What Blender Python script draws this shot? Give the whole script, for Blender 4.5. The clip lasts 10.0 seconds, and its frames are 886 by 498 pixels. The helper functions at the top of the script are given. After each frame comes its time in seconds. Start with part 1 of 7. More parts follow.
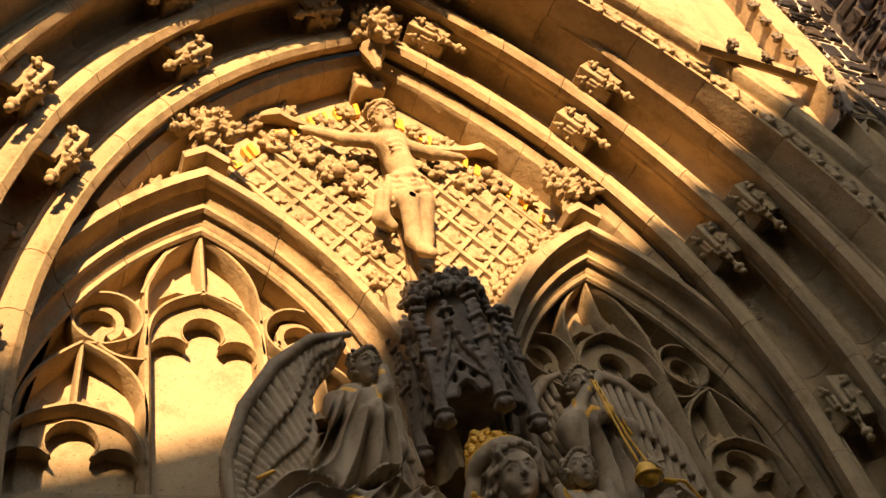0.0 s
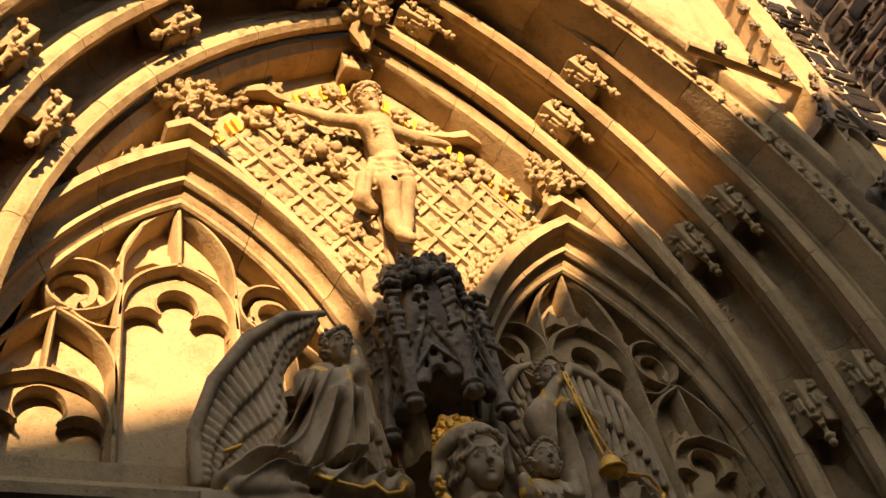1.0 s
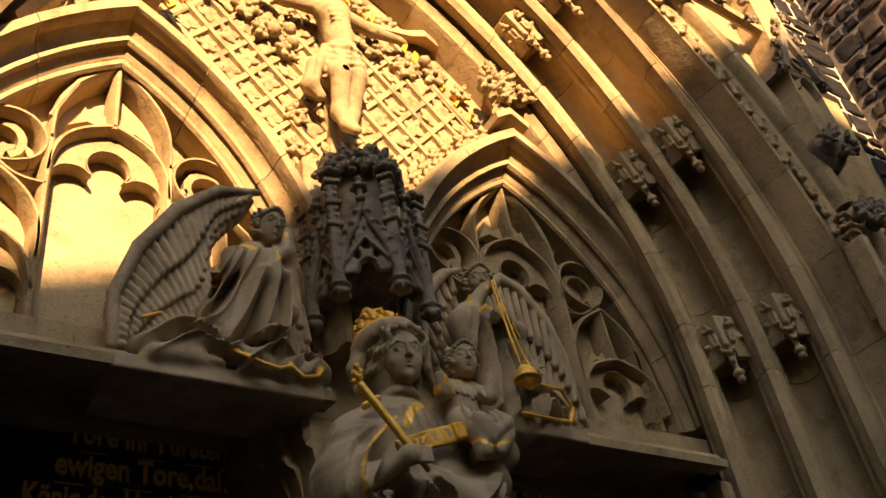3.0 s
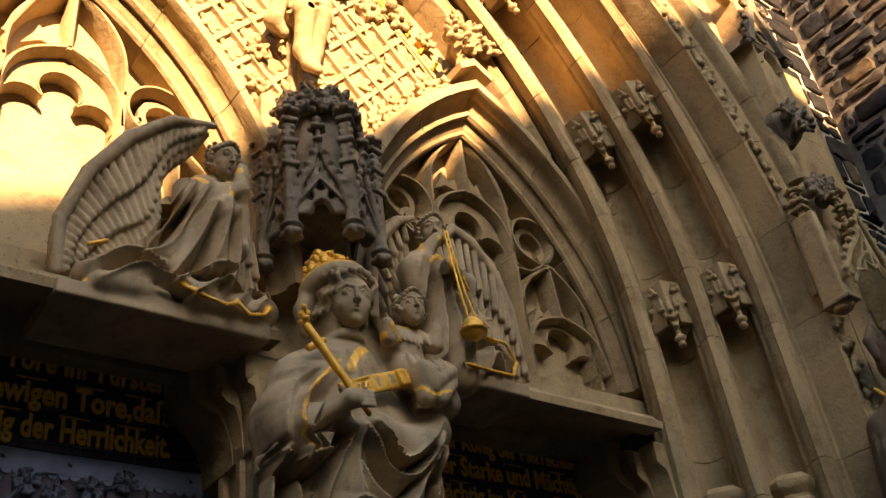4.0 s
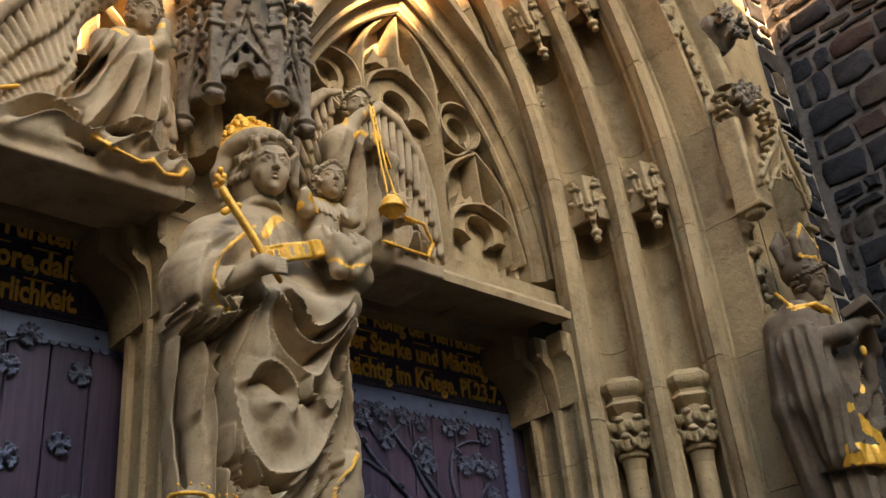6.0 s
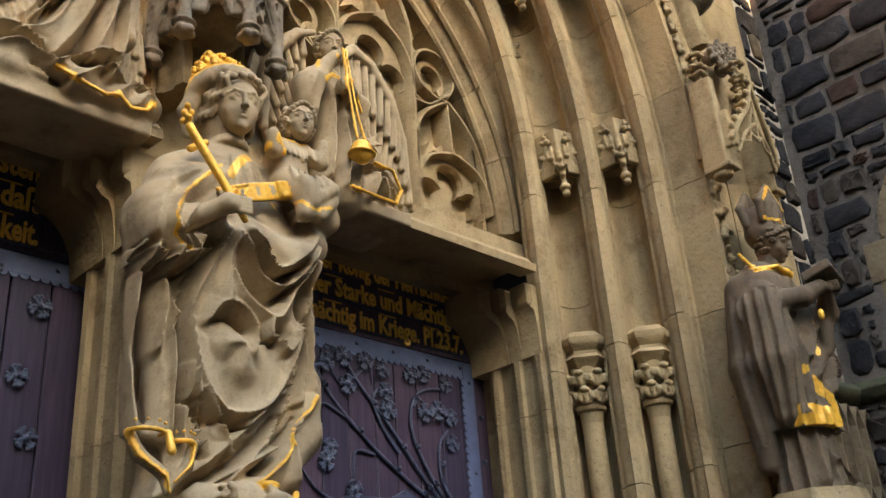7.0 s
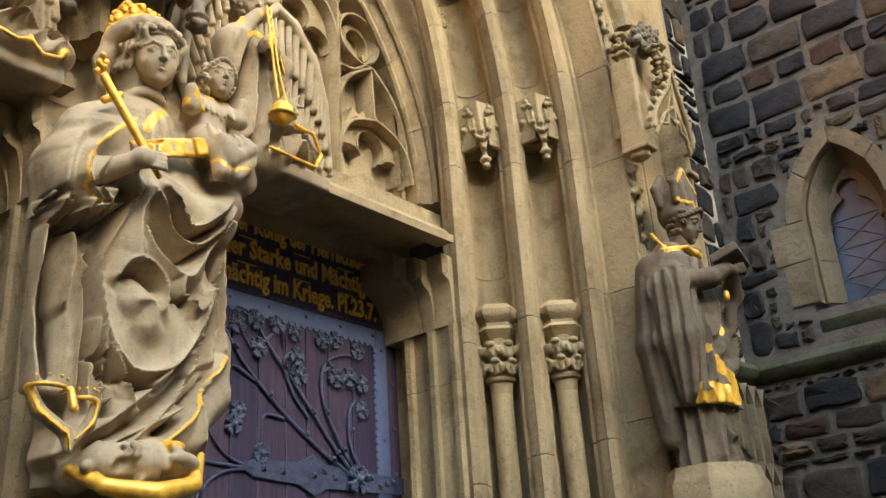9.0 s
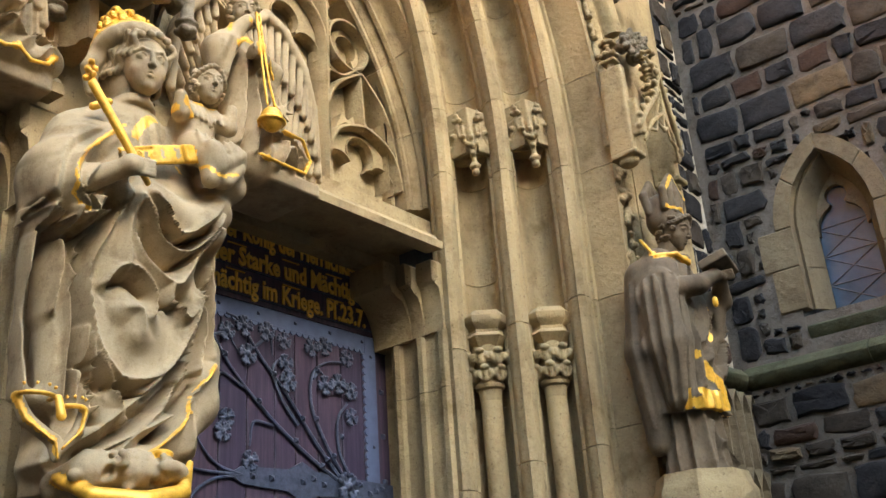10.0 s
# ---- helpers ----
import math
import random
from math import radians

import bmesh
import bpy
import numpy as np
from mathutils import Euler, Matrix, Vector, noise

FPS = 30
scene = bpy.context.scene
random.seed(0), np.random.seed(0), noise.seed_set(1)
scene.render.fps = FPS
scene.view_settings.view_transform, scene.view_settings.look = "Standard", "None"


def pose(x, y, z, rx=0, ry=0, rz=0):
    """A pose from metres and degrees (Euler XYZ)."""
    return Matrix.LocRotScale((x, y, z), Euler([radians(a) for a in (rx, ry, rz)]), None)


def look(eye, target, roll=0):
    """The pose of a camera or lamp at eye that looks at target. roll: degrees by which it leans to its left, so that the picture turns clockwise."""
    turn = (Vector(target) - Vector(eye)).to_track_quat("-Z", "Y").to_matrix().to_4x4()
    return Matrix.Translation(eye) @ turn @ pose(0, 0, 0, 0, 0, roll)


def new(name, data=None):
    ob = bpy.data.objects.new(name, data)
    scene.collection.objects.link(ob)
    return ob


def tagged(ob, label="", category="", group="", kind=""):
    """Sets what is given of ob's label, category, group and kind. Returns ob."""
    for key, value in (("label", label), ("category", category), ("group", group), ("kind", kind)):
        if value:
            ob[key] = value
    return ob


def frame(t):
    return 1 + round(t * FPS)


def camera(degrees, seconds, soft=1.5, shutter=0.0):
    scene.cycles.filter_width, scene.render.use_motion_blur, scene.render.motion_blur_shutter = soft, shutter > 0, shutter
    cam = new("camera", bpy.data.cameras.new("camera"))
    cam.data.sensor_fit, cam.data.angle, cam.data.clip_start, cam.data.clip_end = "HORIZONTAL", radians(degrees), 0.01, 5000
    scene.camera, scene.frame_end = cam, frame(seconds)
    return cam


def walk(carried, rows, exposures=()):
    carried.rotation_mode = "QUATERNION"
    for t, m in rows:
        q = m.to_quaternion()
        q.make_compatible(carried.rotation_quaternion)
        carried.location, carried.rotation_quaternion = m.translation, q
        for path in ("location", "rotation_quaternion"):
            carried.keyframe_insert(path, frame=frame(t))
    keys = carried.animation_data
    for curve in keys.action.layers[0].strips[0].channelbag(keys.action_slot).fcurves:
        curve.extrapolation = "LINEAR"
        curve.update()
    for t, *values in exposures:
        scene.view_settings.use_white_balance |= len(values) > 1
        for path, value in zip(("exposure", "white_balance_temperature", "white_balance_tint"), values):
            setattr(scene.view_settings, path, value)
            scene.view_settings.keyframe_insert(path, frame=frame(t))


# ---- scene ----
cam = camera(48.08, 10.0)
# seconds, eye, yaw, pitch, roll
ROWS = [
    (0.0, -1.7118, -3.2896, 1.7064, -32.845, 44.768, -17.336),
    (0.5, -1.7091, -3.2937, 1.6985, -32.912, 44.600, -16.275),
    (1.0, -1.7100, -3.2909, 1.6915, -34.152, 43.753, -15.171),
    (1.5, -1.7081, -3.2857, 1.6857, -34.775, 42.682, -13.731),
    (2.0, -1.6990, -3.2687, 1.6772, -35.673, 41.395, -12.355),
    (2.5, -1.6896, -3.2501, 1.6658, -36.310, 39.803, -11.421),
    (4.0, -1.6884, -3.2217, 1.6632, -40.187, 34.848, -8.224),
    (4.5, -1.6817, -3.2220, 1.6613, -41.392, 33.325, -7.527),
    (5.0, -1.6709, -3.2243, 1.6477, -42.354, 31.522, -7.049),
    (5.5, -1.6634, -3.2213, 1.6382, -43.163, 29.826, -6.389),
    (6.0, -1.6519, -3.2222, 1.6283, -44.023, 27.995, -5.978),
    (7.5, -1.6350, -3.2191, 1.6157, -46.732, 24.035, -3.700),
    (8.0, -1.6320, -3.2141, 1.6175, -48.034, 23.331, -3.494),
    (8.5, -1.6307, -3.2187, 1.6156, -49.419, 23.058, -3.738),
    (9.0, -1.6322, -3.2201, 1.6094, -50.699, 23.022, -3.927),
    (9.5, -1.6342, -3.2250, 1.6114, -51.221, 23.076, -4.161),
    (10.0, -1.6351, -3.2209, 1.6160, -51.405, 23.251, -4.198),
]
walk(cam, [(t, pose(x, y, z, 90 + pitch, 0, yaw) @ pose(0, 0, 0, 0, 0, roll)) for t, x, y, z, yaw, pitch, roll in ROWS],
     exposures=((0.0, 1.88, 7000, 11), (2.5, 1.95, 7000, 9), (4.5, 3.05, 7000, 9), (6.0, 3.75, 7000, 8), (7.5, 4.25, 6950, 5), (8.5, 4.45, 6900, 3), (10.0, 4.6, 6900, 3)))

# ---- world, sun ----
SUN = Vector((-0.31, -1.0, 0.44)).normalized()  # towards the sun
world = bpy.data.worlds.new("world")
scene.world = world
world.use_nodes = True
wn = world.node_tree.nodes
sky = wn.new("ShaderNodeTexSky")
sky.sky_type, sky.sun_disc = "NISHITA", False
sky.sun_elevation = math.asin(SUN.z)
sky.sun_rotation = math.atan2(SUN.x, SUN.y)
world.node_tree.links.new(sky.outputs[0], wn["Background"].inputs[0])
wn["Background"].inputs[1].default_value = 0.12
sun = new("sun", bpy.data.lights.new("sun", "SUN"))
sun.data.energy, sun.data.angle, sun.data.color = 5.0, radians(0.55), (1.0, 0.665, 0.40)
sun.matrix_world = look(SUN * 60, (0, 0, 0))


# ---- materials ----
def shader(name, rough=0.8, metal=0.0):
    m = bpy.data.materials.new(name)
    m.use_nodes = True
    b = m.node_tree.nodes["Principled BSDF"]
    b.inputs["Roughness"].default_value, b.inputs["Metallic"].default_value = rough, metal
    return m, m.node_tree.nodes, m.node_tree.links, b


def ramp(nodes, links, fac, stops):
    r = nodes.new("ShaderNodeValToRGB")
    while len(r.color_ramp.elements) < len(stops):
        r.color_ramp.elements.new(0.5)
    for el, (p, c) in zip(r.color_ramp.elements, stops):
        el.position, el.color = p, (*c, 1)
    links.new(fac, r.inputs[0])
    return r.outputs[0]


def noise_tex(nodes, links, scale, detail=6, rough=0.6, stretch=(1, 1, 1), coord="Object"):
    tc = nodes.new("ShaderNodeTexCoord")
    mp = nodes.new("ShaderNodeMapping")
    mp.inputs["Scale"].default_value = stretch
    n = nodes.new("ShaderNodeTexNoise")
    n.inputs["Scale"].default_value, n.inputs["Detail"].default_value, n.inputs["Roughness"].default_value = scale, detail, rough
    links.new(tc.outputs[coord], mp.inputs[0])
    links.new(mp.outputs[0], n.inputs["Vector"])
    return n.outputs["Fac"]


def mix(nodes, links, fac, a, b, kind="MIX"):
    n = nodes.new("ShaderNodeMix")
    n.data_type, n.blend_type = "RGBA", kind
    for sock, v in ((n.inputs[0], fac), (n.inputs[6], a), (n.inputs[7], b)):
        if isinstance(v, (int, float)):
            sock.default_value = v
        elif isinstance(v, tuple):
            sock.default_value = (*v, 1)
        else:
            links.new(v, sock)
    return n.outputs[2]


def bump(nodes, links, bsdf, height, strength, dist, below=None):
    b = nodes.new("ShaderNodeBump")
    b.inputs["Strength"].default_value, b.inputs["Distance"].default_value = strength, dist
    links.new(height, b.inputs["Height"])
    if below:
        links.new(below, b.inputs["Normal"])
    links.new(b.outputs[0], bsdf.inputs["Normal"])
    return b.outputs[0]


def stone_material(name, light, mid, dark, stain=0.5, tint=0.22, rough=0.85, coarse=2.2, pit=0.7, relief=0.55, flecks=0.85):
    """Weathered cut stone: broad tone drift, streaks that run down, pores, a tone of its own for each block."""
    m, nodes, links, b = shader(name, rough)
    b.inputs["Specular IOR Level"].default_value = 0.18
    broad = ramp(nodes, links, noise_tex(nodes, links, coarse, 7, 0.62), [(0.3, mid), (0.62, light)])
    streak = ramp(nodes, links, noise_tex(nodes, links, 7, 5, 0.6, (1, 1, 0.14)), [(0.5, (0, 0, 0)), (0.8, (1, 1, 1))])
    scale_n = nodes.new("ShaderNodeMath")
    scale_n.operation = "MULTIPLY"
    scale_n.inputs[1].default_value = stain
    links.new(streak, scale_n.inputs[0])
    col = mix(nodes, links, scale_n.outputs[0], broad, dark)
    patch = ramp(nodes, links, noise_tex(nodes, links, coarse * 2.3, 9, 0.72), [(0.34, (0.60, 0.55, 0.48)), (0.50, (1, 1, 1)), (0.72, (1.0, 0.97, 0.9))])
    col = mix(nodes, links, 0.85, col, patch, "MULTIPLY")
    speck = ramp(nodes, links, noise_tex(nodes, links, 75, 5, 0.7), [(0.33, (0.35, 0.31, 0.26)), (0.40, (1, 1, 1))])
    col = mix(nodes, links, flecks, col, speck, "MULTIPLY")
    grain = ramp(nodes, links, noise_tex(nodes, links, 320, 3, 0.7), [(0.3, (0.80, 0.78, 0.75)), (0.7, (1.12, 1.12, 1.12))])
    col = mix(nodes, links, 0.9, col, grain, "MULTIPLY")
    info = nodes.new("ShaderNodeObjectInfo")
    own = ramp(nodes, links, info.outputs["Random"], [(0, (1 - tint, 1 - tint, 1 - tint * 0.9)), (1, (1, 1, 1))])
    col = mix(nodes, links, 1.0, col, own, "MULTIPLY")
    links.new(col, b.inputs["Base Color"])
    first = bump(nodes, links, b, noise_tex(nodes, links, 26, 8, 0.65), relief, 0.02)
    bump(nodes, links, b, noise_tex(nodes, links, 190, 4, 0.6), pit, 0.0025, first)
    return m


def metal_material(name, col, dark, rough, metal=1.0, scale=40):
    m, nodes, links, b = shader(name, rough, metal)
    links.new(ramp(nodes, links, noise_tex(nodes, links, scale, 6, 0.7), [(0.3, dark), (0.6, col)]), b.inputs["Base Color"])
    links.new(ramp(nodes, links, noise_tex(nodes, links, scale * 1.7, 5), [(0.3, (rough * 0.7,) * 3), (0.7, (min(1, rough * 1.5),) * 3)]), b.inputs["Roughness"])
    bump(nodes, links, b, noise_tex(nodes, links, scale * 2, 5), 0.3, 0.003)
    return m


SAND = stone_material("sandstone", (0.456, 0.332, 0.170), (0.358, 0.257, 0.128), (0.130, 0.093, 0.047), 0.55)
SAND_FINE = stone_material("carved_sandstone", (0.417, 0.310, 0.161), (0.326, 0.236, 0.120), (0.104, 0.074, 0.042), 0.6, 0.12)
STATUE = stone_material("statue_stone", (0.47, 0.35, 0.20), (0.34, 0.25, 0.14), (0.10, 0.07, 0.042), 0.55, 0.05, 0.7, 4, 0.3, 0.12, 0.35)
BISHOP_STONE = stone_material("dark_statue_stone", (0.178, 0.128, 0.076), (0.100, 0.072, 0.044), (0.037, 0.028, 0.018), 0.8, 0.05, 0.7, 6, 0.3, 0.15, 0.5)
SOOTY = stone_material("sooty_stone", (0.25, 0.20, 0.135), (0.15, 0.115, 0.076), (0.055, 0.044, 0.030), 0.8, 0.05, 0.75, 6)
PANEL = stone_material("pale_panel_stone", (0.443, 0.337, 0.183), (0.381, 0.284, 0.150), (0.229, 0.165, 0.083), 0.35, 0.1)
BASALT = stone_material("dark_rubble", (0.026, 0.023, 0.022), (0.009, 0.008, 0.008), (0.004, 0.003, 0.003), 0.4, 0.5, 0.7, 6, 0.8)
BROWN = stone_material("brown_rubble", (0.060, 0.045, 0.030), (0.033, 0.024, 0.018), (0.015, 0.012, 0.010), 0.4, 0.35, 0.8, 6, 0.8)
RED = stone_material("red_rubble", (0.064, 0.034, 0.020), (0.036, 0.020, 0.014), (0.017, 0.011, 0.008), 0.4, 0.3, 0.8, 6, 0.8)
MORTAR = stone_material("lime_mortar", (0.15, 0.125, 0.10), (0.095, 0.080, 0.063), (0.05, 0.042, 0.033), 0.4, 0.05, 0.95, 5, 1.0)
WINDOW_STONE = stone_material("brown_window_stone", (0.22, 0.165, 0.095), (0.15, 0.11, 0.062), (0.06, 0.045, 0.028), 0.6, 0.2)
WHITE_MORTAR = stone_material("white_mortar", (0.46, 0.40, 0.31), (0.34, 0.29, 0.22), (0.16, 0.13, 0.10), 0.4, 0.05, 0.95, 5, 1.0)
OCHRE = stone_material("ochre_rubble", (0.13, 0.088, 0.045), (0.075, 0.052, 0.030), (0.03, 0.022, 0.015), 0.4, 0.4, 0.8, 6, 0.8)
MOSSY = stone_material("mossy_stone", (0.082, 0.079, 0.045), (0.046, 0.048, 0.022), (0.019, 0.020, 0.011), 0.6, 0.1, 0.9, 4)
GOLD = metal_material("gilding", (0.86, 0.46, 0.05), (0.58, 0.27, 0.025), 0.36, 0.25)
LETTER_GOLD = metal_material("gilt_lettering", (0.95, 0.56, 0.10), (0.72, 0.38, 0.05), 0.45, 0.1)
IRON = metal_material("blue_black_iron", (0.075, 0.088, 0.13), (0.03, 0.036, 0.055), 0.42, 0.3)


def wood_material():
    m, nodes, links, b = shader("stained_oak", 0.5)
    b.inputs["Specular IOR Level"].default_value = 0.3
    col = ramp(nodes, links, noise_tex(nodes, links, 9, 8, 0.65, (6, 6, 0.35)), [(0.3, (0.034, 0.028, 0.045)), (0.7, (0.088, 0.060, 0.078))])
    info = nodes.new("ShaderNodeObjectInfo")
    col = mix(nodes, links, 1.0, col, ramp(nodes, links, info.outputs["Random"], [(0, (0.6, 0.6, 0.75)), (1, (1.15, 1, 1))]), "MULTIPLY")
    links.new(col, b.inputs["Base Color"])
    bump(nodes, links, b, noise_tex(nodes, links, 14, 8, 0.65, (8, 8, 0.3)), 0.4, 0.004)
    return m


def paint_material(name, a, c, rough):
    m, nodes, links, b = shader(name, rough)
    links.new(ramp(nodes, links, noise_tex(nodes, links, 12, 7, 0.65), [(0.3, a), (0.7, c)]), b.inputs["Base Color"])
    bump(nodes, links, b, noise_tex(nodes, links, 60, 5), 0.25, 0.002)
    return m


WOOD = wood_material()
BLUE = paint_material("slate_blue_paint", (0.065, 0.085, 0.15), (0.11, 0.135, 0.22), 0.40)
LEAD = metal_material("lead_came", (0.10, 0.11, 0.12), (0.05, 0.05, 0.06), 0.5, 0.6)
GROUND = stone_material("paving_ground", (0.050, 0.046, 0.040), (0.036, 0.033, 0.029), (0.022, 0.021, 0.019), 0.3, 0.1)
# for the unseen walls, kept dark so they bounce little light
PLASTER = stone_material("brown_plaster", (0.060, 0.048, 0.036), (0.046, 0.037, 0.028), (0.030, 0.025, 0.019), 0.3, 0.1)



def glass_material():
    m, nodes, links, b = shader("leaded_glass", 0.12)
    col = ramp(nodes, links, noise_tex(nodes, links, 5, 4), [(0.3, (0.035, 0.06, 0.09)), (0.7, (0.08, 0.12, 0.17))])
    links.new(col, b.inputs["Base Color"])
    b.inputs["Specular IOR Level"].default_value = 0.45
    bump(nodes, links, b, noise_tex(nodes, links, 14, 3), 0.25, 0.01)
    return m


GLASS = glass_material()


# ---- helpers of this scene ----
def thing(name, loc=(0, 0, 0), label="", category="", group="", kind=""):
    ob = new(name)
    ob.location = loc
    ob.empty_display_size = 0.1
    return tagged(ob, label, category, group, kind)


def data_of(name, bm, mats, smooth=False):
    me = bpy.data.meshes.new(name)
    bmesh.ops.recalc_face_normals(bm, faces=bm.faces)
    bm.to_mesh(me)
    bm.free()
    for m in (mats if isinstance(mats, (list, tuple)) else [mats]):
        me.materials.append(m)
    me.polygons.foreach_set("use_smooth", [True] * len(me.polygons))
    if not smooth:
        me.set_sharp_from_angle(angle=radians(38))
    return me


def part(name, bm, mat, parent=None, label="", smooth=False):
    """One mesh object; its numbers are in the parent's own space."""
    ob = new(name, data_of(name, bm, mat, smooth) if isinstance(bm, bmesh.types.BMesh) else bm)
    if parent is not None:
        ob.parent = parent
    if label:
        ob["label"] = label
    return ob


def prism(bm, ring_a, ring_b, caps=True):
    """A solid between two rings of the same count."""
    a = [bm.verts.new(p) for p in ring_a]
    b = [bm.verts.new(p) for p in ring_b]
    n = len(a)
    for i in range(n):
        bm.faces.new((a[i], a[(i + 1) % n], b[(i + 1) % n], b[i]))
    if caps:
        bm.faces.new(a[::-1])
        bm.faces.new(b)
    return a, b


def box(bm, x0, x1, y0, y1, z0, z1, bevel=0.0):
    r = [(x0, y0), (x1, y0), (x1, y1), (x0, y1)]
    n0 = len(bm.edges)
    a, b = prism(bm, [(x, y, z0) for x, y in r], [(x, y, z1) for x, y in r])
    if bevel:
        es = {e for v in a + b for e in v.link_edges}
        bmesh.ops.bevel(bm, geom=list(es), offset=bevel, segments=1, affect="EDGES", profile=0.5)


def lathe(bm, cx, cy, rings, n=16, squash=1.0, turn=0.0):
    """Rings of (radius, z) about an upright axis."""
    rows = []
    for r, z in rings:
        rows.append([bm.verts.new((cx + r * math.cos(turn + 2 * math.pi * i / n), cy + squash * r * math.sin(turn + 2 * math.pi * i / n), z)) for i in range(n)])
    for a, b in zip(rows, rows[1:]):
        for i in range(n):
            bm.faces.new((a[i], a[(i + 1) % n], b[(i + 1) % n], b[i]))
    bm.faces.new(rows[0][::-1])
    bm.faces.new(rows[-1])


def tube(bm, pts, radius, n=8, flat=1.0):
    """A round bar along points; radius is a number or one for each point."""
    pts = [Vector(p) for p in pts]
    rad = radius if isinstance(radius, (list, tuple)) else [radius] * len(pts)
    rows, side = [], None
    for i, p in enumerate(pts):
        d = (pts[min(i + 1, len(pts) - 1)] - pts[max(i - 1, 0)]).normalized()
        if side is None:
            side = d.orthogonal().normalized()
        side = (side - d * side.dot(d)).normalized()
        up = d.cross(side)
        rows.append([bm.verts.new(p + rad[i] * (math.cos(2 * math.pi * k / n) * side + flat * math.sin(2 * math.pi * k / n) * up)) for k in range(n)])
    for a, b in zip(rows, rows[1:]):
        for k in range(n):
            bm.faces.new((a[k], a[(k + 1) % n], b[(k + 1) % n], b[k]))
    bm.faces.new(rows[0][::-1])
    bm.faces.new(rows[-1])


class Arch:
    """A two-centred pointed arch about x = cx: bow(w) is how far the centre lies beyond the axis."""

    def __init__(self, cx, spring, bow):
        self.cx, self.spring, self.bow = cx, spring, bow

    def at(self, w, q, side=1):
        """q below 0: metres under the springing; 0 to 1: from springing to apex."""
        if q <= 0:
            return self.cx + side * w, self.spring + q
        c = self.bow(w)
        r = w + c
        a = q * math.acos(max(-1, min(1, c / r)))
        return self.cx + side * (r * math.cos(a) - c), self.spring + r * math.sin(a)

    def q_at(self, w, z):
        """The q at which a half-arch of width w stands z high."""
        if z <= self.spring:
            return z - self.spring
        c = self.bow(w)
        return math.asin(min(1, (z - self.spring) / (w + c))) / math.acos(c / (w + c))

    def block(self, bm, profile, q0, q1, side=1, step=0.06):
        """A solid with the closed profile (w, y), run from q0 to q1."""
        n = 1 if q1 <= 0 else max(2, int((q1 - q0) / step))
        rings = []
        for i in range(n + 1):
            q = q0 + (q1 - q0) * i / n
            ring = []
            for w, y in profile:
                x, z = self.at(w, q, side)
                ring.append(bm.verts.new((x, y, z)))
            rings.append(ring)
        k = len(profile)
        for a, b in zip(rings, rings[1:]):
            for i in range(k):
                bm.faces.new((a[i], a[(i + 1) % k], b[(i + 1) % k], b[i]))
        bm.faces.new(rings[0][::-1])
        bm.faces.new(rings[-1])


def run_blocks(arch, profile, name, parent, mat, low, arc_parts, height, rnd, sides=(1, -1), gap=0.0022, top=1.0, smooth=False):
    """Cut stones along an arch and its upright, each an object of its own."""
    wm = sum(p[0] for p in profile) / len(profile)
    length = (wm + arch.bow(wm)) * math.acos(arch.bow(wm) / (wm + arch.bow(wm)))
    for side in sides:
        cuts = [low]
        while cuts[-1] < -height * 0.7:
            cuts.append(cuts[-1] + height * rnd.uniform(0.85, 1.15))
        cuts[-1] = 0.0
        cuts += [top * (i + (rnd.uniform(-0.12, 0.12) if i < arc_parts else 0)) / arc_parts for i in range(1, arc_parts + 1)]
        for a, b in zip(cuts, cuts[1:]):
            g0 = gap if a < 0 else gap / length
            g1 = gap if b <= 0 else gap / length
            bm = bmesh.new()
            arch.block(bm, profile, a + g0, b - (g1 if b < 1 else 0), side)
            part(name, bm, mat, parent, smooth=False)


# ---- the portal ----
rnd = random.Random(7)
PORTAL_BOW = [(1.5, 1.5), (1.75, 1.55), (1.92, 1.68), (2.1, 1.65), (2.25, 1.15), (2.6, 0.95)]


def portal_bow(w):
    for (a, c), (b, d) in zip(PORTAL_BOW, PORTAL_BOW[1:]):
        if w <= b:
            return c + (d - c) * (w - a) / (b - a)
    return PORTAL_BOW[-1][1]


PORTAL = Arch(0, 3.85, portal_bow)
ALONG, OUT = Vector((0.658, -0.753)), Vector((-0.753, -0.658))  # along the splay, and out of it
STEP = 0.296
FIRST = Vector((1.755, -0.545))


def splay(k, a, b):
    p = FIRST + ALONG * (STEP * k + a) + OUT * b
    return p.x, p.y


portal = thing("wall_portal", label="sunlit pale sandstone portal with deep moulded pointed orders", category="wall", kind="structure")

ROLL = [(-0.07, -0.14), (-0.066, -0.03), (-0.052, -0.022), (-0.05, 0.01), (-0.037, 0.034), (-0.019, 0.047), (-0.018, 0.062), (0.018, 0.062),
        (0.019, 0.047), (0.037, 0.034), (0.05, 0.01), (0.052, -0.022), (0.066, -0.03), (0.07, -0.14)]
HOLLOW = [(0.060, -0.05), (0.064, -0.095), (0.08, -0.135), (0.112, -0.168), (0.148, -0.18), (0.184, -0.168), (0.216, -0.135), (0.232, -0.095), (0.236, -0.05), (0.245, -0.26), (0.051, -0.26)]
for k in range(3):
    run_blocks(PORTAL, [splay(k, a, b) for a, b in ROLL], "ashlar_block", portal, SAND, -3.85, 9, 0.62, rnd)
for k in range(2):
    run_blocks(PORTAL, [splay(k, a, b) for a, b in HOLLOW], "ashlar_block", portal, SAND, -3.85, 8, 0.7, rnd)
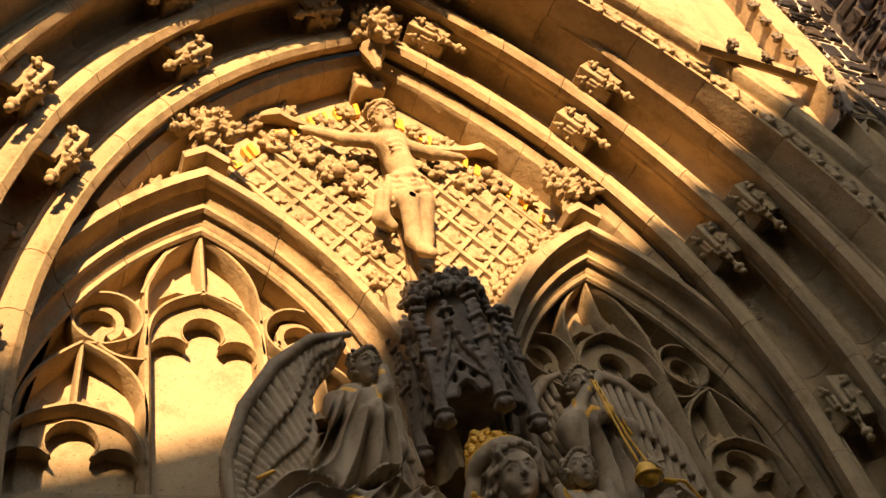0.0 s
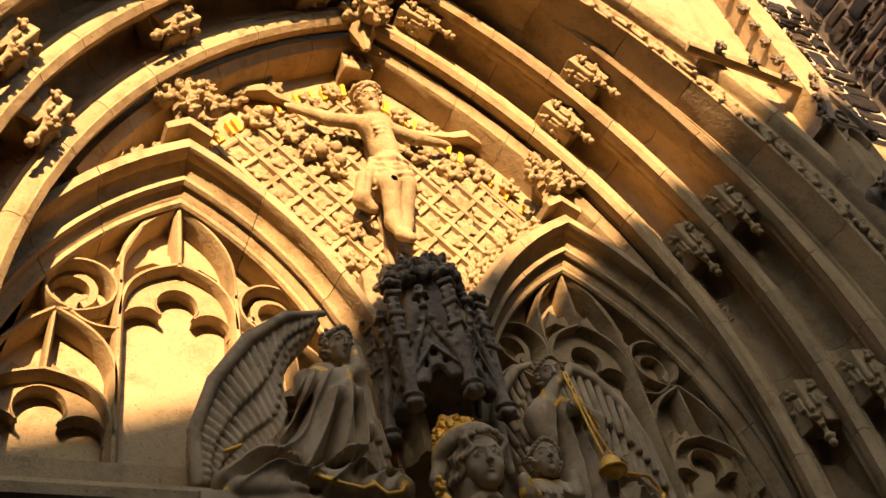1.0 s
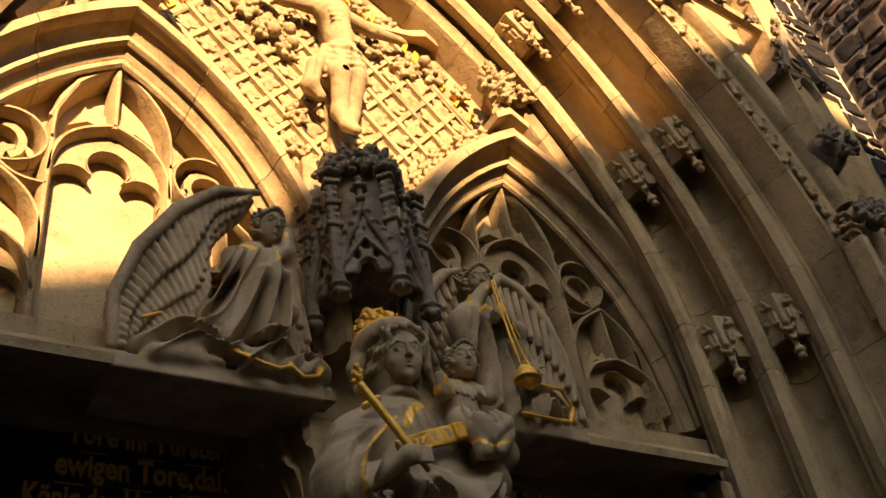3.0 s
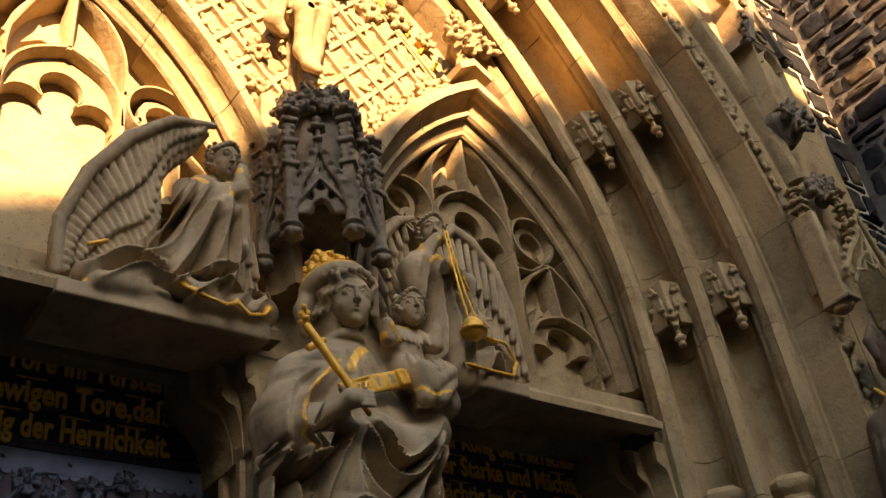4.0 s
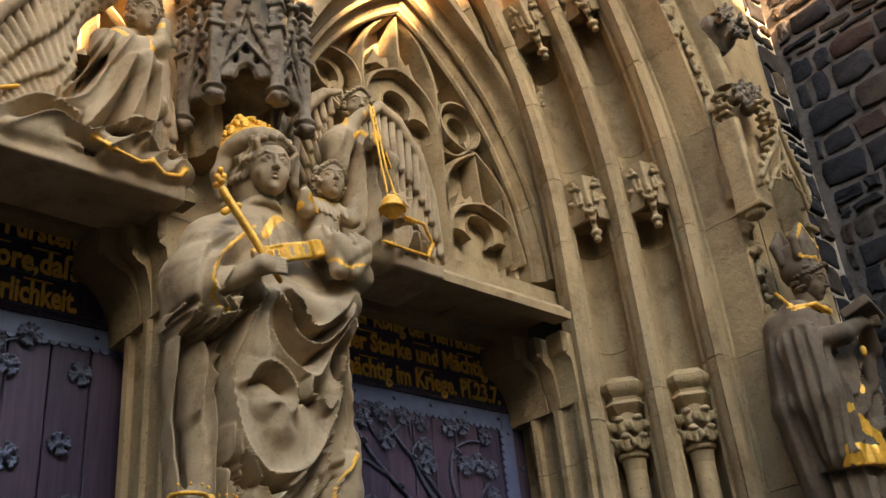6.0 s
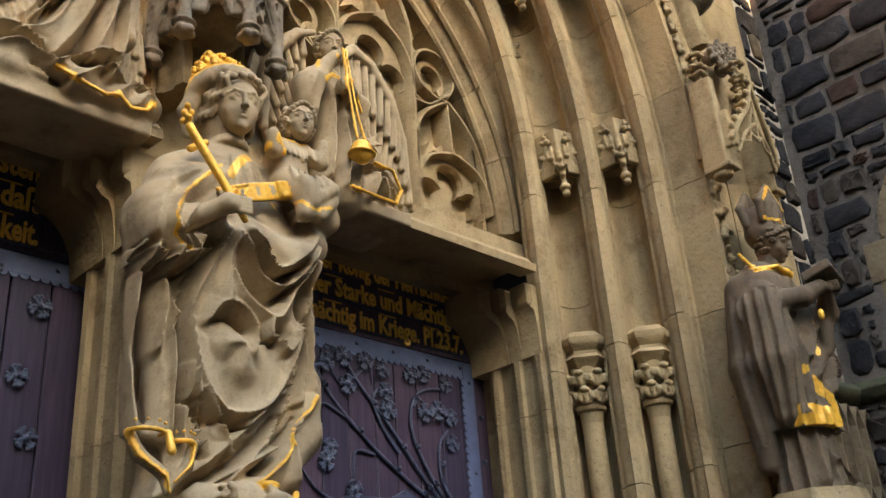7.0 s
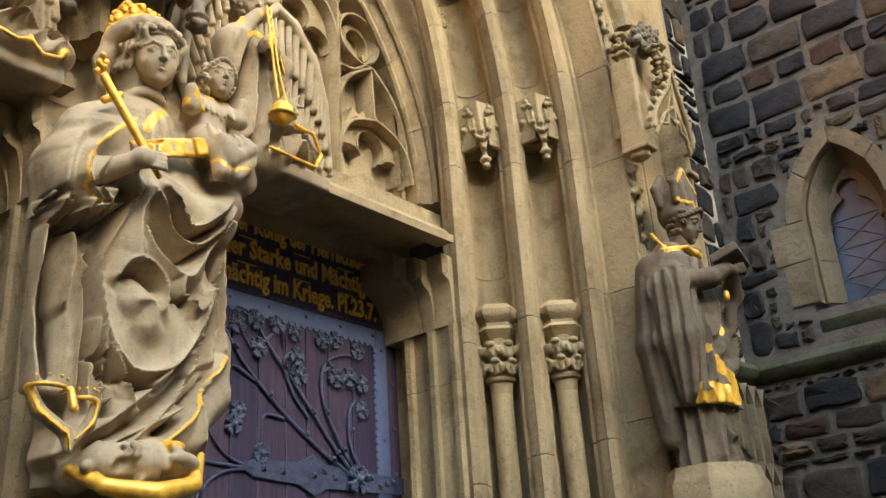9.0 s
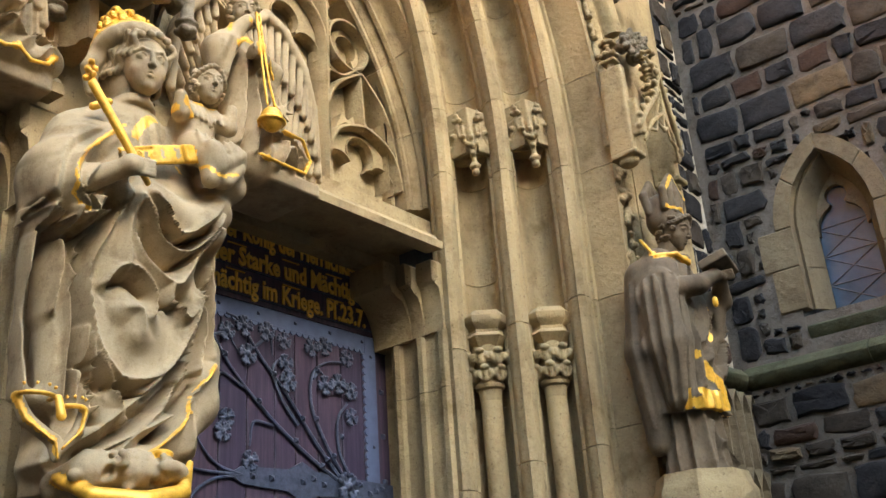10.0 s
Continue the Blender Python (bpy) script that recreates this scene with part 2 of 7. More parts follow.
# plain reveal between the tympanum and the first roll, above the lintels
REVEAL = [(1.62, -0.16), (1.635, -0.43), (1.645, -0.455), (1.675, -0.47), (1.69, -0.49), (1.74, -0.43), (1.80, -0.36), (1.80, -0.16)]
for side in (1, -1):
    cuts = [0.35, 0.41, 0.48, 0.58, 0.69, 0.8, 0.9, 1.0]
    for a, b in zip(cuts, cuts[1:]):
        bm = bmesh.new()
        PORTAL.block(bm, REVEAL, a + 0.0005, b - 0.0005 * (b < 1), side)
        part("ashlar_block", bm, SAND, portal)
# wide cavetto beyond the third roll, the hollow with the leaves and its outer edge
OUTER = [splay(2, 0.066, -0.035), splay(2, 0.08, -0.03), splay(2, 0.095, -0.045), (2.235, -1.115), (2.245, -1.16), (2.245, -1.21), (2.27, -1.215),
         (2.272, -1.19), (2.285, -1.172), (2.315, -1.165), (2.335, -1.185), (2.34, -1.215), (2.36, -1.23), (2.40, -1.23), (2.40, -0.95), (2.20, -0.85)]
run_blocks(PORTAL, OUTER, "ashlar_block", portal, SAND, -3.85, 8, 0.66, rnd)

# ---- front wall round the arch, up to the rubble ----
front = thing("wall_front", label="plain ashlar face of pale sandstone beside the arch", category="wall", kind="structure")


def arch_wall_piece(bm, z0, z1, side, x_out, y0, y1, w=2.398):
    """A course of the wall between the arch and x_out, from z0 to z1."""
    n = 5
    inner = []
    for i in range(n + 1):
        z = z0 + (z1 - z0) * i / n
        q = PORTAL.q_at(w, z)
        inner.append((PORTAL.at(w, min(q, 1.0), side)[0] if q <= 1 else 0.0, z))
    ring = inner + [(side * x_out, z1), (side * x_out, z0)]
    prism(bm, [(x, y0, z) for x, z in ring], [(x, y1, z) for x, z in ring])


z = 0.0
while z < 9.0:
    h = rnd.uniform(0.42, 0.6)
    for side in (1, -1):
        bm = bmesh.new()
        arch_wall_piece(bm, z + 0.0015, z + h - 0.0015, side, 2.95 if z < 5.1 else 2.62, -1.235, -0.95)
        part("ashlar_block", bm, SAND, front)
    z += h

# ---- tympanum: wall with two blind windows ----
tymp = thing("wall_tympanum", label="carved sandstone tympanum with two blind traceried windows", category="wall", kind="structure")


def win_bow(w):
    return 0.89 + (w - 0.76) * (0.97 - 0.89) / 0.12


WINDOWS = {s: Arch(s * 1.0, 3.75, win_bow) for s in (1, -1)}
FIELD_Y = -0.285   # face of the field above the windows
BACK_Y = -0.18    # back of the blind windows
bm = bmesh.new()
box(bm, -2.0, 2.0, -0.02, 0.25, 3.42, 7.3)
part("backing", bm, SAND, tymp)
for s in (1, -1):
    bm = bmesh.new()
    n = 26
    ring = [WINDOWS[s].at(0.80, -0.3, -1)] + [WINDOWS[s].at(0.80, i / n, -1) for i in range(n + 1)] + [WINDOWS[s].at(0.80, 1 - i / n, 1) for i in range(1, n + 1)] + [WINDOWS[s].at(0.80, -0.3, 1)]
    prism(bm, [(x, BACK_Y, zz) for x, zz in ring], [(x, -0.01, zz) for x, zz in ring])
    part("panel", bm, PANEL, tymp)
# the field between the windows and the reveal
bm = bmesh.new()
n = 40
top = [(PORTAL.at(1.66, i / n, 1)) for i in range(n + 1)]
outline = [(x, zz) for x, zz in top] + [(-x, zz) for x, zz in top[::-1][1:]]
wl = [WINDOWS[-1].at(0.82, i / 20, -1) for i in range(21)] + [WINDOWS[-1].at(0.82, 1 - i / 20, 1) for i in range(1, 21)]
wr = [WINDOWS[1].at(0.82, i / 20, -1) for i in range(21)] + [WINDOWS[1].at(0.82, 1 - i / 20, 1) for i in range(1, 21)]
ring = outline + [p for p in wl if p[0] > -1.66] + [(-0.05, 3.62), (0.05, 3.62)] + [p for p in wr if p[0] < 1.66]
a, b = prism(bm, [(x, FIELD_Y, zz) for x, zz in ring], [(x, -0.03, zz) for x, zz in ring])
part("field", bm, SAND_FINE, tymp)

HOOD = [(0.93, -0.20), (0.935, -0.43), (0.915, -0.475), (0.905, -0.505), (0.865, -0.51), (0.855, -0.47), (0.86, -0.44), (0.845, -0.405), (0.82, -0.385),
        (0.815, -0.40), (0.795, -0.405), (0.788, -0.385), (0.796, -0.37), (0.785, -0.355), (0.768, -0.345), (0.762, -0.335), (0.745, -0.335), (0.738, -0.32),
        (0.748, -0.285), (0.75, -0.12), (0.80, -0.12)]
for s in (1, -1):
    hood = thing("window_hood", label="pointed sandstone hood mould over a blind window", category="trim", kind="structure")
    run_blocks(WINDOWS[s], HOOD, "voussoir", hood, SAND, -0.24, 4, 0.4, rnd)

# ---- tracery ----
def bar(bm, pts, width, y0, y1, nose=0.35):
    """A flat-nosed tracery bar along points (x, z), between the planes y0 (front) and y1."""
    pts = [Vector(p) for p in pts]
    rows = []
    for i, p in enumerate(pts):
        d = (pts[min(i + 1, len(pts) - 1)] - pts[max(i - 1, 0)]).normalized()
        m = Vector((-d.y, d.x)) * width / 2
        rows.append([bm.verts.new((p.x + k * m.x, y, p.y + k * m.y)) for k, y in ((1.25, y1), (1, y0 + 0.025), (nose, y0), (-nose, y0), (-1, y0 + 0.025), (-1.25, y1))])
    for a, b in zip(rows, rows[1:]):
        for i in range(6):
            bm.faces.new((a[i], a[(i + 1) % 6], b[(i + 1) % 6], b[i]))
    bm.faces.new(rows[0][::-1])
    bm.faces.new(rows[-1])


def arc(cx, cz, r, a0, a1, n=14):
    return [(cx + r * math.cos(radians(a0 + (a1 - a0) * i / n)), cz + r * math.sin(radians(a0 + (a1 - a0) * i / n))) for i in range(n + 1)]


def bow_line(p0, p1, bulge, n=14):
    p0, p1 = Vector(p0), Vector(p1)
    d = p1 - p0
    m = Vector((-d.y, d.x))
    return [tuple(p0 + d * (i / n) + m * bulge * math.sin(math.pi * i / n)) for i in range(n + 1)]


def web_ring(bm, cx, cz, r_in, a0, a1, y0, y1, outer, n=12):
    """The web of a cusped lobe: from a round hole's edge out to a radius."""
    ring_in = arc(cx, cz, r_in, a0, a1, n)
    ring_out = arc(cx, cz, outer, a0, a1, n)
    ring = ring_in + ring_out[::-1]
    prism(bm, [(x, y0, zz) for x, zz in ring], [(x, y1, zz) for x, zz in ring])


F0, F1 = -0.305, -0.17   # front and root of the bars
C0 = -0.245                # front of the cusps


def cusped_plate(bm, cx, z0, a, apex, bulge, k=1.0):
    """The pierced plate of a light's head: three round lobes with sharp cusps, under a bowed pointed arch."""
    left = [(cx - a, z0 - 0.06)] + bow_line((cx - a, z0), (cx, apex), bulge)
    right = bow_line((cx, apex), (cx + a, z0), bulge)[1:] + [(cx + a, z0 - 0.06)]
    lobes = [(cx + a * 0.9, z0 - 0.06)] + arc(cx + a * 0.575, z0 + 0.02 * k, a * 0.36, -25, 142, 9) + arc(cx, z0 + 0.135 * k, a * 0.37, -42, 222, 14) + arc(cx - a * 0.575, z0 + 0.02 * k, a * 0.36, 38, 205, 9) + [(cx - a * 0.9, z0 - 0.06)]
    ring = left + right + lobes
    prism(bm, [(x, C0, zz) for x, zz in ring], [(x, F1, zz) for x, zz in ring])
    # bevelled lip round the lobes
    bar(bm, lobes[1:-1], 0.012, C0 - 0.012, C0 + 0.02)


def leaf_cusp(bm, pts):
    """A flat pointed cusp."""
    prism(bm, [(x, C0, zz) for x, zz in pts], [(x, F1, zz) for x, zz in pts])


def tracery(s):
    cx = s * 1.0
    th = thing("tracery", label="carved sandstone bar tracery with cusped trefoils", category="tracery", kind="structure")
    W = 0.036
    half = 0.235

    def piece(name, bars, extra=None):
        bm = bmesh.new()
        for pts, w, lift in bars:
            bar(bm, pts, w, F0 + lift, F1)
        if extra:
            extra(bm)
        part(name, bm, SAND, th)

    for m in (-1, 1):
        piece("mullion", [([(cx + m * half, 3.5), (cx + m * half, 4.0), (cx + m * half, 4.62)], W * 1.15, 0.0)])
        piece("light_head", [(bow_line((cx + m * half, 4.43), (cx, 4.76), -0.2 * m), W * 0.85, 0.0), (bow_line((cx + m * half, 4.60), (cx, 5.12), -0.15 * m), W * 0.85, 0.0)],
              lambda bm: leaf_cusp(bm, [(cx + m * 0.015, 4.78), (cx + m * 0.10, 4.80), (cx + m * 0.175, 4.75), (cx + m * 0.13, 4.83), (cx + m * 0.115, 4.88), (cx + m * 0.075, 4.835), (cx + m * 0.03, 4.86)]))
        sx = cx + m * 0.485
        piece("light_head", [(bow_line((cx + m * half, 3.86), (sx, 4.13), 0.22 * m), W * 0.8, 0.0), (bow_line((cx + m * 0.735, 3.86), (sx, 4.13), -0.22 * m), W * 0.8, 0.0),
                             (bow_line((cx + m * half, 4.0), (sx - m * 0.015, 4.43), 0.19 * m), W * 0.8, 0.0), (bow_line((cx + m * 0.70, 4.02), (sx - m * 0.015, 4.43), -0.13 * m), W * 0.8, 0.0),
                             ([(sx, 4.12), (sx - m * 0.005, 4.24), (sx - m * 0.015, 4.43)], W * 0.75, 0.01)],
              lambda bm: [leaf_cusp(bm, [(sx + q * 0.012, 4.14), (sx + q * 0.085, 4.15), (sx + q * 0.15, 4.10), (sx + q * 0.11, 4.19), (sx + q * 0.07, 4.165), (sx + q * 0.03, 4.20)]) for q in (-1, 1)])
        bx, bz = cx + m * 0.385, 4.57
        ring = arc(bx, bz, 0.135, -70 if m > 0 else 250, 235 if m > 0 else -55, 24)
        piece("mouchette", [(ring, W * 0.75, 0.0), (bow_line(ring[0], (cx + m * half, 4.36), 0.15 * m), W * 0.7, 0.0), (bow_line(ring[-1], (sx - m * 0.015, 4.43), -0.1 * m), W * 0.6, 0.0)],
              lambda bm: (web_ring(bm, bx + m * 0.03, bz + 0.015, 0.072, -60, 240, C0, F1, 0.105), web_ring(bm, bx - m * 0.045, bz - 0.075, 0.05, 100, 330, C0, F1, 0.075)))
        bm = bmesh.new()
        cusped_plate(bm, sx, 3.86, 0.25, 4.13, 0.22)
        part("trefoil", bm, SAND, th)
    piece("stem", [([(cx, 4.74), (cx, 4.86), (cx, 5.12)], W * 1.1, 0.0)])
    bm = bmesh.new()
    cusped_plate(bm, cx, 4.43, 0.235, 4.76, 0.2)
    part("trefoil", bm, SAND, th)


for s in (1, -1):
    tracery(s)

# ---- lintels, sill slabs, jambs ----
for s in (1, -1):
    lint = thing("lintel", label="moulded sandstone lintel slab over a doorway", category="lintel", kind="structure")
    bm = bmesh.new()
    sec = [(-0.60, 3.42), (-0.605, 3.455), (-0.585, 3.465), (-0.56, 3.50), (-0.40, 3.545), (-0.13, 3.56), (-0.13, 3.52), (-0.44, 3.49), (-0.50, 3.43)]
    x0, x1 = s * 0.25, s * 1.645
    prism(bm, [(x0, y, zz) for y, zz in sec], [(x1, y, zz) for y, zz in sec])
    part("slab", bm, SAND, lint)
    bm = bmesh.new()
    box(bm, min(s * 0.2, s * 1.8), max(s * 0.2, s * 1.8), -0.43, 0.2, 3.563, 3.66)
    part("soffit", bm, SAND, lint)
    jamb = thing("door_jamb", label="moulded sandstone door jamb with shouldered corbel", category="trim", kind="structure")
    for m, edge in ((1, 1.775), (-1, 0.225)):
        pr = [(0.0, -0.05), (0.0, -0.135), (-0.02, -0.15), (-0.028, -0.18), (-0.045, -0.20), (-0.068, -0.205), (-0.08, -0.225), (-0.074, -0.25), (-0.056, -0.262), (-0.05, -0.30),
              (-0.065, -0.345), (-0.085, -0.37), (-0.085, -0.40), (-0.07, -0.41), (-0.062, -0.44), (-0.07, -0.485), (-0.085, -0.50), (-0.088, -0.53), (-0.06, -0.55), (0.03, -0.54), (0.03, -0.05)]
        zz0 = 0.0
        while zz0 < 3.0:
            hh = rnd.uniform(0.5, 0.7)
            zz1 = min(zz0 + hh, 3.06)
            if 3.06 - zz1 < 0.2:
                zz1 = 3.06
            bm = bmesh.new()
            prism(bm, [(s * (edge + m * a), y, zz0 + 0.0015) for a, y in pr], [(s * (edge + m * a), y, zz1 - 0.0015) for a, y in pr])
            part("ashlar_block", bm, SAND, jamb)
            zz0 = zz1
        # the shouldered head: layers that curve inward, each proud of the one in front
        for y0, y1, reach, low in ((-0.34, -0.10, 0.235, 3.06), (-0.42, -0.343, 0.175, 3.06), (-0.535, -0.423, 0.12, 3.06)):
            bm = bmesh.new()
            curve = [(-0.082, low)] + [(-0.082 - (reach - 0.09) * (1 - math.cos(radians(a))), low + 0.235 * math.sin(radians(a))) for a in range(0, 91, 10)]
            ring = curve + [(-reach, low + 0.25), (-reach, 3.40 if y0 < -0.4 else 3.425), (0.03, 3.40 if y0 < -0.4 else 3.425), (0.03, low)]
            prism(bm, [(s * (edge + m * a), y0, zz) for a, zz in ring], [(s * (edge + m * a), y1, zz) for a, zz in ring])
            es = [e for e in bm.edges if abs(e.verts[0].co.y - y0) < 1e-4 and abs(e.verts[1].co.y - y0) < 1e-4]
            bmesh.ops.bevel(bm, geom=es, offset=0.02, segments=2, affect="EDGES", profile=0.3)
            part("corbel", bm, SAND, jamb)

# pier between the doors
trumeau = thing("trumeau", label="sandstone pier between two doors", category="pier", kind="structure")
bm = bmesh.new()
box(bm, -0.195, 0.195, -0.43, 0.2, 0, 3.40, 0.01)
part("ashlar_block", bm, SAND, trumeau)
bm = bmesh.new()
box(bm, -0.235, 0.235, -0.47, -0.1, 3.93, 4.75, 0.02)
part("ashlar_block", bm, SAND, trumeau)
bm = bmesh.new()
box(bm, -0.235, 0.235, -0.30, -0.1, 3.42, 3.926, 0.01)
part("ashlar_block", bm, SAND, trumeau)

# ---- ground, side wall of rubble, unseen house opposite ----
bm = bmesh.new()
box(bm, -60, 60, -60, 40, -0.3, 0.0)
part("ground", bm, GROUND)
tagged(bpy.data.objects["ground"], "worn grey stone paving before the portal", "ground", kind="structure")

# unseen house opposite, its gable outline set to shade the portal's lower half
opp = thing("wall_opposite", label="unseen plain gabled house front, outlined to shade the lower portal", category="wall", kind="structure")
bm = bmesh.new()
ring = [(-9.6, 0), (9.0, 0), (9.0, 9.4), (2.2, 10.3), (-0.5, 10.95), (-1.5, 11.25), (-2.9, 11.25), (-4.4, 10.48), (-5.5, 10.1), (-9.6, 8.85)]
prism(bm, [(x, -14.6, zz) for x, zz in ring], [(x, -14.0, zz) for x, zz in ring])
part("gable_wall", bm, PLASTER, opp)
# unseen wall, added to keep skylight from the left off the stone
left = thing("wall_left", label="unseen plain wall, added to hold back skylight from the left", category="wall", kind="structure")
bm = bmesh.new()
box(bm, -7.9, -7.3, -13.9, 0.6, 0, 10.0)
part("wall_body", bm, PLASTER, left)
back = thing("wall_church", label="church wall behind the portal", category="wall", kind="structure")
bm = bmesh.new()
box(bm, -7.6, 3.9, 0.3, 0.6, 0, 9.2)
part("wall_body", bm, MORTAR, back)


# ---- rubble wall with the small window ----
SIDE_X = 3.27
STRIP_Y = -1.20


def rubble_stone(bm, w, h, d, rr):
    """An uneven hewn stone of its own outline, proud of the bed by d."""
    n = 12
    pts = []
    for i in range(n):
        # four corners and two points between each pair, all a little off
        e, t = divmod(i, 3)
        cs = ((-1, -1), (1, -1), (1, 1), (-1, 1))
        (ax, ay), (bx, by) = cs[e], cs[(e + 1) % 4]
        f = (0.0, 0.3 + rr.uniform(-0.1, 0.1), 0.7 + rr.uniform(-0.1, 0.1))[t]
        x, y = ax + (bx - ax) * f, ay + (by - ay) * f
        if t == 0:
            x, y = x * rr.uniform(0.9, 0.98), y * rr.uniform(0.86, 0.97)
        pts.append((x * (w / 2 + rr.uniform(-0.012, 0.006)), y * (h / 2 + rr.uniform(-0.012, 0.006))))
    rows = []
    inset = 0.011
    fx, fy = max(0.5, 1 - 2 * inset / w), max(0.5, 1 - 2 * inset / h)
    for gx, gy, dd in ((1.0, 1.0, 0.0), (1 - (1 - fx) * 0.3, 1 - (1 - fy) * 0.3, d * 0.6), (fx, fy, d * 0.95), (0.5, 0.5, d * rr.uniform(0.85, 1.3))):
        rows.append([bm.verts.new((x * gx + rr.uniform(-1, 1) * 0.004, -dd - rr.uniform(-0.3, 0.35) * d * (gx < 0.95), y * gy + rr.uniform(-1, 1) * 0.004)) for x, y in pts])
    for a, b in zip(rows, rows[1:]):
        for i in range(n):
            bm.faces.new((a[i], a[(i + 1) % n], b[(i + 1) % n], b[i]))
    mid = bm.verts.new((0, -d * 1.1, 0))
    for i in range(n):
        bm.faces.new((rows[-1][i], rows[-1][(i + 1) % n], mid))
    bm.faces.new(rows[0][::-1])


def rubble(parent, u0, u1, z0, z1, place, skip, seed, wmin=0.08, wmax=0.30):
    rr = random.Random(seed)
    zz = z0
    while zz < z1:
        h = rr.choice((0.055, 0.085, 0.11, 0.13, 0.15, 0.17, 0.2))
        u = u0 - rr.uniform(0, 0.1)
        while u < u1:
            w = min(rr.uniform(wmin, wmax) * (0.72 + h * 2.6), 0.33)
            us, ue = max(u, u0), min(u + w, u1)
            pieces = [(us, ue, zz, zz + h, 0)]
            while pieces:
                a, b, c0, c1, deep = pieces.pop()
                if b - a < 0.045 or c1 - c0 < 0.03:
                    continue
                if skip((a + b) / 2, (c0 + c1) / 2, (b - a) / 2, (c1 - c0) / 2):
                    if deep < 3:
                        m, n = (a + b) / 2, (c0 + c1) / 2
                        pieces += [(a, m, c0, c1, deep + 1), (m, b, c0, c1, deep + 1)] if b - a > c1 - c0 else [(a, b, c0, n, deep + 1), (a, b, n, c1, deep + 1)]
                    continue
                bm = bmesh.new()
                rubble_stone(bm, b - a - rr.uniform(0.012, 0.028), c1 - c0 - rr.uniform(0.012, 0.026), rr.uniform(0.008, 0.024), rr)
                ob = part("stone", bm, rr.choices((BASALT, BROWN, RED, OCHRE), (0.60, 0.27, 0.06, 0.07))[0], parent, smooth=False)
                ob.matrix_local = place((a + b) / 2, (c0 + c1) / 2 + rr.uniform(-0.006, 0.006), rr.uniform(-2.5, 2.5))
            u += w
        zz += h


side_wall = thing("wall_side", label="dark basalt rubble wall with pale mortar joints", category="wall", kind="structure")
WIN_Y, WIN_W, WIN_SILL, WIN_TOP = -1.87, 0.30, 3.17, 4.14  # the window's middle, its frame's half-width, sill and apex
SIDE_ARCH = Arch(0, 3.66, lambda w: 0.24)
# wall body with the opening cut through it
bm = bmesh.new()
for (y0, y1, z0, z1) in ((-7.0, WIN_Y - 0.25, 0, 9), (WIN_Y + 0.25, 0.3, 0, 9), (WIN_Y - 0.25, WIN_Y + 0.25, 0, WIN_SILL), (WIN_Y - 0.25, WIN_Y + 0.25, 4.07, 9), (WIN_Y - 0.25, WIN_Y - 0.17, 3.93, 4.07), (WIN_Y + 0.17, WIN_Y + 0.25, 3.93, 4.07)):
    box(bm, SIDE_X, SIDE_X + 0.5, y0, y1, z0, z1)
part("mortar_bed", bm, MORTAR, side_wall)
# dressed frame
frame_thing = thing("window_1", (SIDE_X, WIN_Y, 0), "small pointed church window with sandstone frame and leaded glass", "window", kind="structure")


def frame_block(ring, x0, x1, name, mat, label=""):
    bm = bmesh.new()
    prism(bm, [(x0, u, zz) for u, zz in ring], [(x1, u, zz) for u, zz in ring])
    bmesh.ops.bevel(bm, geom=[e for e in bm.edges if abs(e.verts[0].co.x - x0) < 1e-4 and abs(e.verts[1].co.x - x0) < 1e-4], offset=0.006, segments=1, affect="EDGES")
    return part(name, bm, mat, frame_thing, label)


for side in (-1, 1):
    for q0, q1 in ((-0.45, -0.22), (-0.218, 0.0), (0.003, 0.5), (0.503, 1.0)):
        prof_out = 0.30 + ({1: 0.10, -1: 0.03}[side] * (1 if q0 > -0.3 else 0.6) if q1 <= 0 else 0)
        k = 8
        pin = [SIDE_ARCH.at(0.212, q0 + (q1 - q0) * i / k, side) for i in range(k + 1)]
        pout = [SIDE_ARCH.at(prof_out, q0 + (q1 - q0) * i / k, side) for i in range(k + 1)]
        frame_block(pin + pout[::-1], -0.012, 0.05, "frame_stone", WINDOW_STONE)
        # splayed reveal behind the face
        bm = bmesh.new()
        din = [SIDE_ARCH.at(0.145, q0 + (q1 - q0) * i / k, side) for i in range(k + 1)]
        for i in range(k):
            f = [bm.verts.new(p) for p in ((0.05, *pin[i]), (0.05, *pin[i + 1]), (0.16, *din[i + 1]), (0.16, *din[i]))]
            bm.faces.new(f)
        bmesh.ops.remove_doubles(bm, verts=bm.verts, dist=1e-5)
        bmesh.ops.solidify(bm, geom=list(bm.faces), thickness=0.02)
        part("reveal_stone", bm, WINDOW_STONE, frame_thing)
# cusped head plate, glass and cames
bm = bmesh.new()
k = 10
outer = [SIDE_ARCH.at(0.16, -0.02, -1)] + [SIDE_ARCH.at(0.16, i / k, -1) for i in range(k + 1)] + [SIDE_ARCH.at(0.16, 1 - i / k, 1) for i in range(1, k + 1)] + [SIDE_ARCH.at(0.16, -0.02, 1)]
inner = [(-0.125, 3.62)] + arc(0, 3.65, 0.125, 175, 112, 5) + arc(0, 3.825, 0.058, 230, -50, 12) + arc(0, 3.65, 0.125, 68, 5, 5) + [(0.125, 3.62)]
ring = outer + inner[::-1]
prism(bm, [(0.15, u, zz) for u, zz in ring], [(0.19, u, zz) for u, zz in ring])
part("cusped_head", bm, WINDOW_STONE, frame_thing)
bm = bmesh.new()
box(bm, 0.185, 0.19, -0.165, 0.165, 3.15, 3.97)
part("pane", bm, GLASS, frame_thing, "dark leaded glass")
bm = bmesh.new()
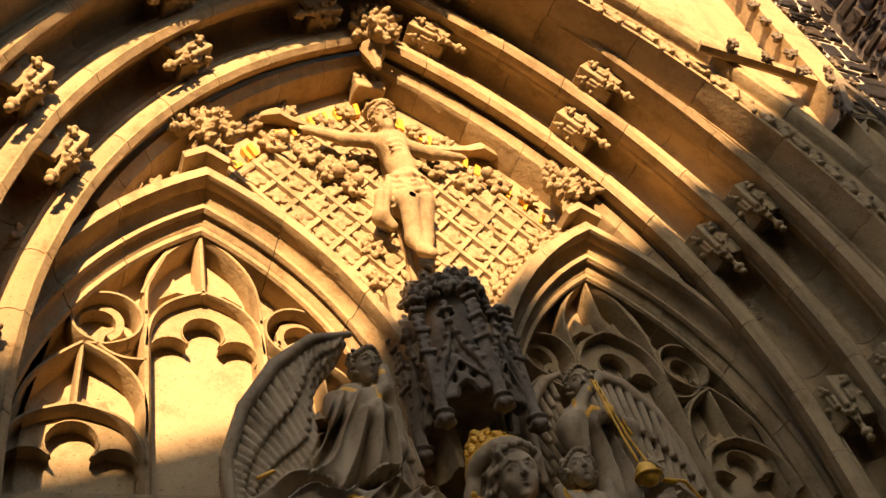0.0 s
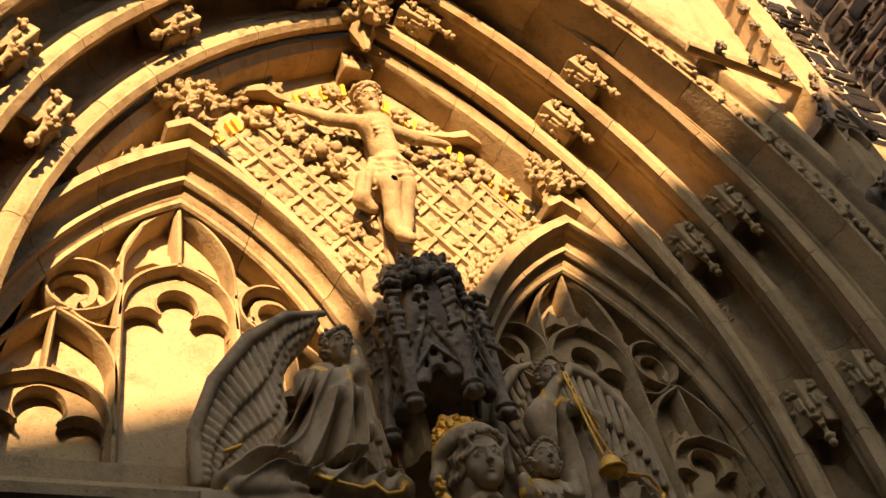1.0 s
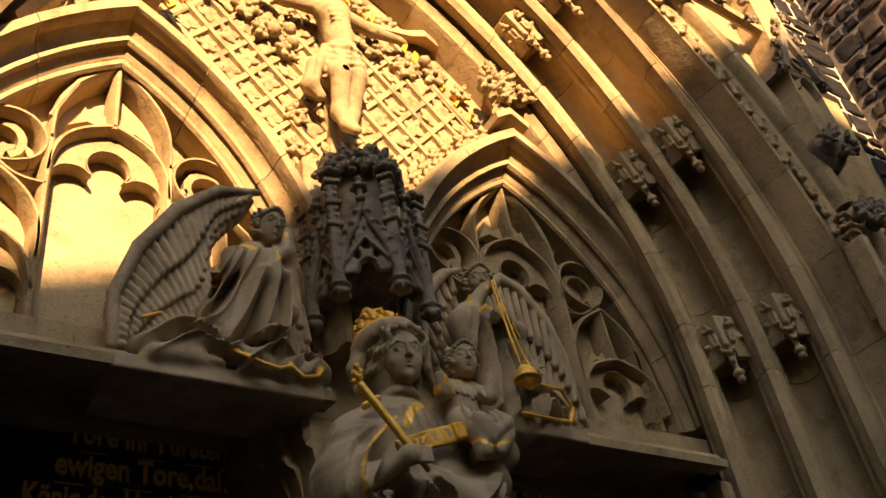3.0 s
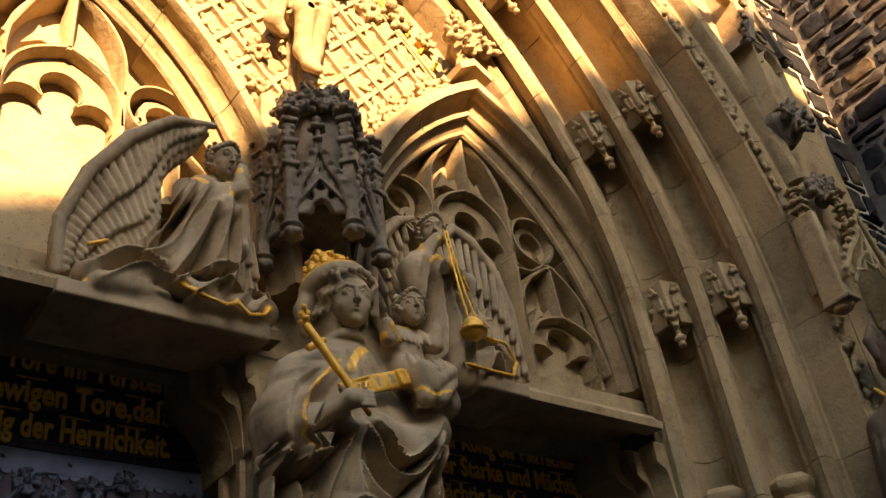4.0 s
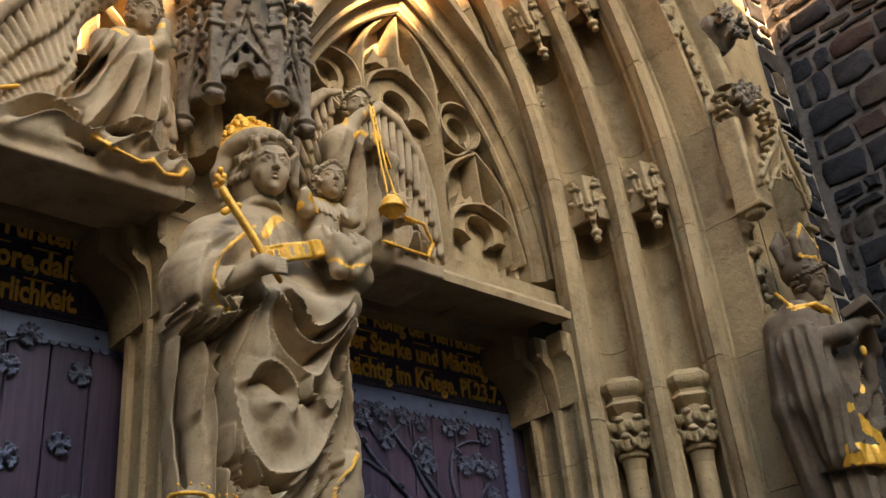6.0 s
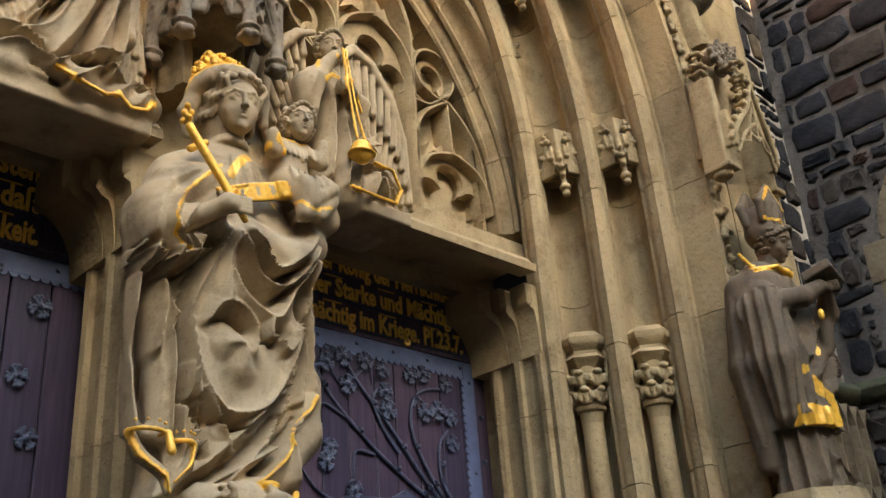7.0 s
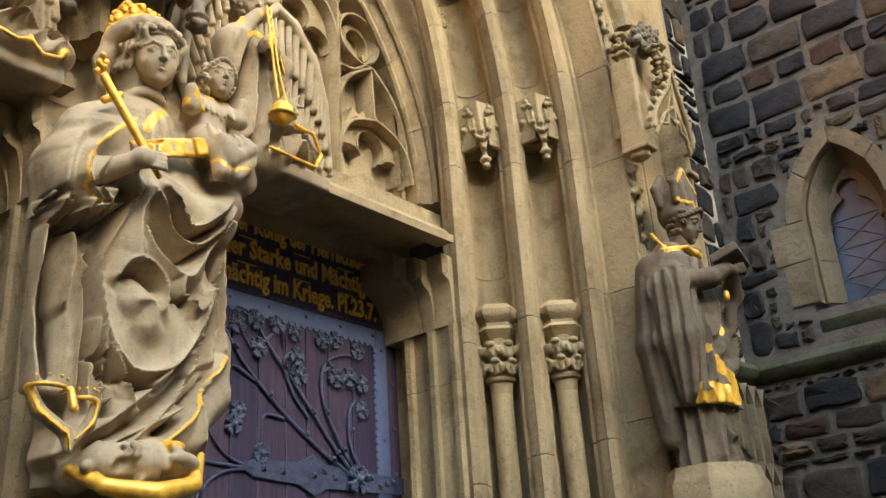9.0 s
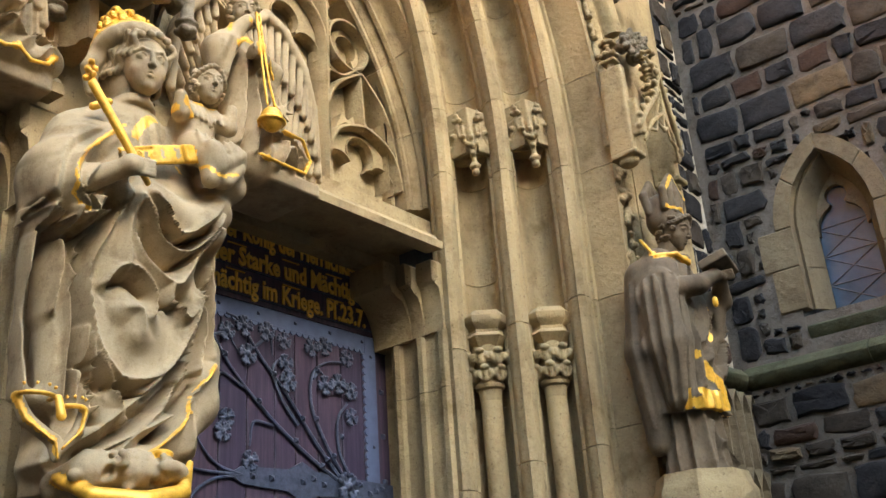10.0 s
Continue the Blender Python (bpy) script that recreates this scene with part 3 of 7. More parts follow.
for i in range(3):
    za, zb = 3.19 + 0.16 * i, 3.19 + 0.16 * (i + 1)
    for u0, u1, a, b in ((-0.14, 0.14, za, zb), (-0.14, 0.14, zb, za), (-0.14, 0.14, zb, zb)):
        tube(bm, [(0.182, u0, a), (0.182, u1, b)], 0.0035, 5)
part("lead_came", bm, LEAD, frame_thing)
bm = bmesh.new()
sec = [(-0.02, 3.09), (-0.02, 3.11), (0.17, 3.22), (0.2, 3.22), (0.2, 3.05), (0.0, 3.05)]
prism(bm, [(x, -0.24, zz) for x, zz in sec], [(x, 0.24, zz) for x, zz in sec])
part("window_sill", bm, MOSSY, frame_thing, "sloping sill green with moss")
# dark block behind the glass, its colour standing in for the unlit interior
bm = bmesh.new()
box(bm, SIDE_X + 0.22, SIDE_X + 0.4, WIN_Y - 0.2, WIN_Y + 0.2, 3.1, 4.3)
part("dark_interior", bm, IRON, side_wall)

# string course that turns the corner
string = thing("string_course", label="weathered mossy sandstone string course", category="trim", kind="structure")
SEC = [(0.0, 2.86), (-0.03, 2.875), (-0.055, 2.905), (-0.06, 2.925), (-0.055, 2.935), (0.0, 2.98)]
for y0, y1 in ((-1.27, -1.9), (-1.903, -2.6), (-2.603, -3.4)):
    bm = bmesh.new()
    prism(bm, [(SIDE_X + dx, y0 - (dx if y0 == -1.27 else 0), zz) for dx, zz in SEC], [(SIDE_X + dx, y1, zz) for dx, zz in SEC])
    part("course_stone", bm, MOSSY, string)
bm = bmesh.new()
prism(bm, [(SIDE_X + dx, -1.24 + dx * 0.9, zz) for dx, zz in SEC], [(2.95, -1.20 + dx * 0.9, zz) for dx, zz in SEC])
part("course_stone", bm, MOSSY, string)


def in_window(u, zz, hw, hh):
    if 2.875 < zz + hh and zz - hh < 2.965:
        return True
    if abs(u - WIN_Y) - hw < (0.37 if u > WIN_Y else 0.30) and 3.2 < zz + hh and zz - hh < 3.64:
        return True
    if abs(u - WIN_Y) - hw < 0.19 and 2.98 < zz + hh and zz - hh <= 3.2:
        return True
    du, dz = abs(u - WIN_Y) - hw, zz - hh
    if dz >= 3.5 and dz < 4.2 and du < 0.28:
        x = SIDE_ARCH.at(0.29, min(1, SIDE_ARCH.q_at(0.29, dz)) if dz < 4.08 else 1)[0]
        return du < x
    return False


rubble(side_wall, -3.3, -1.24, 1.9, 7.4, lambda u, zz, r: Matrix.Translation((SIDE_X, u, zz)) @ pose(0, 0, 0, 0, 0, -90) @ pose(0, 0, 0, 0, r, 0), in_window, 3)
strip = thing("wall_strip", label="narrow strip of dark rubble masonry with white joints", category="wall", kind="structure")
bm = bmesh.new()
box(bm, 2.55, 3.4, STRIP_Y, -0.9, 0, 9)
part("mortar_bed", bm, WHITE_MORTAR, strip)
rubble(strip, 2.62, 3.26, 5.1, 7.4, lambda u, zz, r: Matrix.Translation((u, STRIP_Y, zz)) @ pose(0, 0, 0, 0, r, 0), lambda *v: False, 6, 0.09, 0.3)
rubble(strip, 2.95, 3.26, 3.0, 5.1, lambda u, zz, r: Matrix.Translation((u, STRIP_Y, zz)) @ pose(0, 0, 0, 0, r, 0), lambda *v: False, 5, 0.09, 0.3)


# ---- carving: solids blended in a grid and skinned ----
def smooth_pts(pts, n=4):
    p = [Vector(v) for v in pts]
    if len(p) < 3:
        return p
    p = [p[0] * 2 - p[1]] + p + [p[-1] * 2 - p[-2]]
    out = []
    for i in range(1, len(p) - 2):
        for j in range(n):
            t = j / n
            out.append(0.5 * ((2 * p[i]) + (p[i + 1] - p[i - 1]) * t + (2 * p[i - 1] - 5 * p[i] + 4 * p[i + 1] - p[i + 2]) * t * t + (3 * p[i] - p[i - 1] - 3 * p[i + 1] + p[i + 2]) * t ** 3))
    return out + [p[-2]]


class Clay:
    def __init__(self, lo, hi, h):
        self.lo, self.h = np.array(lo, float), h
        n = np.ceil((np.array(hi) - self.lo) / h).astype(int) + 1
        self.ax = [self.lo[i] + h * np.arange(n[i]) for i in range(3)]
        self.f = np.full(n, 1.0, np.float32)
        self.g = np.full(n, 1.0, np.float32)
        self.extra = []

    def window(self, lo, hi, pad):
        sl = []
        for i in range(3):
            a = int(np.clip((lo[i] - pad - self.lo[i]) / self.h, 0, len(self.ax[i]) - 1))
            b = int(np.clip((hi[i] + pad - self.lo[i]) / self.h + 2, 1, len(self.ax[i])))
            sl.append(slice(a, max(b, a + 1)))
        x, y, z = self.ax[0][sl[0]][:, None, None], self.ax[1][sl[1]][None, :, None], self.ax[2][sl[2]][None, None, :]
        return tuple(sl), x, y, z

    def add(self, sl, d, k, gold=False, cut=False):
        a = self.f[sl]
        if cut:
            d = -d
            t = np.maximum(k - np.abs(a - d), 0) / max(k, 1e-6)
            self.f[sl] = np.maximum(a, d) + t * t * k / 4
            return
        t = np.maximum(k - np.abs(a - d), 0) / max(k, 1e-6)
        self.f[sl] = np.minimum(a, d) - t * t * k / 4
        if gold:
            self.g[sl] = np.minimum(self.g[sl], d)

    def cap(self, a, b, ra, rb=None, k=0.02, gold=False, cut=False):
        rb = ra if rb is None else rb
        a, b = np.array(a, float), np.array(b, float)
        r = max(ra, rb)
        sl, x, y, z = self.window(np.minimum(a, b) - r, np.maximum(a, b) + r, k + 3 * self.h)
        d = b - a
        t = np.clip(((x - a[0]) * d[0] + (y - a[1]) * d[1] + (z - a[2]) * d[2]) / max(d @ d, 1e-9), 0, 1)
        q = np.sqrt((x - a[0] - t * d[0]) ** 2 + (y - a[1] - t * d[1]) ** 2 + (z - a[2] - t * d[2]) ** 2)
        self.add(sl, q - (ra + (rb - ra) * t), k, gold, cut)
        return self

    def path(self, pts, radii, k=0.02, gold=False, cut=False):
        if not isinstance(radii, (list, tuple)):
            radii = [radii] * len(pts)
        for (a, b), (ra, rb) in zip(zip(pts, pts[1:]), zip(radii, radii[1:])):
            self.cap(a, b, ra, rb, k, gold, cut)
        return self

    def ell(self, c, r, k=0.02, turn=(0, 0, 0), gold=False, cut=False):
        big = max(r)
        sl, x, y, z = self.window(np.array(c) - big, np.array(c) + big, k + 3 * self.h)
        m = np.array(Euler([radians(v) for v in turn]).to_matrix()).T
        dx, dy, dz = x - c[0], y - c[1], z - c[2]
        u = [(m[i, 0] * dx + m[i, 1] * dy + m[i, 2] * dz) / r[i] for i in range(3)]
        q = np.sqrt(u[0] ** 2 + u[1] ** 2 + u[2] ** 2)
        self.add(sl, (q - 1) * min(r) * (0.5 + 0.5 * q / np.maximum(q, 1)), k, gold, cut)
        return self

    def box(self, c, half, rnd_=0.01, k=0.01, turn=(0, 0, 0), gold=False, cut=False):
        big = float(np.linalg.norm(half))
        sl, x, y, z = self.window(np.array(c) - big, np.array(c) + big, k + 3 * self.h)
        m = np.array(Euler([radians(v) for v in turn]).to_matrix()).T
        dx, dy, dz = x - c[0], y - c[1], z - c[2]
        u = [np.abs(m[i, 0] * dx + m[i, 1] * dy + m[i, 2] * dz) - half[i] + rnd_ for i in range(3)]
        out = np.sqrt(sum(np.maximum(v, 0) ** 2 for v in u))
        self.add(sl, out + np.minimum(np.maximum(np.maximum(u[0], u[1]), u[2]), 0) - rnd_, k, gold, cut)
        return self

    def robe(self, rows, folds=(), k=0.03):
        """rows: (z, cx, cy, rx, ry). folds: (count, phase, depth at the foot, depth at the top, twist)."""
        rows = sorted(rows)
        zs = [r[0] for r in rows]
        sl, x, y, z = self.window((min(r[1] - r[3] for r in rows), min(r[2] - r[4] for r in rows), zs[0]), (max(r[1] + r[3] for r in rows), max(r[2] + r[4] for r in rows), zs[-1]), 0.06)
        cx, cy, rx, ry = (np.interp(z, zs, [r[i] for r in rows]) for i in range(1, 5))
        u, v = (x - cx) / rx, (y - cy) / ry
        th = np.arctan2(v, u)
        t = (z - zs[0]) / (zs[-1] - zs[0])
        w = np.zeros_like(th * t)
        for cnt, ph, d0, d1, tw in folds:
            s = np.sin(cnt * th + ph + tw * t)
            w = w + (d0 + (d1 - d0) * t) * (1 - 2 * np.abs(s) ** 0.8)
        d = (np.sqrt(u * u + v * v) - 1) * np.minimum(rx, ry) - w
        d = np.maximum(d, np.maximum(zs[0] - z, z - zs[-1]))
        self.add(sl, d, k)
        return self

    def along(self, pts, pad):
        """The window round a line and the distance to it."""
        p = np.array([tuple(v) for v in pts], float)
        sl, x, y, z = self.window(p.min(0), p.max(0), pad)
        best = None
        for a, b in zip(p, p[1:]):
            d = b - a
            t = np.clip(((x - a[0]) * d[0] + (y - a[1]) * d[1] + (z - a[2]) * d[2]) / max(d @ d, 1e-9), 0, 1)
            q = np.sqrt((x - a[0] - t * d[0]) ** 2 + (y - a[1] - t * d[1]) ** 2 + (z - a[2] - t * d[2]) ** 2)
            best = q if best is None else np.minimum(best, q)
        return sl, best

    def snap(self, p):
        """The point of the front surface at that x and z."""
        i = int(round((p[0] - self.lo[0]) / self.h))
        k = int(round((p[2] - self.lo[2]) / self.h))
        if not (0 <= i < self.f.shape[0] and 0 <= k < self.f.shape[2]):
            return p
        hit = np.nonzero(self.f[i, :, k] < 0)[0]
        return Vector((p[0], self.ax[1][hit[0]], p[2])) if len(hit) else Vector(p)

    def crease(self, pts, width, height, power=1.0, free=False):
        """A sharp fold of cloth along a line: height above 0 raises a ridge, below 0 sinks a groove."""
        pts = smooth_pts(pts)
        if not free:
            pts = [self.snap(p) for p in pts]
        sl, q = self.along(pts, width + self.h)
        self.f[sl] -= (height * np.maximum(0, 1 - q / width) ** power).astype(np.float32)
        return self

    def drape(self, ridges, valleys, up, down, y_back, z_lo, z_hi, fade=0.05):
        """Cloth in flat facets between ridge lines and valley lines, given as (x, z), on the front surface."""
        x, z = self.ax[0][:, None], self.ax[2][None, :]

        def nearest(lines):
            best = np.full((x.shape[0], z.shape[1]), 9.0)
            for line in lines:
                p = [(v.x, v.z) for v in smooth_pts([(a, 0, b) for a, b in line], 3)]
                for a, b in zip(p, p[1:]):
                    dx, dz = b[0] - a[0], b[1] - a[1]
                    t = np.clip(((x - a[0]) * dx + (z - a[1]) * dz) / max(dx * dx + dz * dz, 1e-9), 0, 1)
                    best = np.minimum(best, np.hypot(x - a[0] - t * dx, z - a[1] - t * dz))
            return best

        r, v = nearest(ridges), nearest(valleys)
        h = (up * v - down * r) / (r + v + 1e-6)
        h *= np.clip(1.6 - np.minimum(r, v) / 0.05, 0, 1)
        h *= np.clip((z - z_lo) / fade, 0, 1) * np.clip((z_hi - z) / fade, 0, 1)
        w = np.clip((y_back - self.ax[1]) / 0.06, 0, 1)
        self.f -= (h[:, None, :] * w[None, :, None]).astype(np.float32)
        return self

    def sharpen(self, amount, r):
        """Raises ridges and sinks hollows that are narrower than about 2 r cells."""
        a = np.clip(self.f, -0.05, 0.05)
        for axis in range(3):
            pad = [(0, 0)] * 3
            pad[axis] = (r + 1, r)
            s = np.cumsum(np.pad(a, pad, mode="edge"), axis, dtype=np.float64)
            n = s.shape[axis]
            a = ((np.take(s, range(2 * r + 1, n), axis) - np.take(s, range(0, n - 2 * r - 1), axis)) / (2 * r + 1)).astype(np.float32)
        near = np.abs(self.f) < 0.05
        self.f = np.where(near, self.f + amount * (self.f - a), self.f)
        return self

    def paint(self, pts, r, lift=0.004):
        """Gilding along a line of the surface."""
        sl, q = self.along([self.snap(p) for p in smooth_pts(pts)], r + 4 * self.h)
        near = np.abs(self.f[sl]) < 3 * self.h
        self.g[sl] = np.minimum(self.g[sl], np.where(near, q - r, 1))
        self.f[sl] -= (lift * np.clip(1.6 - q / r, 0, 1)).astype(np.float32)
        return self

    def skin(self, name, mats):
        f = self.f
        inside = f < 0
        n = f.shape
        cnt = np.zeros([v - 1 for v in n], np.int8)
        for i in (0, 1):
            for j in (0, 1):
                for k in (0, 1):
                    cnt += inside[i:n[0] - 1 + i, j:n[1] - 1 + j, k:n[2] - 1 + k]
        act = (cnt > 0) & (cnt < 8)
        idx = np.full(act.shape, -1, np.int64)
        cells = np.argwhere(act)
        idx[act] = np.arange(len(cells))
        pos = np.zeros((len(cells), 3))
        num = np.zeros(len(cells))
        cor = [(i, j, k) for i in (0, 1) for j in (0, 1) for k in (0, 1)]
        for a in cor:
            for b in cor:
                if sum(b) - sum(a) == 1 and all(q >= p for p, q in zip(a, b)):
                    va = f[tuple((cells + a).T)]
                    vb = f[tuple((cells + b).T)]
                    m = (va < 0) != (vb < 0)
                    t = np.where(m, va / np.where(m, va - vb, 1), 0)
                    pos += np.where(m[:, None], np.array(a) + t[:, None] * (np.array(b) - np.array(a)), 0)
                    num += m
        verts = self.lo + self.h * (cells + pos / np.maximum(num, 1)[:, None])
        quads = []
        for ax in range(3):
            o = [1 if i == ax else 0 for i in range(3)]
            s0 = inside[:n[0] - o[0], :n[1] - o[1], :n[2] - o[2]]
            s1 = inside[o[0]:, o[1]:, o[2]:]
            e = np.argwhere(s0 != s1)
            b, c = [i for i in range(3) if i != ax]
            ok = (e[:, b] > 0) & (e[:, c] > 0) & (e[:, b] < n[b] - 1) & (e[:, c] < n[c] - 1)
            e = e[ok]
            ub, uc = np.eye(3, dtype=int)[b], np.eye(3, dtype=int)[c]
            q = np.stack([idx[tuple((e - ub - uc).T)], idx[tuple((e - uc).T)], idx[tuple(e.T)], idx[tuple((e - ub).T)]], 1)
            flip = (s0[tuple(e.T)]) ^ (ax == 1)
            q[~flip] = q[~flip][:, ::-1]
            quads.append(q)
        quads = np.concatenate(quads)
        quads = quads[(quads >= 0).all(1)]
        me = bpy.data.meshes.new(name)
        me.vertices.add(len(verts))
        me.vertices.foreach_set("co", verts.astype(np.float32).ravel())
        me.loops.add(quads.size)
        me.loops.foreach_set("vertex_index", quads.astype(np.int32).ravel())
        me.polygons.add(len(quads))
        me.polygons.foreach_set("loop_start", np.arange(0, quads.size, 4, dtype=np.int32))
        me.polygons.foreach_set("use_smooth", np.ones(len(quads), bool))
        for m in mats:
            me.materials.append(m)
        if len(mats) > 1:
            g = self.g[tuple(cells.T)]
            near = np.minimum.reduce([self.g[tuple((cells + c).T)] for c in cor])
            gold = (near < self.h * 0.7)[quads].sum(1) >= 3
            me.polygons.foreach_set("material_index", gold.astype(np.int32))
        me.update()
        me.validate()
        if self.extra:
            # finer pieces of the same carving, joined to it
            bm = bmesh.new()
            bm.from_mesh(me)
            for c in self.extra:
                bm.from_mesh(c.skin(name, mats))
            bm.to_mesh(me)
            bm.free()
        return me


def clump(name, seed, size, count, mat, h=0.006, flat=0.6, curl=True):
    """Knobbly carved leafwork, about size wide, on a back plane at y = 0 and proud towards -y."""
    rr = random.Random(seed)
    c = Clay((-size * 0.75, -size * 0.8, -size * 0.75), (size * 0.75, size * 0.25, size * 0.75), h)
    c.ell((0, 0, 0), (size * 0.28, size * 0.2, size * 0.28), 0.01)
    for i in range(count):
        a = 2 * math.pi * (i + rr.uniform(-0.2, 0.2)) / count * (2 if count > 6 else 1)
        r = size * (0.32 if i < count / 2 or count <= 6 else 0.2) * rr.uniform(0.85, 1.15)
        px, pz, py = r * math.cos(a), r * math.sin(a), -size * flat * rr.uniform(0.15, 0.4)
        c.cap((0, -size * 0.05, 0), (px, py, pz), size * 0.05, size * 0.1, 0.012)
        c.ell((px, py, pz), (size * 0.16, size * 0.085, size * 0.11), 0.008, (0, -math.degrees(a), 0))
        if curl:
            c.ell((px * 1.25, py - size * 0.06, pz * 1.25), (size * 0.07,) * 3, 0.006)
            c.ell((px * 1.05, py - size * 0.085, pz * 1.05), (size * 0.055, size * 0.05, size * 0.03), 0.006, (0, -math.degrees(a), 0), cut=True)
    c.ell((0, -size * flat * 0.42, 0), (size * 0.09,) * 3, 0.006)
    return c.skin(name, [mat])


# ---- statues ----
def head(body, p, s, yaw=0.0, hair=0.03, k=0.012, nod=0.0):
    """A plain carved head of size s (chin to crown), turned by yaw degrees, on a finer grid than its body."""
    p = Vector(p)
    c = Clay(p - Vector((1, 1, 1)) * s * 0.72, p + Vector((1, 1, 1)) * s * 0.72, s / 58)
    body.extra.append(c)
    turn = Euler((radians(-nod * 45), 0, radians(yaw))).to_matrix()
    f, side, up = turn @ Vector((0, -1, 0)), turn @ Vector((1, 0, 0)), turn @ Vector((0, 0, 1))
    k = s * 0.05

    def at(u, v, w):
        return p + (side * u + f * v + up * w) * s

    c.ell(at(0, -0.03, 0.08), (s * 0.34, s * 0.41, s * 0.42), k, (-nod * 45, 0, yaw))
    c.ell(at(0, 0.12, -0.16), (s * 0.255, s * 0.27, s * 0.32), k * 1.6, (-nod * 45, 0, yaw))
    c.ell(at(0, 0.285, -0.41), (s * 0.075, s * 0.065, s * 0.06), k * 1.4)
    c.cap(at(0, 0.36, 0.12), at(0, 0.465, -0.12), s * 0.028, s * 0.04, s * 0.025)
    for m in (-1, 1):
        c.ell(at(m * 0.16, 0.22, -0.15), (s * 0.10,) * 3, k)
        c.ell(at(m * 0.145, 0.40, 0.035), (s * 0.085, s * 0.06, s * 0.05), s * 0.04, (0, 0, yaw), cut=True)
        c.ell(at(m * 0.14, 0.302, 0.025), (s * 0.075, s * 0.07, s * 0.05), s * 0.012)
        c.path([at(m * 0.07, 0.355, 0.045), at(m * 0.14, 0.375, 0.075), at(m * 0.215, 0.31, 0.045)], s * 0.016, s * 0.006)
        c.path([at(m * 0.075, 0.35, 0.0), at(m * 0.14, 0.36, -0.022), at(m * 0.21, 0.31, 0.012)], s * 0.011, s * 0.006)
        c.path([at(m * 0.05, 0.375, 0.125), at(m * 0.15, 0.36, 0.155), at(m * 0.24, 0.27, 0.11)], s * 0.014, s * 0.04)
        c.ell(at(m * 0.042, 0.425, -0.125), (s * 0.034,) * 3, s * 0.02)
        c.cap(at(m * 0.085, 0.345, -0.235), at(0, 0.395, -0.222), s * 0.012, s * 0.022, s * 0.012)
        c.cap(at(m * 0.07, 0.345, -0.268), at(0, 0.385, -0.285), s * 0.012, s * 0.026, s * 0.012)
        c.cap(at(m * 0.10, 0.38, -0.250), at(0, 0.425, -0.250), s * 0.008, s * 0.008, s * 0.006, cut=True)
    if hair:
        rr = random.Random(int(s * 1000))
        for i in range(70):
            a = radians(rr.uniform(-118, 118))
            w = rr.uniform(-0.36, 0.46)
            g = math.sqrt(max(0.12, 1 - ((w - 0.06) / 0.5) ** 2))
            o = at(math.sin(a) * 0.37 * g, -math.cos(a) * 0.42 * g, w)
            r = s * rr.uniform(0.06, 0.085)
            c.ell(o, (r, r, r * 0.8), s * 0.012)
            q = (o - p).normalized() * r * 0.85
            c.ell(o + q, (r * 0.36,) * 3, s * 0.01, cut=True)
        for i in range(13):
            a = radians(-84 + 14 * i)
            o = at(math.sin(a) * 0.36, math.cos(a) * 0.29 + 0.02, 0.40 - 0.30 * abs(math.sin(a)) ** 1.6)
            c.ell(o, (s * 0.085, s * 0.085, s * 0.07), s * 0.012)
            c.ell(o + (o - p).normalized() * s * 0.075, (s * 0.03,) * 3, s * 0.01, cut=True)
    return c


def hand(c, p, q, s, k=0.01):
    """A closed hand at p, its fingers towards q."""
    p, q = Vector(p), Vector(q)
    d = (q - p).normalized()
    o = d.cross(Vector((0, -1, 0))).normalized() if abs(d.y) < 0.9 else Vector((1, 0, 0))
    c.ell(p, (s * 0.5, s * 0.4, s * 0.45), k)
    for i in range(4):
        a = p + o * s * (0.3 - 0.2 * i)
        c.cap(a + d * s * 0.2, a + d * s * 0.85 + Vector((0, -s * 0.1, -s * 0.1)), s * 0.13, s * 0.1, 0.004)


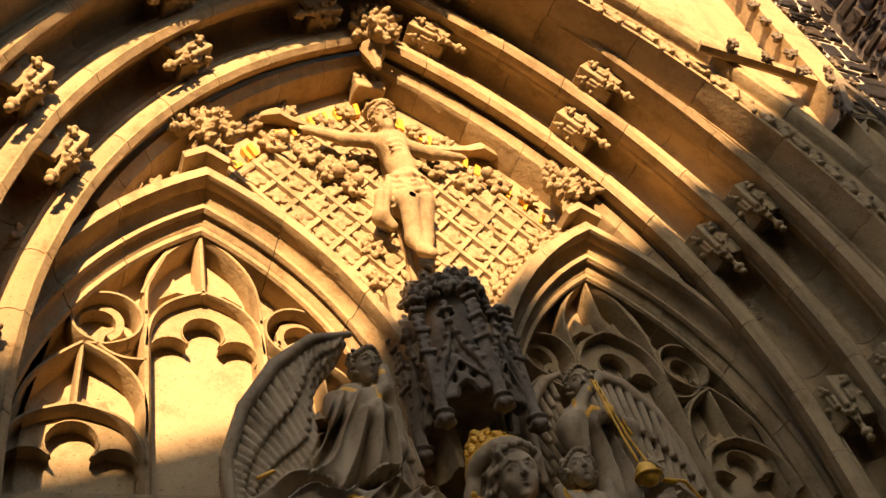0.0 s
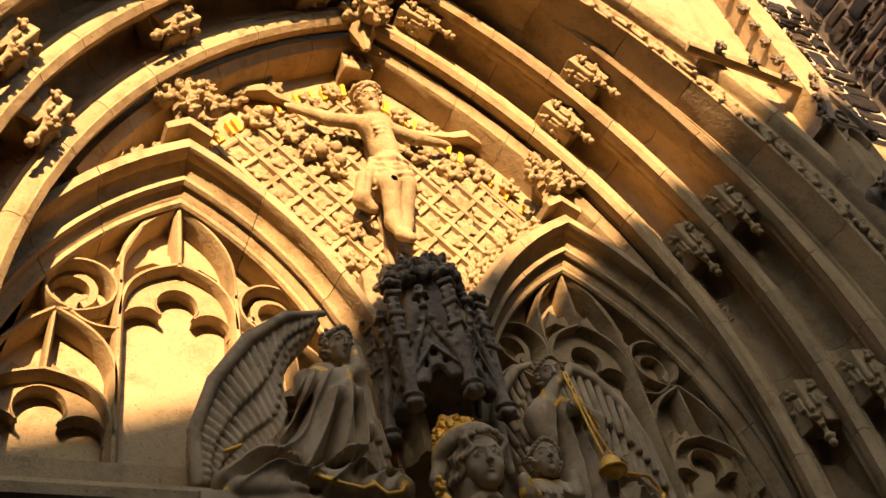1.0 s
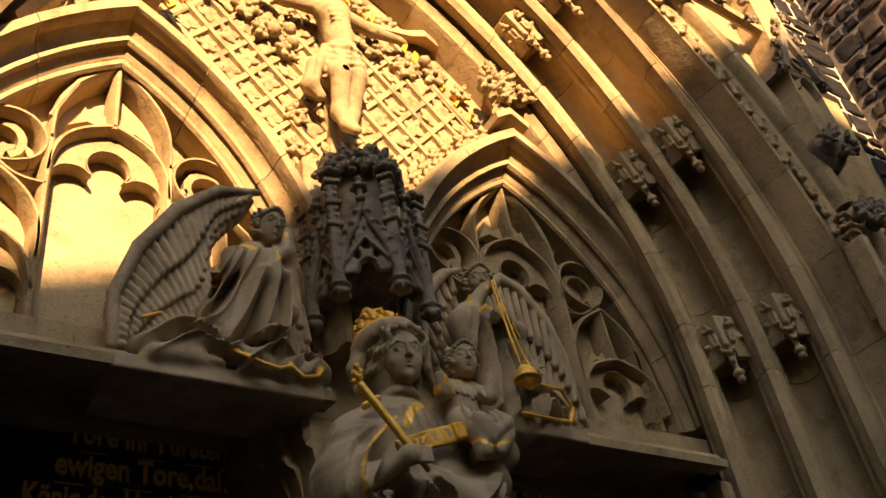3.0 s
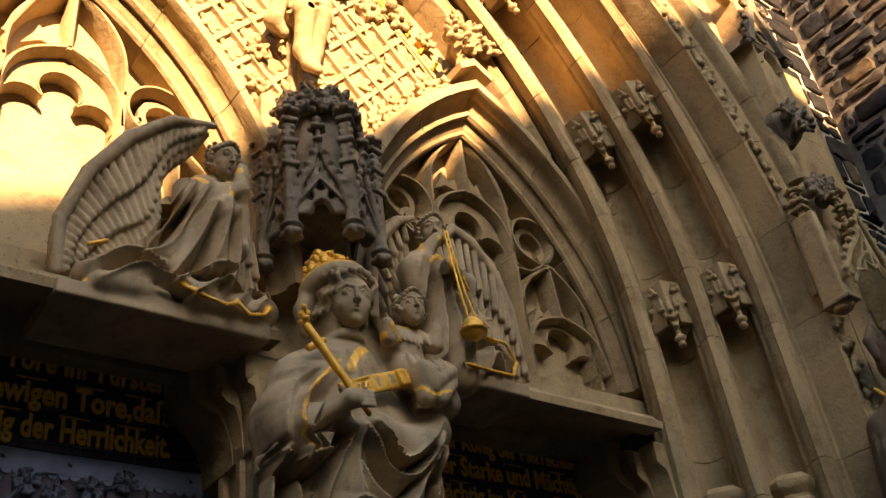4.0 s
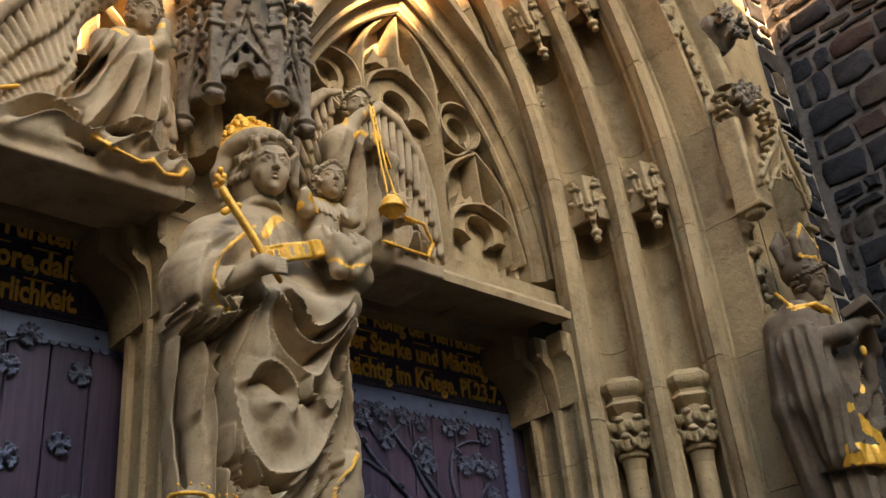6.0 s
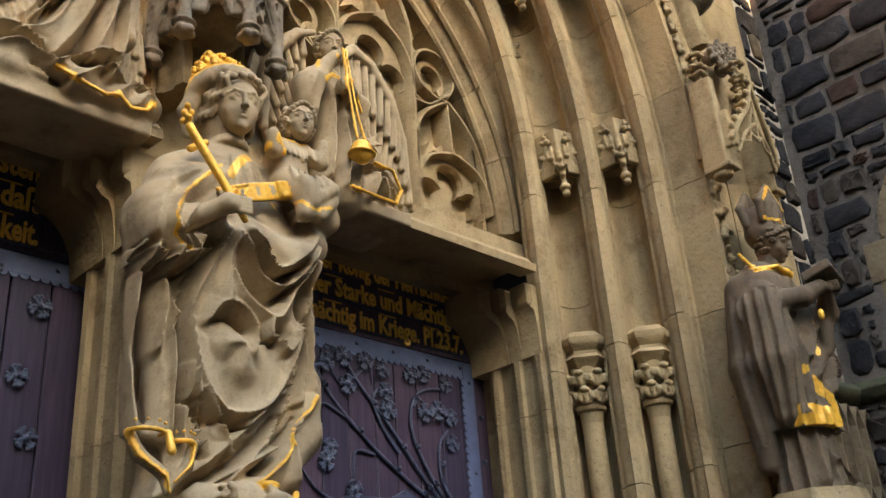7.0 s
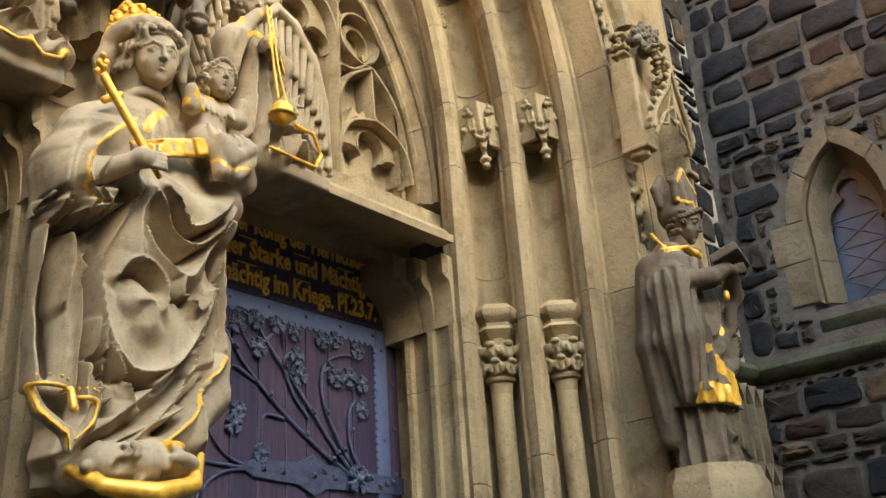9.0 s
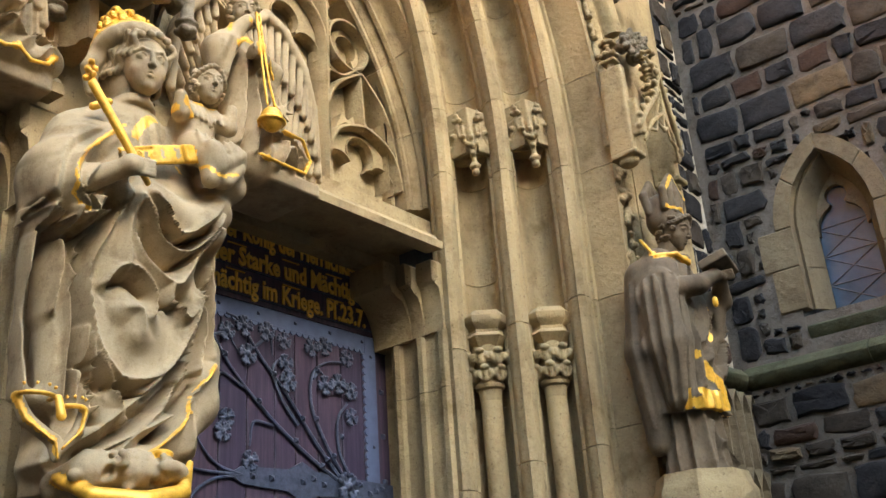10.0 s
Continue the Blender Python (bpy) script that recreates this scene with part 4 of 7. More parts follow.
def madonna():
    c = Clay((-0.52, -1.06, 1.98), (0.40, -0.44, 3.92), 0.0056)
    c.robe([(2.12, -0.14, -0.70, 0.17, 0.14), (2.3, -0.10, -0.70, 0.215, 0.16), (2.55, -0.06, -0.70, 0.25, 0.175), (2.85, -0.04, -0.70, 0.26, 0.18), (3.05, -0.03, -0.70, 0.235, 0.17),
            (3.2, -0.05, -0.69, 0.205, 0.15), (3.3, -0.07, -0.69, 0.18, 0.125), (3.37, -0.09, -0.70, 0.09, 0.08)], [(5, 0.4, 0.008, 0.0, 1.2)])
    # mantle over both shoulders, hanging down the sides
    c.path([(-0.12, -0.68, 3.33), (-0.23, -0.67, 3.22), (-0.30, -0.69, 3.04), (-0.30, -0.72, 2.93)], [0.065, 0.09, 0.10, 0.085], 0.05)
    c.path([(-0.05, -0.68, 3.33), (0.13, -0.67, 3.22), (0.19, -0.68, 3.05), (0.20, -0.69, 2.8), (0.22, -0.72, 2.58)], [0.065, 0.085, 0.09, 0.06, 0.035], 0.05)
    c.path([(-0.32, -0.72, 3.0), (-0.32, -0.73, 2.75), (-0.32, -0.75, 2.52), (-0.34, -0.78, 2.38)], [0.08, 0.055, 0.05, 0.045], 0.03)
    # trailing train to the foot
    c.path([(0.22, -0.74, 2.60), (0.14, -0.79, 2.42), (0.02, -0.83, 2.28), (-0.08, -0.86, 2.20)], [0.05, 0.075, 0.07, 0.05], 0.05)
    # sleeve, its mouth, forearm and hand
    c.path([(-0.33, -0.76, 3.04), (-0.31, -0.83, 2.95), (-0.24, -0.87, 3.0)], [0.09, 0.08, 0.055], 0.03)
    c.path([(-0.27, -0.95, 2.90), (-0.21, -0.95, 2.97)], [0.03, 0.03], 0.012, cut=True)
    c.path([(-0.29, -0.86, 2.98), (-0.22, -0.91, 3.03)], [0.034, 0.028], 0.012)
    # great apron of the mantle, gathered under the child, over a forward knee
    c.path([(0.20, -0.80, 3.06), (0.08, -0.86, 2.96), (-0.06, -0.87, 2.98), (-0.14, -0.86, 3.06)], [0.06, 0.06, 0.05, 0.03], 0.04)
    c.ell((-0.12, -0.79, 2.63), (0.13, 0.10, 0.21), 0.05)
    c.ell((0.02, -0.78, 2.72), (0.12, 0.09, 0.22), 0.05)
    ridges = (
        # rim of the sheet and the branching fold over the knee
        ((-0.17, 2.98), (-0.215, 2.86), (-0.262, 2.74), (-0.258, 2.64), (-0.235, 2.53), (-0.19, 2.455), (-0.14, 2.425), (-0.05, 2.445), (0.015, 2.51), (0.09, 2.66), (0.145, 2.84)),
        ((-0.14, 2.98), (-0.16, 2.88), (-0.165, 2.75)), ((-0.165, 2.76), (-0.20, 2.735), (-0.225, 2.69)), ((-0.165, 2.76), (-0.11, 2.735), (-0.075, 2.67), (-0.085, 2.61)),
        ((-0.17, 2.62), (-0.125, 2.625), (-0.115, 2.56)),
        # loops slung from the child's side
        ((-0.13, 2.97), (-0.06, 2.865), (0.0, 2.84), (0.07, 2.875), (0.15, 3.0)), ((-0.11, 2.99), (-0.04, 2.92), (0.03, 2.905), (0.17, 3.06)), ((-0.15, 2.87), (-0.11, 2.785), (-0.01, 2.73), (0.05, 2.80), (0.12, 2.93)),
        ((-0.02, 2.73), (-0.03, 2.66)), ((0.01, 2.68), (0.05, 2.64), (0.10, 2.70)),
        ((0.15, 2.95), (0.165, 2.75), (0.185, 2.56)), ((0.10, 2.72), (0.075, 2.6), (0.05, 2.48)), ((0.13, 2.74), (0.13, 2.62), (0.11, 2.50)),
        # cloak hanging at the side
        ((-0.415, 2.90), (-0.425, 2.78), (-0.42, 2.62)), ((-0.39, 2.88), (-0.40, 2.62), (-0.40, 2.355)), ((-0.33, 2.88), (-0.325, 2.72), (-0.34, 2.60)),
        ((-0.275, 2.92), (-0.30, 2.65), (-0.30, 2.34)), ((-0.255, 2.56), (-0.262, 2.34)), ((-0.245, 2.54), (-0.21, 2.33)), ((-0.225, 2.49), (-0.15, 2.36), (-0.13, 2.30)),
        # train
        ((-0.04, 2.44), (-0.12, 2.36), (-0.21, 2.28), (-0.32, 2.19)), ((-0.01, 2.335), (-0.10, 2.28), (-0.20, 2.22)), ((0.05, 2.48), (-0.03, 2.36), (-0.16, 2.22)), ((0.18, 2.53), (0.075, 2.41), (0.01, 2.30), (-0.12, 2.19)),
        ((0.05, 2.36), (0.06, 2.25)),
        # shoulder and sleeve
        ((-0.21, 3.24), (-0.34, 3.13), (-0.40, 2.99), (-0.405, 2.92)), ((-0.24, 3.24), (-0.33, 3.15), (-0.39, 3.05)), ((-0.17, 3.25), (-0.27, 3.13), (-0.35, 3.03), (-0.36, 2.95), (-0.31, 2.885)),
        ((-0.30, 3.02), (-0.34, 2.94), (-0.28, 2.89)), ((-0.40, 2.88), (-0.34, 2.86), (-0.24, 2.90)))
    valleys = (((-0.235, 2.95), (-0.285, 2.78), (-0.285, 2.6), (-0.262, 2.46), (-0.20, 2.40)), ((-0.18, 2.40), (-0.08, 2.39), (0.0, 2.45), (0.09, 2.58), (0.13, 2.72)), ((-0.35, 2.86), (-0.365, 2.66), (-0.352, 2.40)),
               ((-0.43, 2.86), (-0.35, 2.825), (-0.26, 2.85), (-0.21, 2.93)), ((-0.26, 3.05), (-0.275, 2.97), (-0.33, 2.92)), ((-0.08, 2.95), (0.0, 2.875), (0.10, 2.93)), ((-0.10, 2.86), (-0.02, 2.79), (0.06, 2.85)),
               ((-0.20, 2.70), (-0.15, 2.715), (-0.10, 2.68)), ((-0.06, 2.66), (0.0, 2.66), (0.03, 2.70)), ((0.02, 2.44), (-0.08, 2.33), (-0.22, 2.22)), ((0.10, 2.45), (0.02, 2.35), (-0.06, 2.26)), ((-0.28, 2.58), (-0.275, 2.36)),
               ((-0.235, 2.46), (-0.20, 2.30)), ((0.12, 2.86), (0.125, 2.70)), ((-0.05, 2.36), (-0.16, 2.27)))
    c.drape(ridges, valleys, 0.032, 0.046, -0.66, 2.14, 3.26)
    c.sharpen(0.35, 3)
    # breast folds above the belt
    for x in (-0.10, -0.06, -0.02):
        c.crease([(x, 0, 3.17), (x - 0.01, 0, 3.30)], 0.016, -0.014)
    # rolled hems, open below, with gilt edges
    for x, y, z, r in ((-0.400, -0.885, 2.335, 0.046), (-0.302, -0.90, 2.315, 0.028)):
        c.cap((x, y - 0.03, z - 0.075), (x, y - 0.005, z - 0.012), r * 0.95, r * 0.75, 0.004, cut=True)
        c.path([(x + r * math.cos(a), y + r * math.sin(a) * 0.9, z) for a in [math.pi * (0.9 + 1.2 * i / 12) for i in range(13)]], 0.0065, 0.004, True)
        for i in range(4):
            a = math.pi * (1.15 + 0.22 * i)
            c.ell((x + (r + 0.002) * math.cos(a), y + (r + 0.002) * math.sin(a) * 0.95, z + 0.024), (0.006, 0.006, 0.007), 0.002, gold=True)
    c.path([(-0.44, -0.87, 2.33), (-0.415, -0.88, 2.275), (-0.35, -0.90, 2.225), (-0.345, -0.91, 2.18)], [0.016, 0.018, 0.018, 0.012], 0.008)
    c.path([(-0.447, -0.88, 2.33), (-0.425, -0.90, 2.27), (-0.355, -0.925, 2.215), (-0.35, -0.93, 2.175)], 0.0045, 0.003, True)
    c.path([(-0.355, -0.92, 2.33), (-0.352, -0.935, 2.28)], [0.010, 0.013], 0.004, True)
    c.path([(-0.275, -0.92, 2.31), (-0.29, -0.93, 2.255), (-0.34, -0.93, 2.20)], 0.0045, 0.003, True)
    c.path([(-0.27, -0.90, 2.31), (-0.29, -0.905, 2.25), (-0.34, -0.90, 2.19)], [0.014, 0.016, 0.012], 0.008)
    c.paint([(0.18, -0.85, 2.53), (0.075, -0.91, 2.41), (0.01, -0.935, 2.30), (-0.12, -0.95, 2.19)], 0.002)
    # child on her arm
    c.ell((0.10, -0.80, 3.32), (0.08, 0.075, 0.13), 0.02)
    c.path([(0.14, -0.84, 3.24), (0.18, -0.91, 3.21), (0.13, -0.93, 3.12)], [0.058, 0.048, 0.034], 0.02)
    c.path([(0.07, -0.86, 3.24), (0.09, -0.93, 3.18), (0.08, -0.94, 3.10)], [0.055, 0.045, 0.03], 0.02)
    c.path([(0.05, -0.82, 3.39), (0.0, -0.88, 3.34), (-0.015, -0.90, 3.385)], [0.038, 0.028, 0.02], 0.008)
    c.path([(0.16, -0.82, 3.40), (0.20, -0.87, 3.36), (0.205, -0.88, 3.43)], [0.038, 0.028, 0.018], 0.008)
    for i in range(7):
        x = 0.045 + 0.019 * i
        c.crease([(x, -0.875, 3.42), (x + 0.004, -0.89, 3.22)], 0.012, 0.018)
    for pts in (((0.19, -0.93, 3.22), (0.12, -0.97, 3.16)), ((0.20, -0.90, 3.17), (0.14, -0.96, 3.10)), ((0.06, -0.92, 3.22), (0.10, -0.97, 3.14))):
        c.crease(pts, 0.025, 0.02)
    c.path([(0.19, -0.76, 3.10), (0.24, -0.84, 3.16), (0.18, -0.92, 3.24)], [0.055, 0.045, 0.026], 0.02)
    head(c, (0.125, -0.85, 3.50), 0.150, -14, 0.03)
    c.paint([(0.06, -0.875, 3.43), (0.11, -0.905, 3.415), (0.17, -0.88, 3.43)], 0.002)
    c.paint([(0.02, -0.945, 3.16), (0.09, -0.985, 3.11), (0.17, -0.95, 3.14)], 0.001)
    # neck, head, waved hair
    c.path([(-0.09, -0.70, 3.32), (-0.083, -0.745, 3.46)], [0.062, 0.048], 0.02)
    c.ell((-0.09, -0.70, 3.50), (0.085, 0.085, 0.12), 0.02)
    fine = head(c, (-0.085, -0.79, 3.505), 0.215, -16, 0, nod=-0.12)
    for m in (-1, 1):
        for i in range(6):
            u, y = 0.070 + 0.0045 * i, -0.845 + 0.022 * i
            pts = [(-0.085 + m * (u + 0.010 * math.sin(2.1 * j + i)), y + 0.008 * j + 0.006 * math.cos(2.1 * j + i), 3.595 - 0.024 * j) for j in range(6 if i > 1 else 4)]
            fine.path(pts, [0.011] * len(pts), 0.002)
    for i in range(7):
        a = radians(-66 + 22 * i)
        fine.ell((-0.085 + 0.080 * math.sin(a), -0.79 - 0.082 * math.cos(a), 3.595 - 0.012 * abs(math.sin(a))), (0.016, 0.012, 0.014), 0.003)
    # turned-up cap roll, tilted back, and the gilt crown on it
    hc, axis, back = Vector((-0.092, -0.72, 3.580)), Vector((0, 0.42, 0.906)), Vector((0, 0.906, -0.42))

    def cap_ring(rad, up, n, first=0.0):
        return [hc + axis * up + Vector((rad * math.cos(a), 0, 0)) + back * (rad * math.sin(a)) for a in [first + 2 * math.pi * i / n for i in range(n + 1)]]

    c.ell(hc + axis * 0.01, (0.115, 0.115, 0.06), 0.01, (-25, 0, 0))
    c.path(cap_ring(0.106, 0.0, 24), 0.031, 0.008)
    for i in range(9):
        a = math.pi * (1.35 + 0.6 * i / 8) if i < 5 else math.pi * (0.8 + 0.13 * (i - 5))
        p = [hc + Vector((r_ * math.cos(a + tw), 0, 0)) + back * (r_ * math.sin(a + tw)) + axis * up for r_, up, tw in ((0.115, -0.040, 0.0), (0.150, -0.012, 0.10), (0.148, 0.020, 0.16))]
        c.crease(p, 0.012, -0.006 if i % 2 else 0.006, free=True)
    c.path([(-0.195, -0.70, 3.555), (-0.215, -0.685, 3.50), (-0.205, -0.68, 3.42)], [0.034, 0.03, 0.018], 0.008)
    c.path(cap_ring(0.120, 0.026, 24), 0.012, 0.003, True)
    c.cap(hc + axis * 0.04, hc + axis * 0.20, 0.090, 0.050, 0.004, True)
    for lay, (r_, up, n_) in enumerate(((0.100, 0.055, 12), (0.092, 0.095, 10), (0.078, 0.135, 9), (0.060, 0.175, 7), (0.042, 0.21, 5))):
        for p, q in zip(cap_ring(r_, up, n_, 0.3 * lay), cap_ring(r_, up, n_, 0.3 * lay + 0.35)):
            o = (p - hc - axis * up).normalized() * 0.016
            c.ell(p, (0.017, 0.017, 0.016), 0.003, gold=True)
            c.ell(p + o * 1.1, (0.007, 0.007, 0.007), 0.002, cut=True)
            c.ell(q + o * 0.3 + axis * 0.018, (0.010, 0.010, 0.010), 0.003, gold=True)
    c.ell(hc + axis * 0.235, (0.04, 0.04, 0.03), 0.004, gold=True)
    c.ell(hc + axis * 0.27, (0.022, 0.022, 0.026), 0.004, gold=True)
    # collar, orphreys, belt, sceptre
    ring = [(-0.086 + 0.066 * math.cos(a), -0.722 + 0.072 * math.sin(a), 3.360 - 0.02 * math.sin(a)) for a in [math.pi * (1 + i / 10) for i in range(11)]]
    c.path(ring, 0.013, 0.006)
    c.path([(x, y * 1.0 + 0.002, z + 0.016) for x, y, z in ring], 0.009, 0.004)
    c.paint([(-0.03, -0.85, 3.34), (-0.08, -0.86, 3.30), (-0.13, -0.86, 3.22)], 0.009, 0.002)
    c.paint([(-0.15, -0.86, 3.26), (-0.23, -0.88, 3.18), (-0.30, -0.90, 3.09), (-0.355, -0.93, 3.0), (-0.355, -0.93, 2.92), (-0.31, -0.93, 2.88)], 0.001)
    c.paint([(0.0, -0.85, 3.37), (0.035, -0.84, 3.345)], 0.012)
    c.path([(-0.26, -0.80, 3.285), (-0.22, -0.82, 3.31)], 0.013, 0.006, True)
    for x0, y0, z0, yaw in ((-0.145, -0.882, 3.118, -14), (-0.055, -0.898, 3.150, 0), (0.0, -0.895, 3.172, 12)):
        c.box((x0, y0, z0), (0.055, 0.014, 0.027), 0.004, 0.004, (0, -20, yaw))
    for m in (-1, 1):
        c.path([(-0.20 - m * 0.008, -0.876, 3.100 + m * 0.025), (-0.10 - m * 0.008, -0.908, 3.134 + m * 0.025), (0.03 - m * 0.008, -0.908, 3.182 + m * 0.025)], 0.0055, 0.002, True)
    for i in range(3):
        x, z = -0.155 + 0.05 * i, 3.116 + 0.017 * i
        c.path([(x + 0.012 * math.cos(a), -0.902 - 0.004 * i, z + 0.012 * math.sin(a)) for a in [math.pi * j / 4 for j in range(9)]], 0.004, 0.001, True)
    c.box((0.012, -0.914, 3.176), (0.024, 0.010, 0.030), 0.006, 0.003, (0, -20, 8), gold=True)
    c.box((0.012, -0.926, 3.176), (0.012, 0.006, 0.016), 0.004, 0.002, (0, -20, 8), cut=True)
    c.path([(-0.340, -0.93, 3.27), (-0.25, -0.95, 3.13), (-0.165, -0.97, 2.99)], [0.014, 0.014, 0.010], 0.003, True)
    for i in range(8):
        a = i * 2.4
        c.ell((-0.345 + 0.012 * math.cos(a), -0.92 + 0.012 * math.sin(a), 3.285 + 0.008 * i), (0.011, 0.011, 0.011), 0.004, gold=True)
    c.path([(-0.30, -0.89, 2.985), (-0.235, -0.965, 3.02)], [0.034, 0.028], 0.006)
    hand(c, (-0.225, -0.98, 3.025), (-0.15, -1.0, 3.03), 0.072)
    # the beast beneath her feet, on a gilt crescent
    c.path([(-0.28, -0.82, 2.13), (-0.24, -0.90, 2.16), (-0.14, -0.94, 2.165), (-0.05, -0.92, 2.15), (0.03, -0.84, 2.13), (0.05, -0.76, 2.12)], [0.045, 0.05, 0.052, 0.05, 0.05, 0.045], 0.02)
    c.ell((-0.04, -0.96, 2.165), (0.05, 0.045, 0.034), 0.012)
    c.ell((-0.07, -1.0, 2.17), (0.035, 0.02, 0.02), 0.008)
    knots = random.Random(3)
    for i in range(26):
        a = knots.uniform(0, 1)
        c.ell((-0.30 + 0.33 * a, -0.93 - 0.03 * math.sin(math.pi * a) + knots.uniform(-0.03, 0.02), 2.155 + knots.uniform(-0.035, 0.045)), (knots.uniform(0.014, 0.03), 0.018, knots.uniform(0.010, 0.018)), 0.006, (0, knots.uniform(-60, 60), 0), cut=i % 3 == 0)
    for i in range(7):
        c.crease([(-0.26 + 0.03 * i, -0.93, 2.21), (-0.25 + 0.03 * i, -0.99, 2.15)], 0.012, 0.008)
    c.path([(-0.31, -0.86, 2.14), (-0.26, -0.95, 2.09), (-0.14, -1.0, 2.075), (-0.02, -0.99, 2.11), (0.03, -0.95, 2.20)], [0.012, 0.022, 0.028, 0.022, 0.010], 0.004, True)
    c.ell((-0.06, -0.95, 2.215), (0.032, 0.026, 0.014), 0.005, gold=True)
    ob = new("statue", c.skin("statue", [STATUE, GOLD]))
    tagged(ob, "crowned stone mother-and-child statue with gilded crown, sceptre and hems", "statue", kind="")
    # its console on the pier
    con = thing("console", (-0.08, -0.62, 1.72), "moulded stone console under the crowned statue", "console")
    bm = bmesh.new()
    lathe(bm, 0, 0, [(0.10, 0), (0.13, 0.03), (0.13, 0.06), (0.19, 0.16), (0.27, 0.24), (0.29, 0.27), (0.29, 0.31), (0.27, 0.33)], 8, 1.05, radians(22.5))
    part("bracket", bm, SAND_FINE, con)


def feathers(c, arm, tips, tiers, thick=1.0):
    """A wing: rows of overlapping feathers that run from the arm line to the tip line; tiers: (start, end, lift, count)."""
    arm, tips = smooth_pts(arm, 6), smooth_pts(tips, 6)

    def on(line, t):
        f = max(0.0, min(0.9999, t)) * (len(line) - 1)
        i = int(f)
        return line[i].lerp(line[i + 1], f - i)

    for i in range(36):
        a, b = on(arm, i / 35), on(tips, i / 35)
        c.cap(a + Vector((0, 0.024, 0)), b + Vector((0, 0.024, 0)), 0.018, 0.016, 0.01)
    for f0, f1, lift, count in tiers:
        for i in range(count):
            t = (i + 0.5) / count
            a, b = on(arm, t), on(tips, t)
            p0, p1 = a.lerp(b, f0), a.lerp(b, f1)
            gap = max((on(arm, t + 0.5 / count).lerp(on(tips, t + 0.5 / count), f) - on(arm, t - 0.5 / count).lerp(on(tips, t - 0.5 / count), f)).length for f in (f0, f1))
            r = max(0.009, min(0.017, gap * 0.5)) * thick
            up = Vector((0, -lift, 0))
            c.cap(p0 + up * 0.6, p1 + up, r * 0.9, r, 0.0015)
            c.cap(p0 + up * 0.6 - Vector((0, r * 0.9, 0)), p1.lerp(p0, 0.1) + up - Vector((0, r, 0)), 0.0035, 0.0025, 0.002)


def angel_with_censer():
    """Stands beside the child, one wing raised behind, the other spread wide."""
    c = Clay((0.12, -0.86, 3.36), (1.06, -0.28, 4.32), 0.0056)
    feathers(c, [(0.56, -0.48, 4.16), (0.65, -0.49, 4.235), (0.75, -0.50, 4.19), (0.855, -0.50, 4.05), (0.92, -0.49, 3.88), (0.975, -0.47, 3.58)],
             [(0.58, -0.46, 3.72), (0.66, -0.46, 3.62), (0.74, -0.46, 3.57), (0.83, -0.45, 3.545), (0.91, -0.44, 3.54), (0.965, -0.44, 3.535)], ((0.5, 1.0, 0.0, 15), (0.22, 0.68, 0.018, 14), (0.0, 0.36, 0.038, 13)))
    c.path([(0.56, -0.52, 4.15), (0.65, -0.53, 4.24), (0.75, -0.53, 4.20), (0.86, -0.53, 4.06), (0.925, -0.52, 3.89), (0.98, -0.49, 3.58)], [0.02, 0.026, 0.026, 0.022, 0.018, 0.012], 0.004)
    feathers(c, [(0.40, -0.52, 4.20), (0.30, -0.52, 4.12), (0.22, -0.52, 3.98), (0.20, -0.50, 3.80)], [(0.42, -0.50, 4.06), (0.36, -0.50, 3.92), (0.33, -0.50, 3.76), (0.30, -0.48, 3.60)], ((0.3, 1.0, 0.0, 7), (0.0, 0.5, 0.014, 7)))
    c.path([(0.43, -0.54, 4.225), (0.34, -0.55, 4.17), (0.25, -0.55, 4.06), (0.20, -0.53, 3.90), (0.21, -0.51, 3.70)], [0.010, 0.022, 0.026, 0.024, 0.018], 0.004)
    # body in a long robe
    c.path([(0.465, -0.55, 4.00), (0.485, -0.56, 3.85), (0.51, -0.56, 3.62), (0.52, -0.56, 3.48)], [0.065, 0.075, 0.095, 0.11], 0.03)
    c.path([(0.52, -0.58, 3.56), (0.64, -0.60, 3.53), (0.75, -0.58, 3.53)], [0.08, 0.07, 0.05], 0.03)
    c.path([(0.41, -0.56, 3.98), (0.335, -0.62, 3.87), (0.405, -0.69, 3.99)], [0.045, 0.05, 0.026], 0.015)
    c.path([(0.335, -0.62, 3.86), (0.34, -0.62, 3.72)], [0.045, 0.016], 0.015)
    c.path([(0.53, -0.56, 3.98), (0.575, -0.62, 3.87), (0.475, -0.70, 3.885)], [0.045, 0.048, 0.026], 0.015)
    c.path([(0.575, -0.62, 3.86), (0.57, -0.62, 3.74)], [0.045, 0.016], 0.015)
    ridges = (((0.44, 3.94), (0.45, 3.75), (0.43, 3.50)), ((0.49, 3.84), (0.50, 3.66), (0.48, 3.46)), ((0.53, 3.80), (0.55, 3.64), (0.54, 3.46)), ((0.33, 3.90), (0.31, 3.80)), ((0.37, 3.88), (0.36, 3.76)), ((0.60, 3.86), (0.59, 3.76)),
             ((0.56, 3.62), (0.63, 3.55), (0.62, 3.46)), ((0.60, 3.60), (0.70, 3.59), (0.77, 3.54)), ((0.66, 3.54), (0.70, 3.48)), ((0.70, 3.56), (0.76, 3.50)))
    valleys = (((0.47, 3.80), (0.475, 3.66), (0.455, 3.48)), ((0.52, 3.76), (0.525, 3.62), (0.51, 3.48)), ((0.58, 3.56), (0.66, 3.57), (0.72, 3.54)), ((0.65, 3.50), (0.66, 3.46)))
    c.drape(ridges, valleys, 0.024, 0.036, -0.53, 3.4, 3.95)
    c.sharpen(0.3, 3)
    hand(c, (0.415, -0.70, 4.01), (0.46, -0.71, 4.05), 0.042)
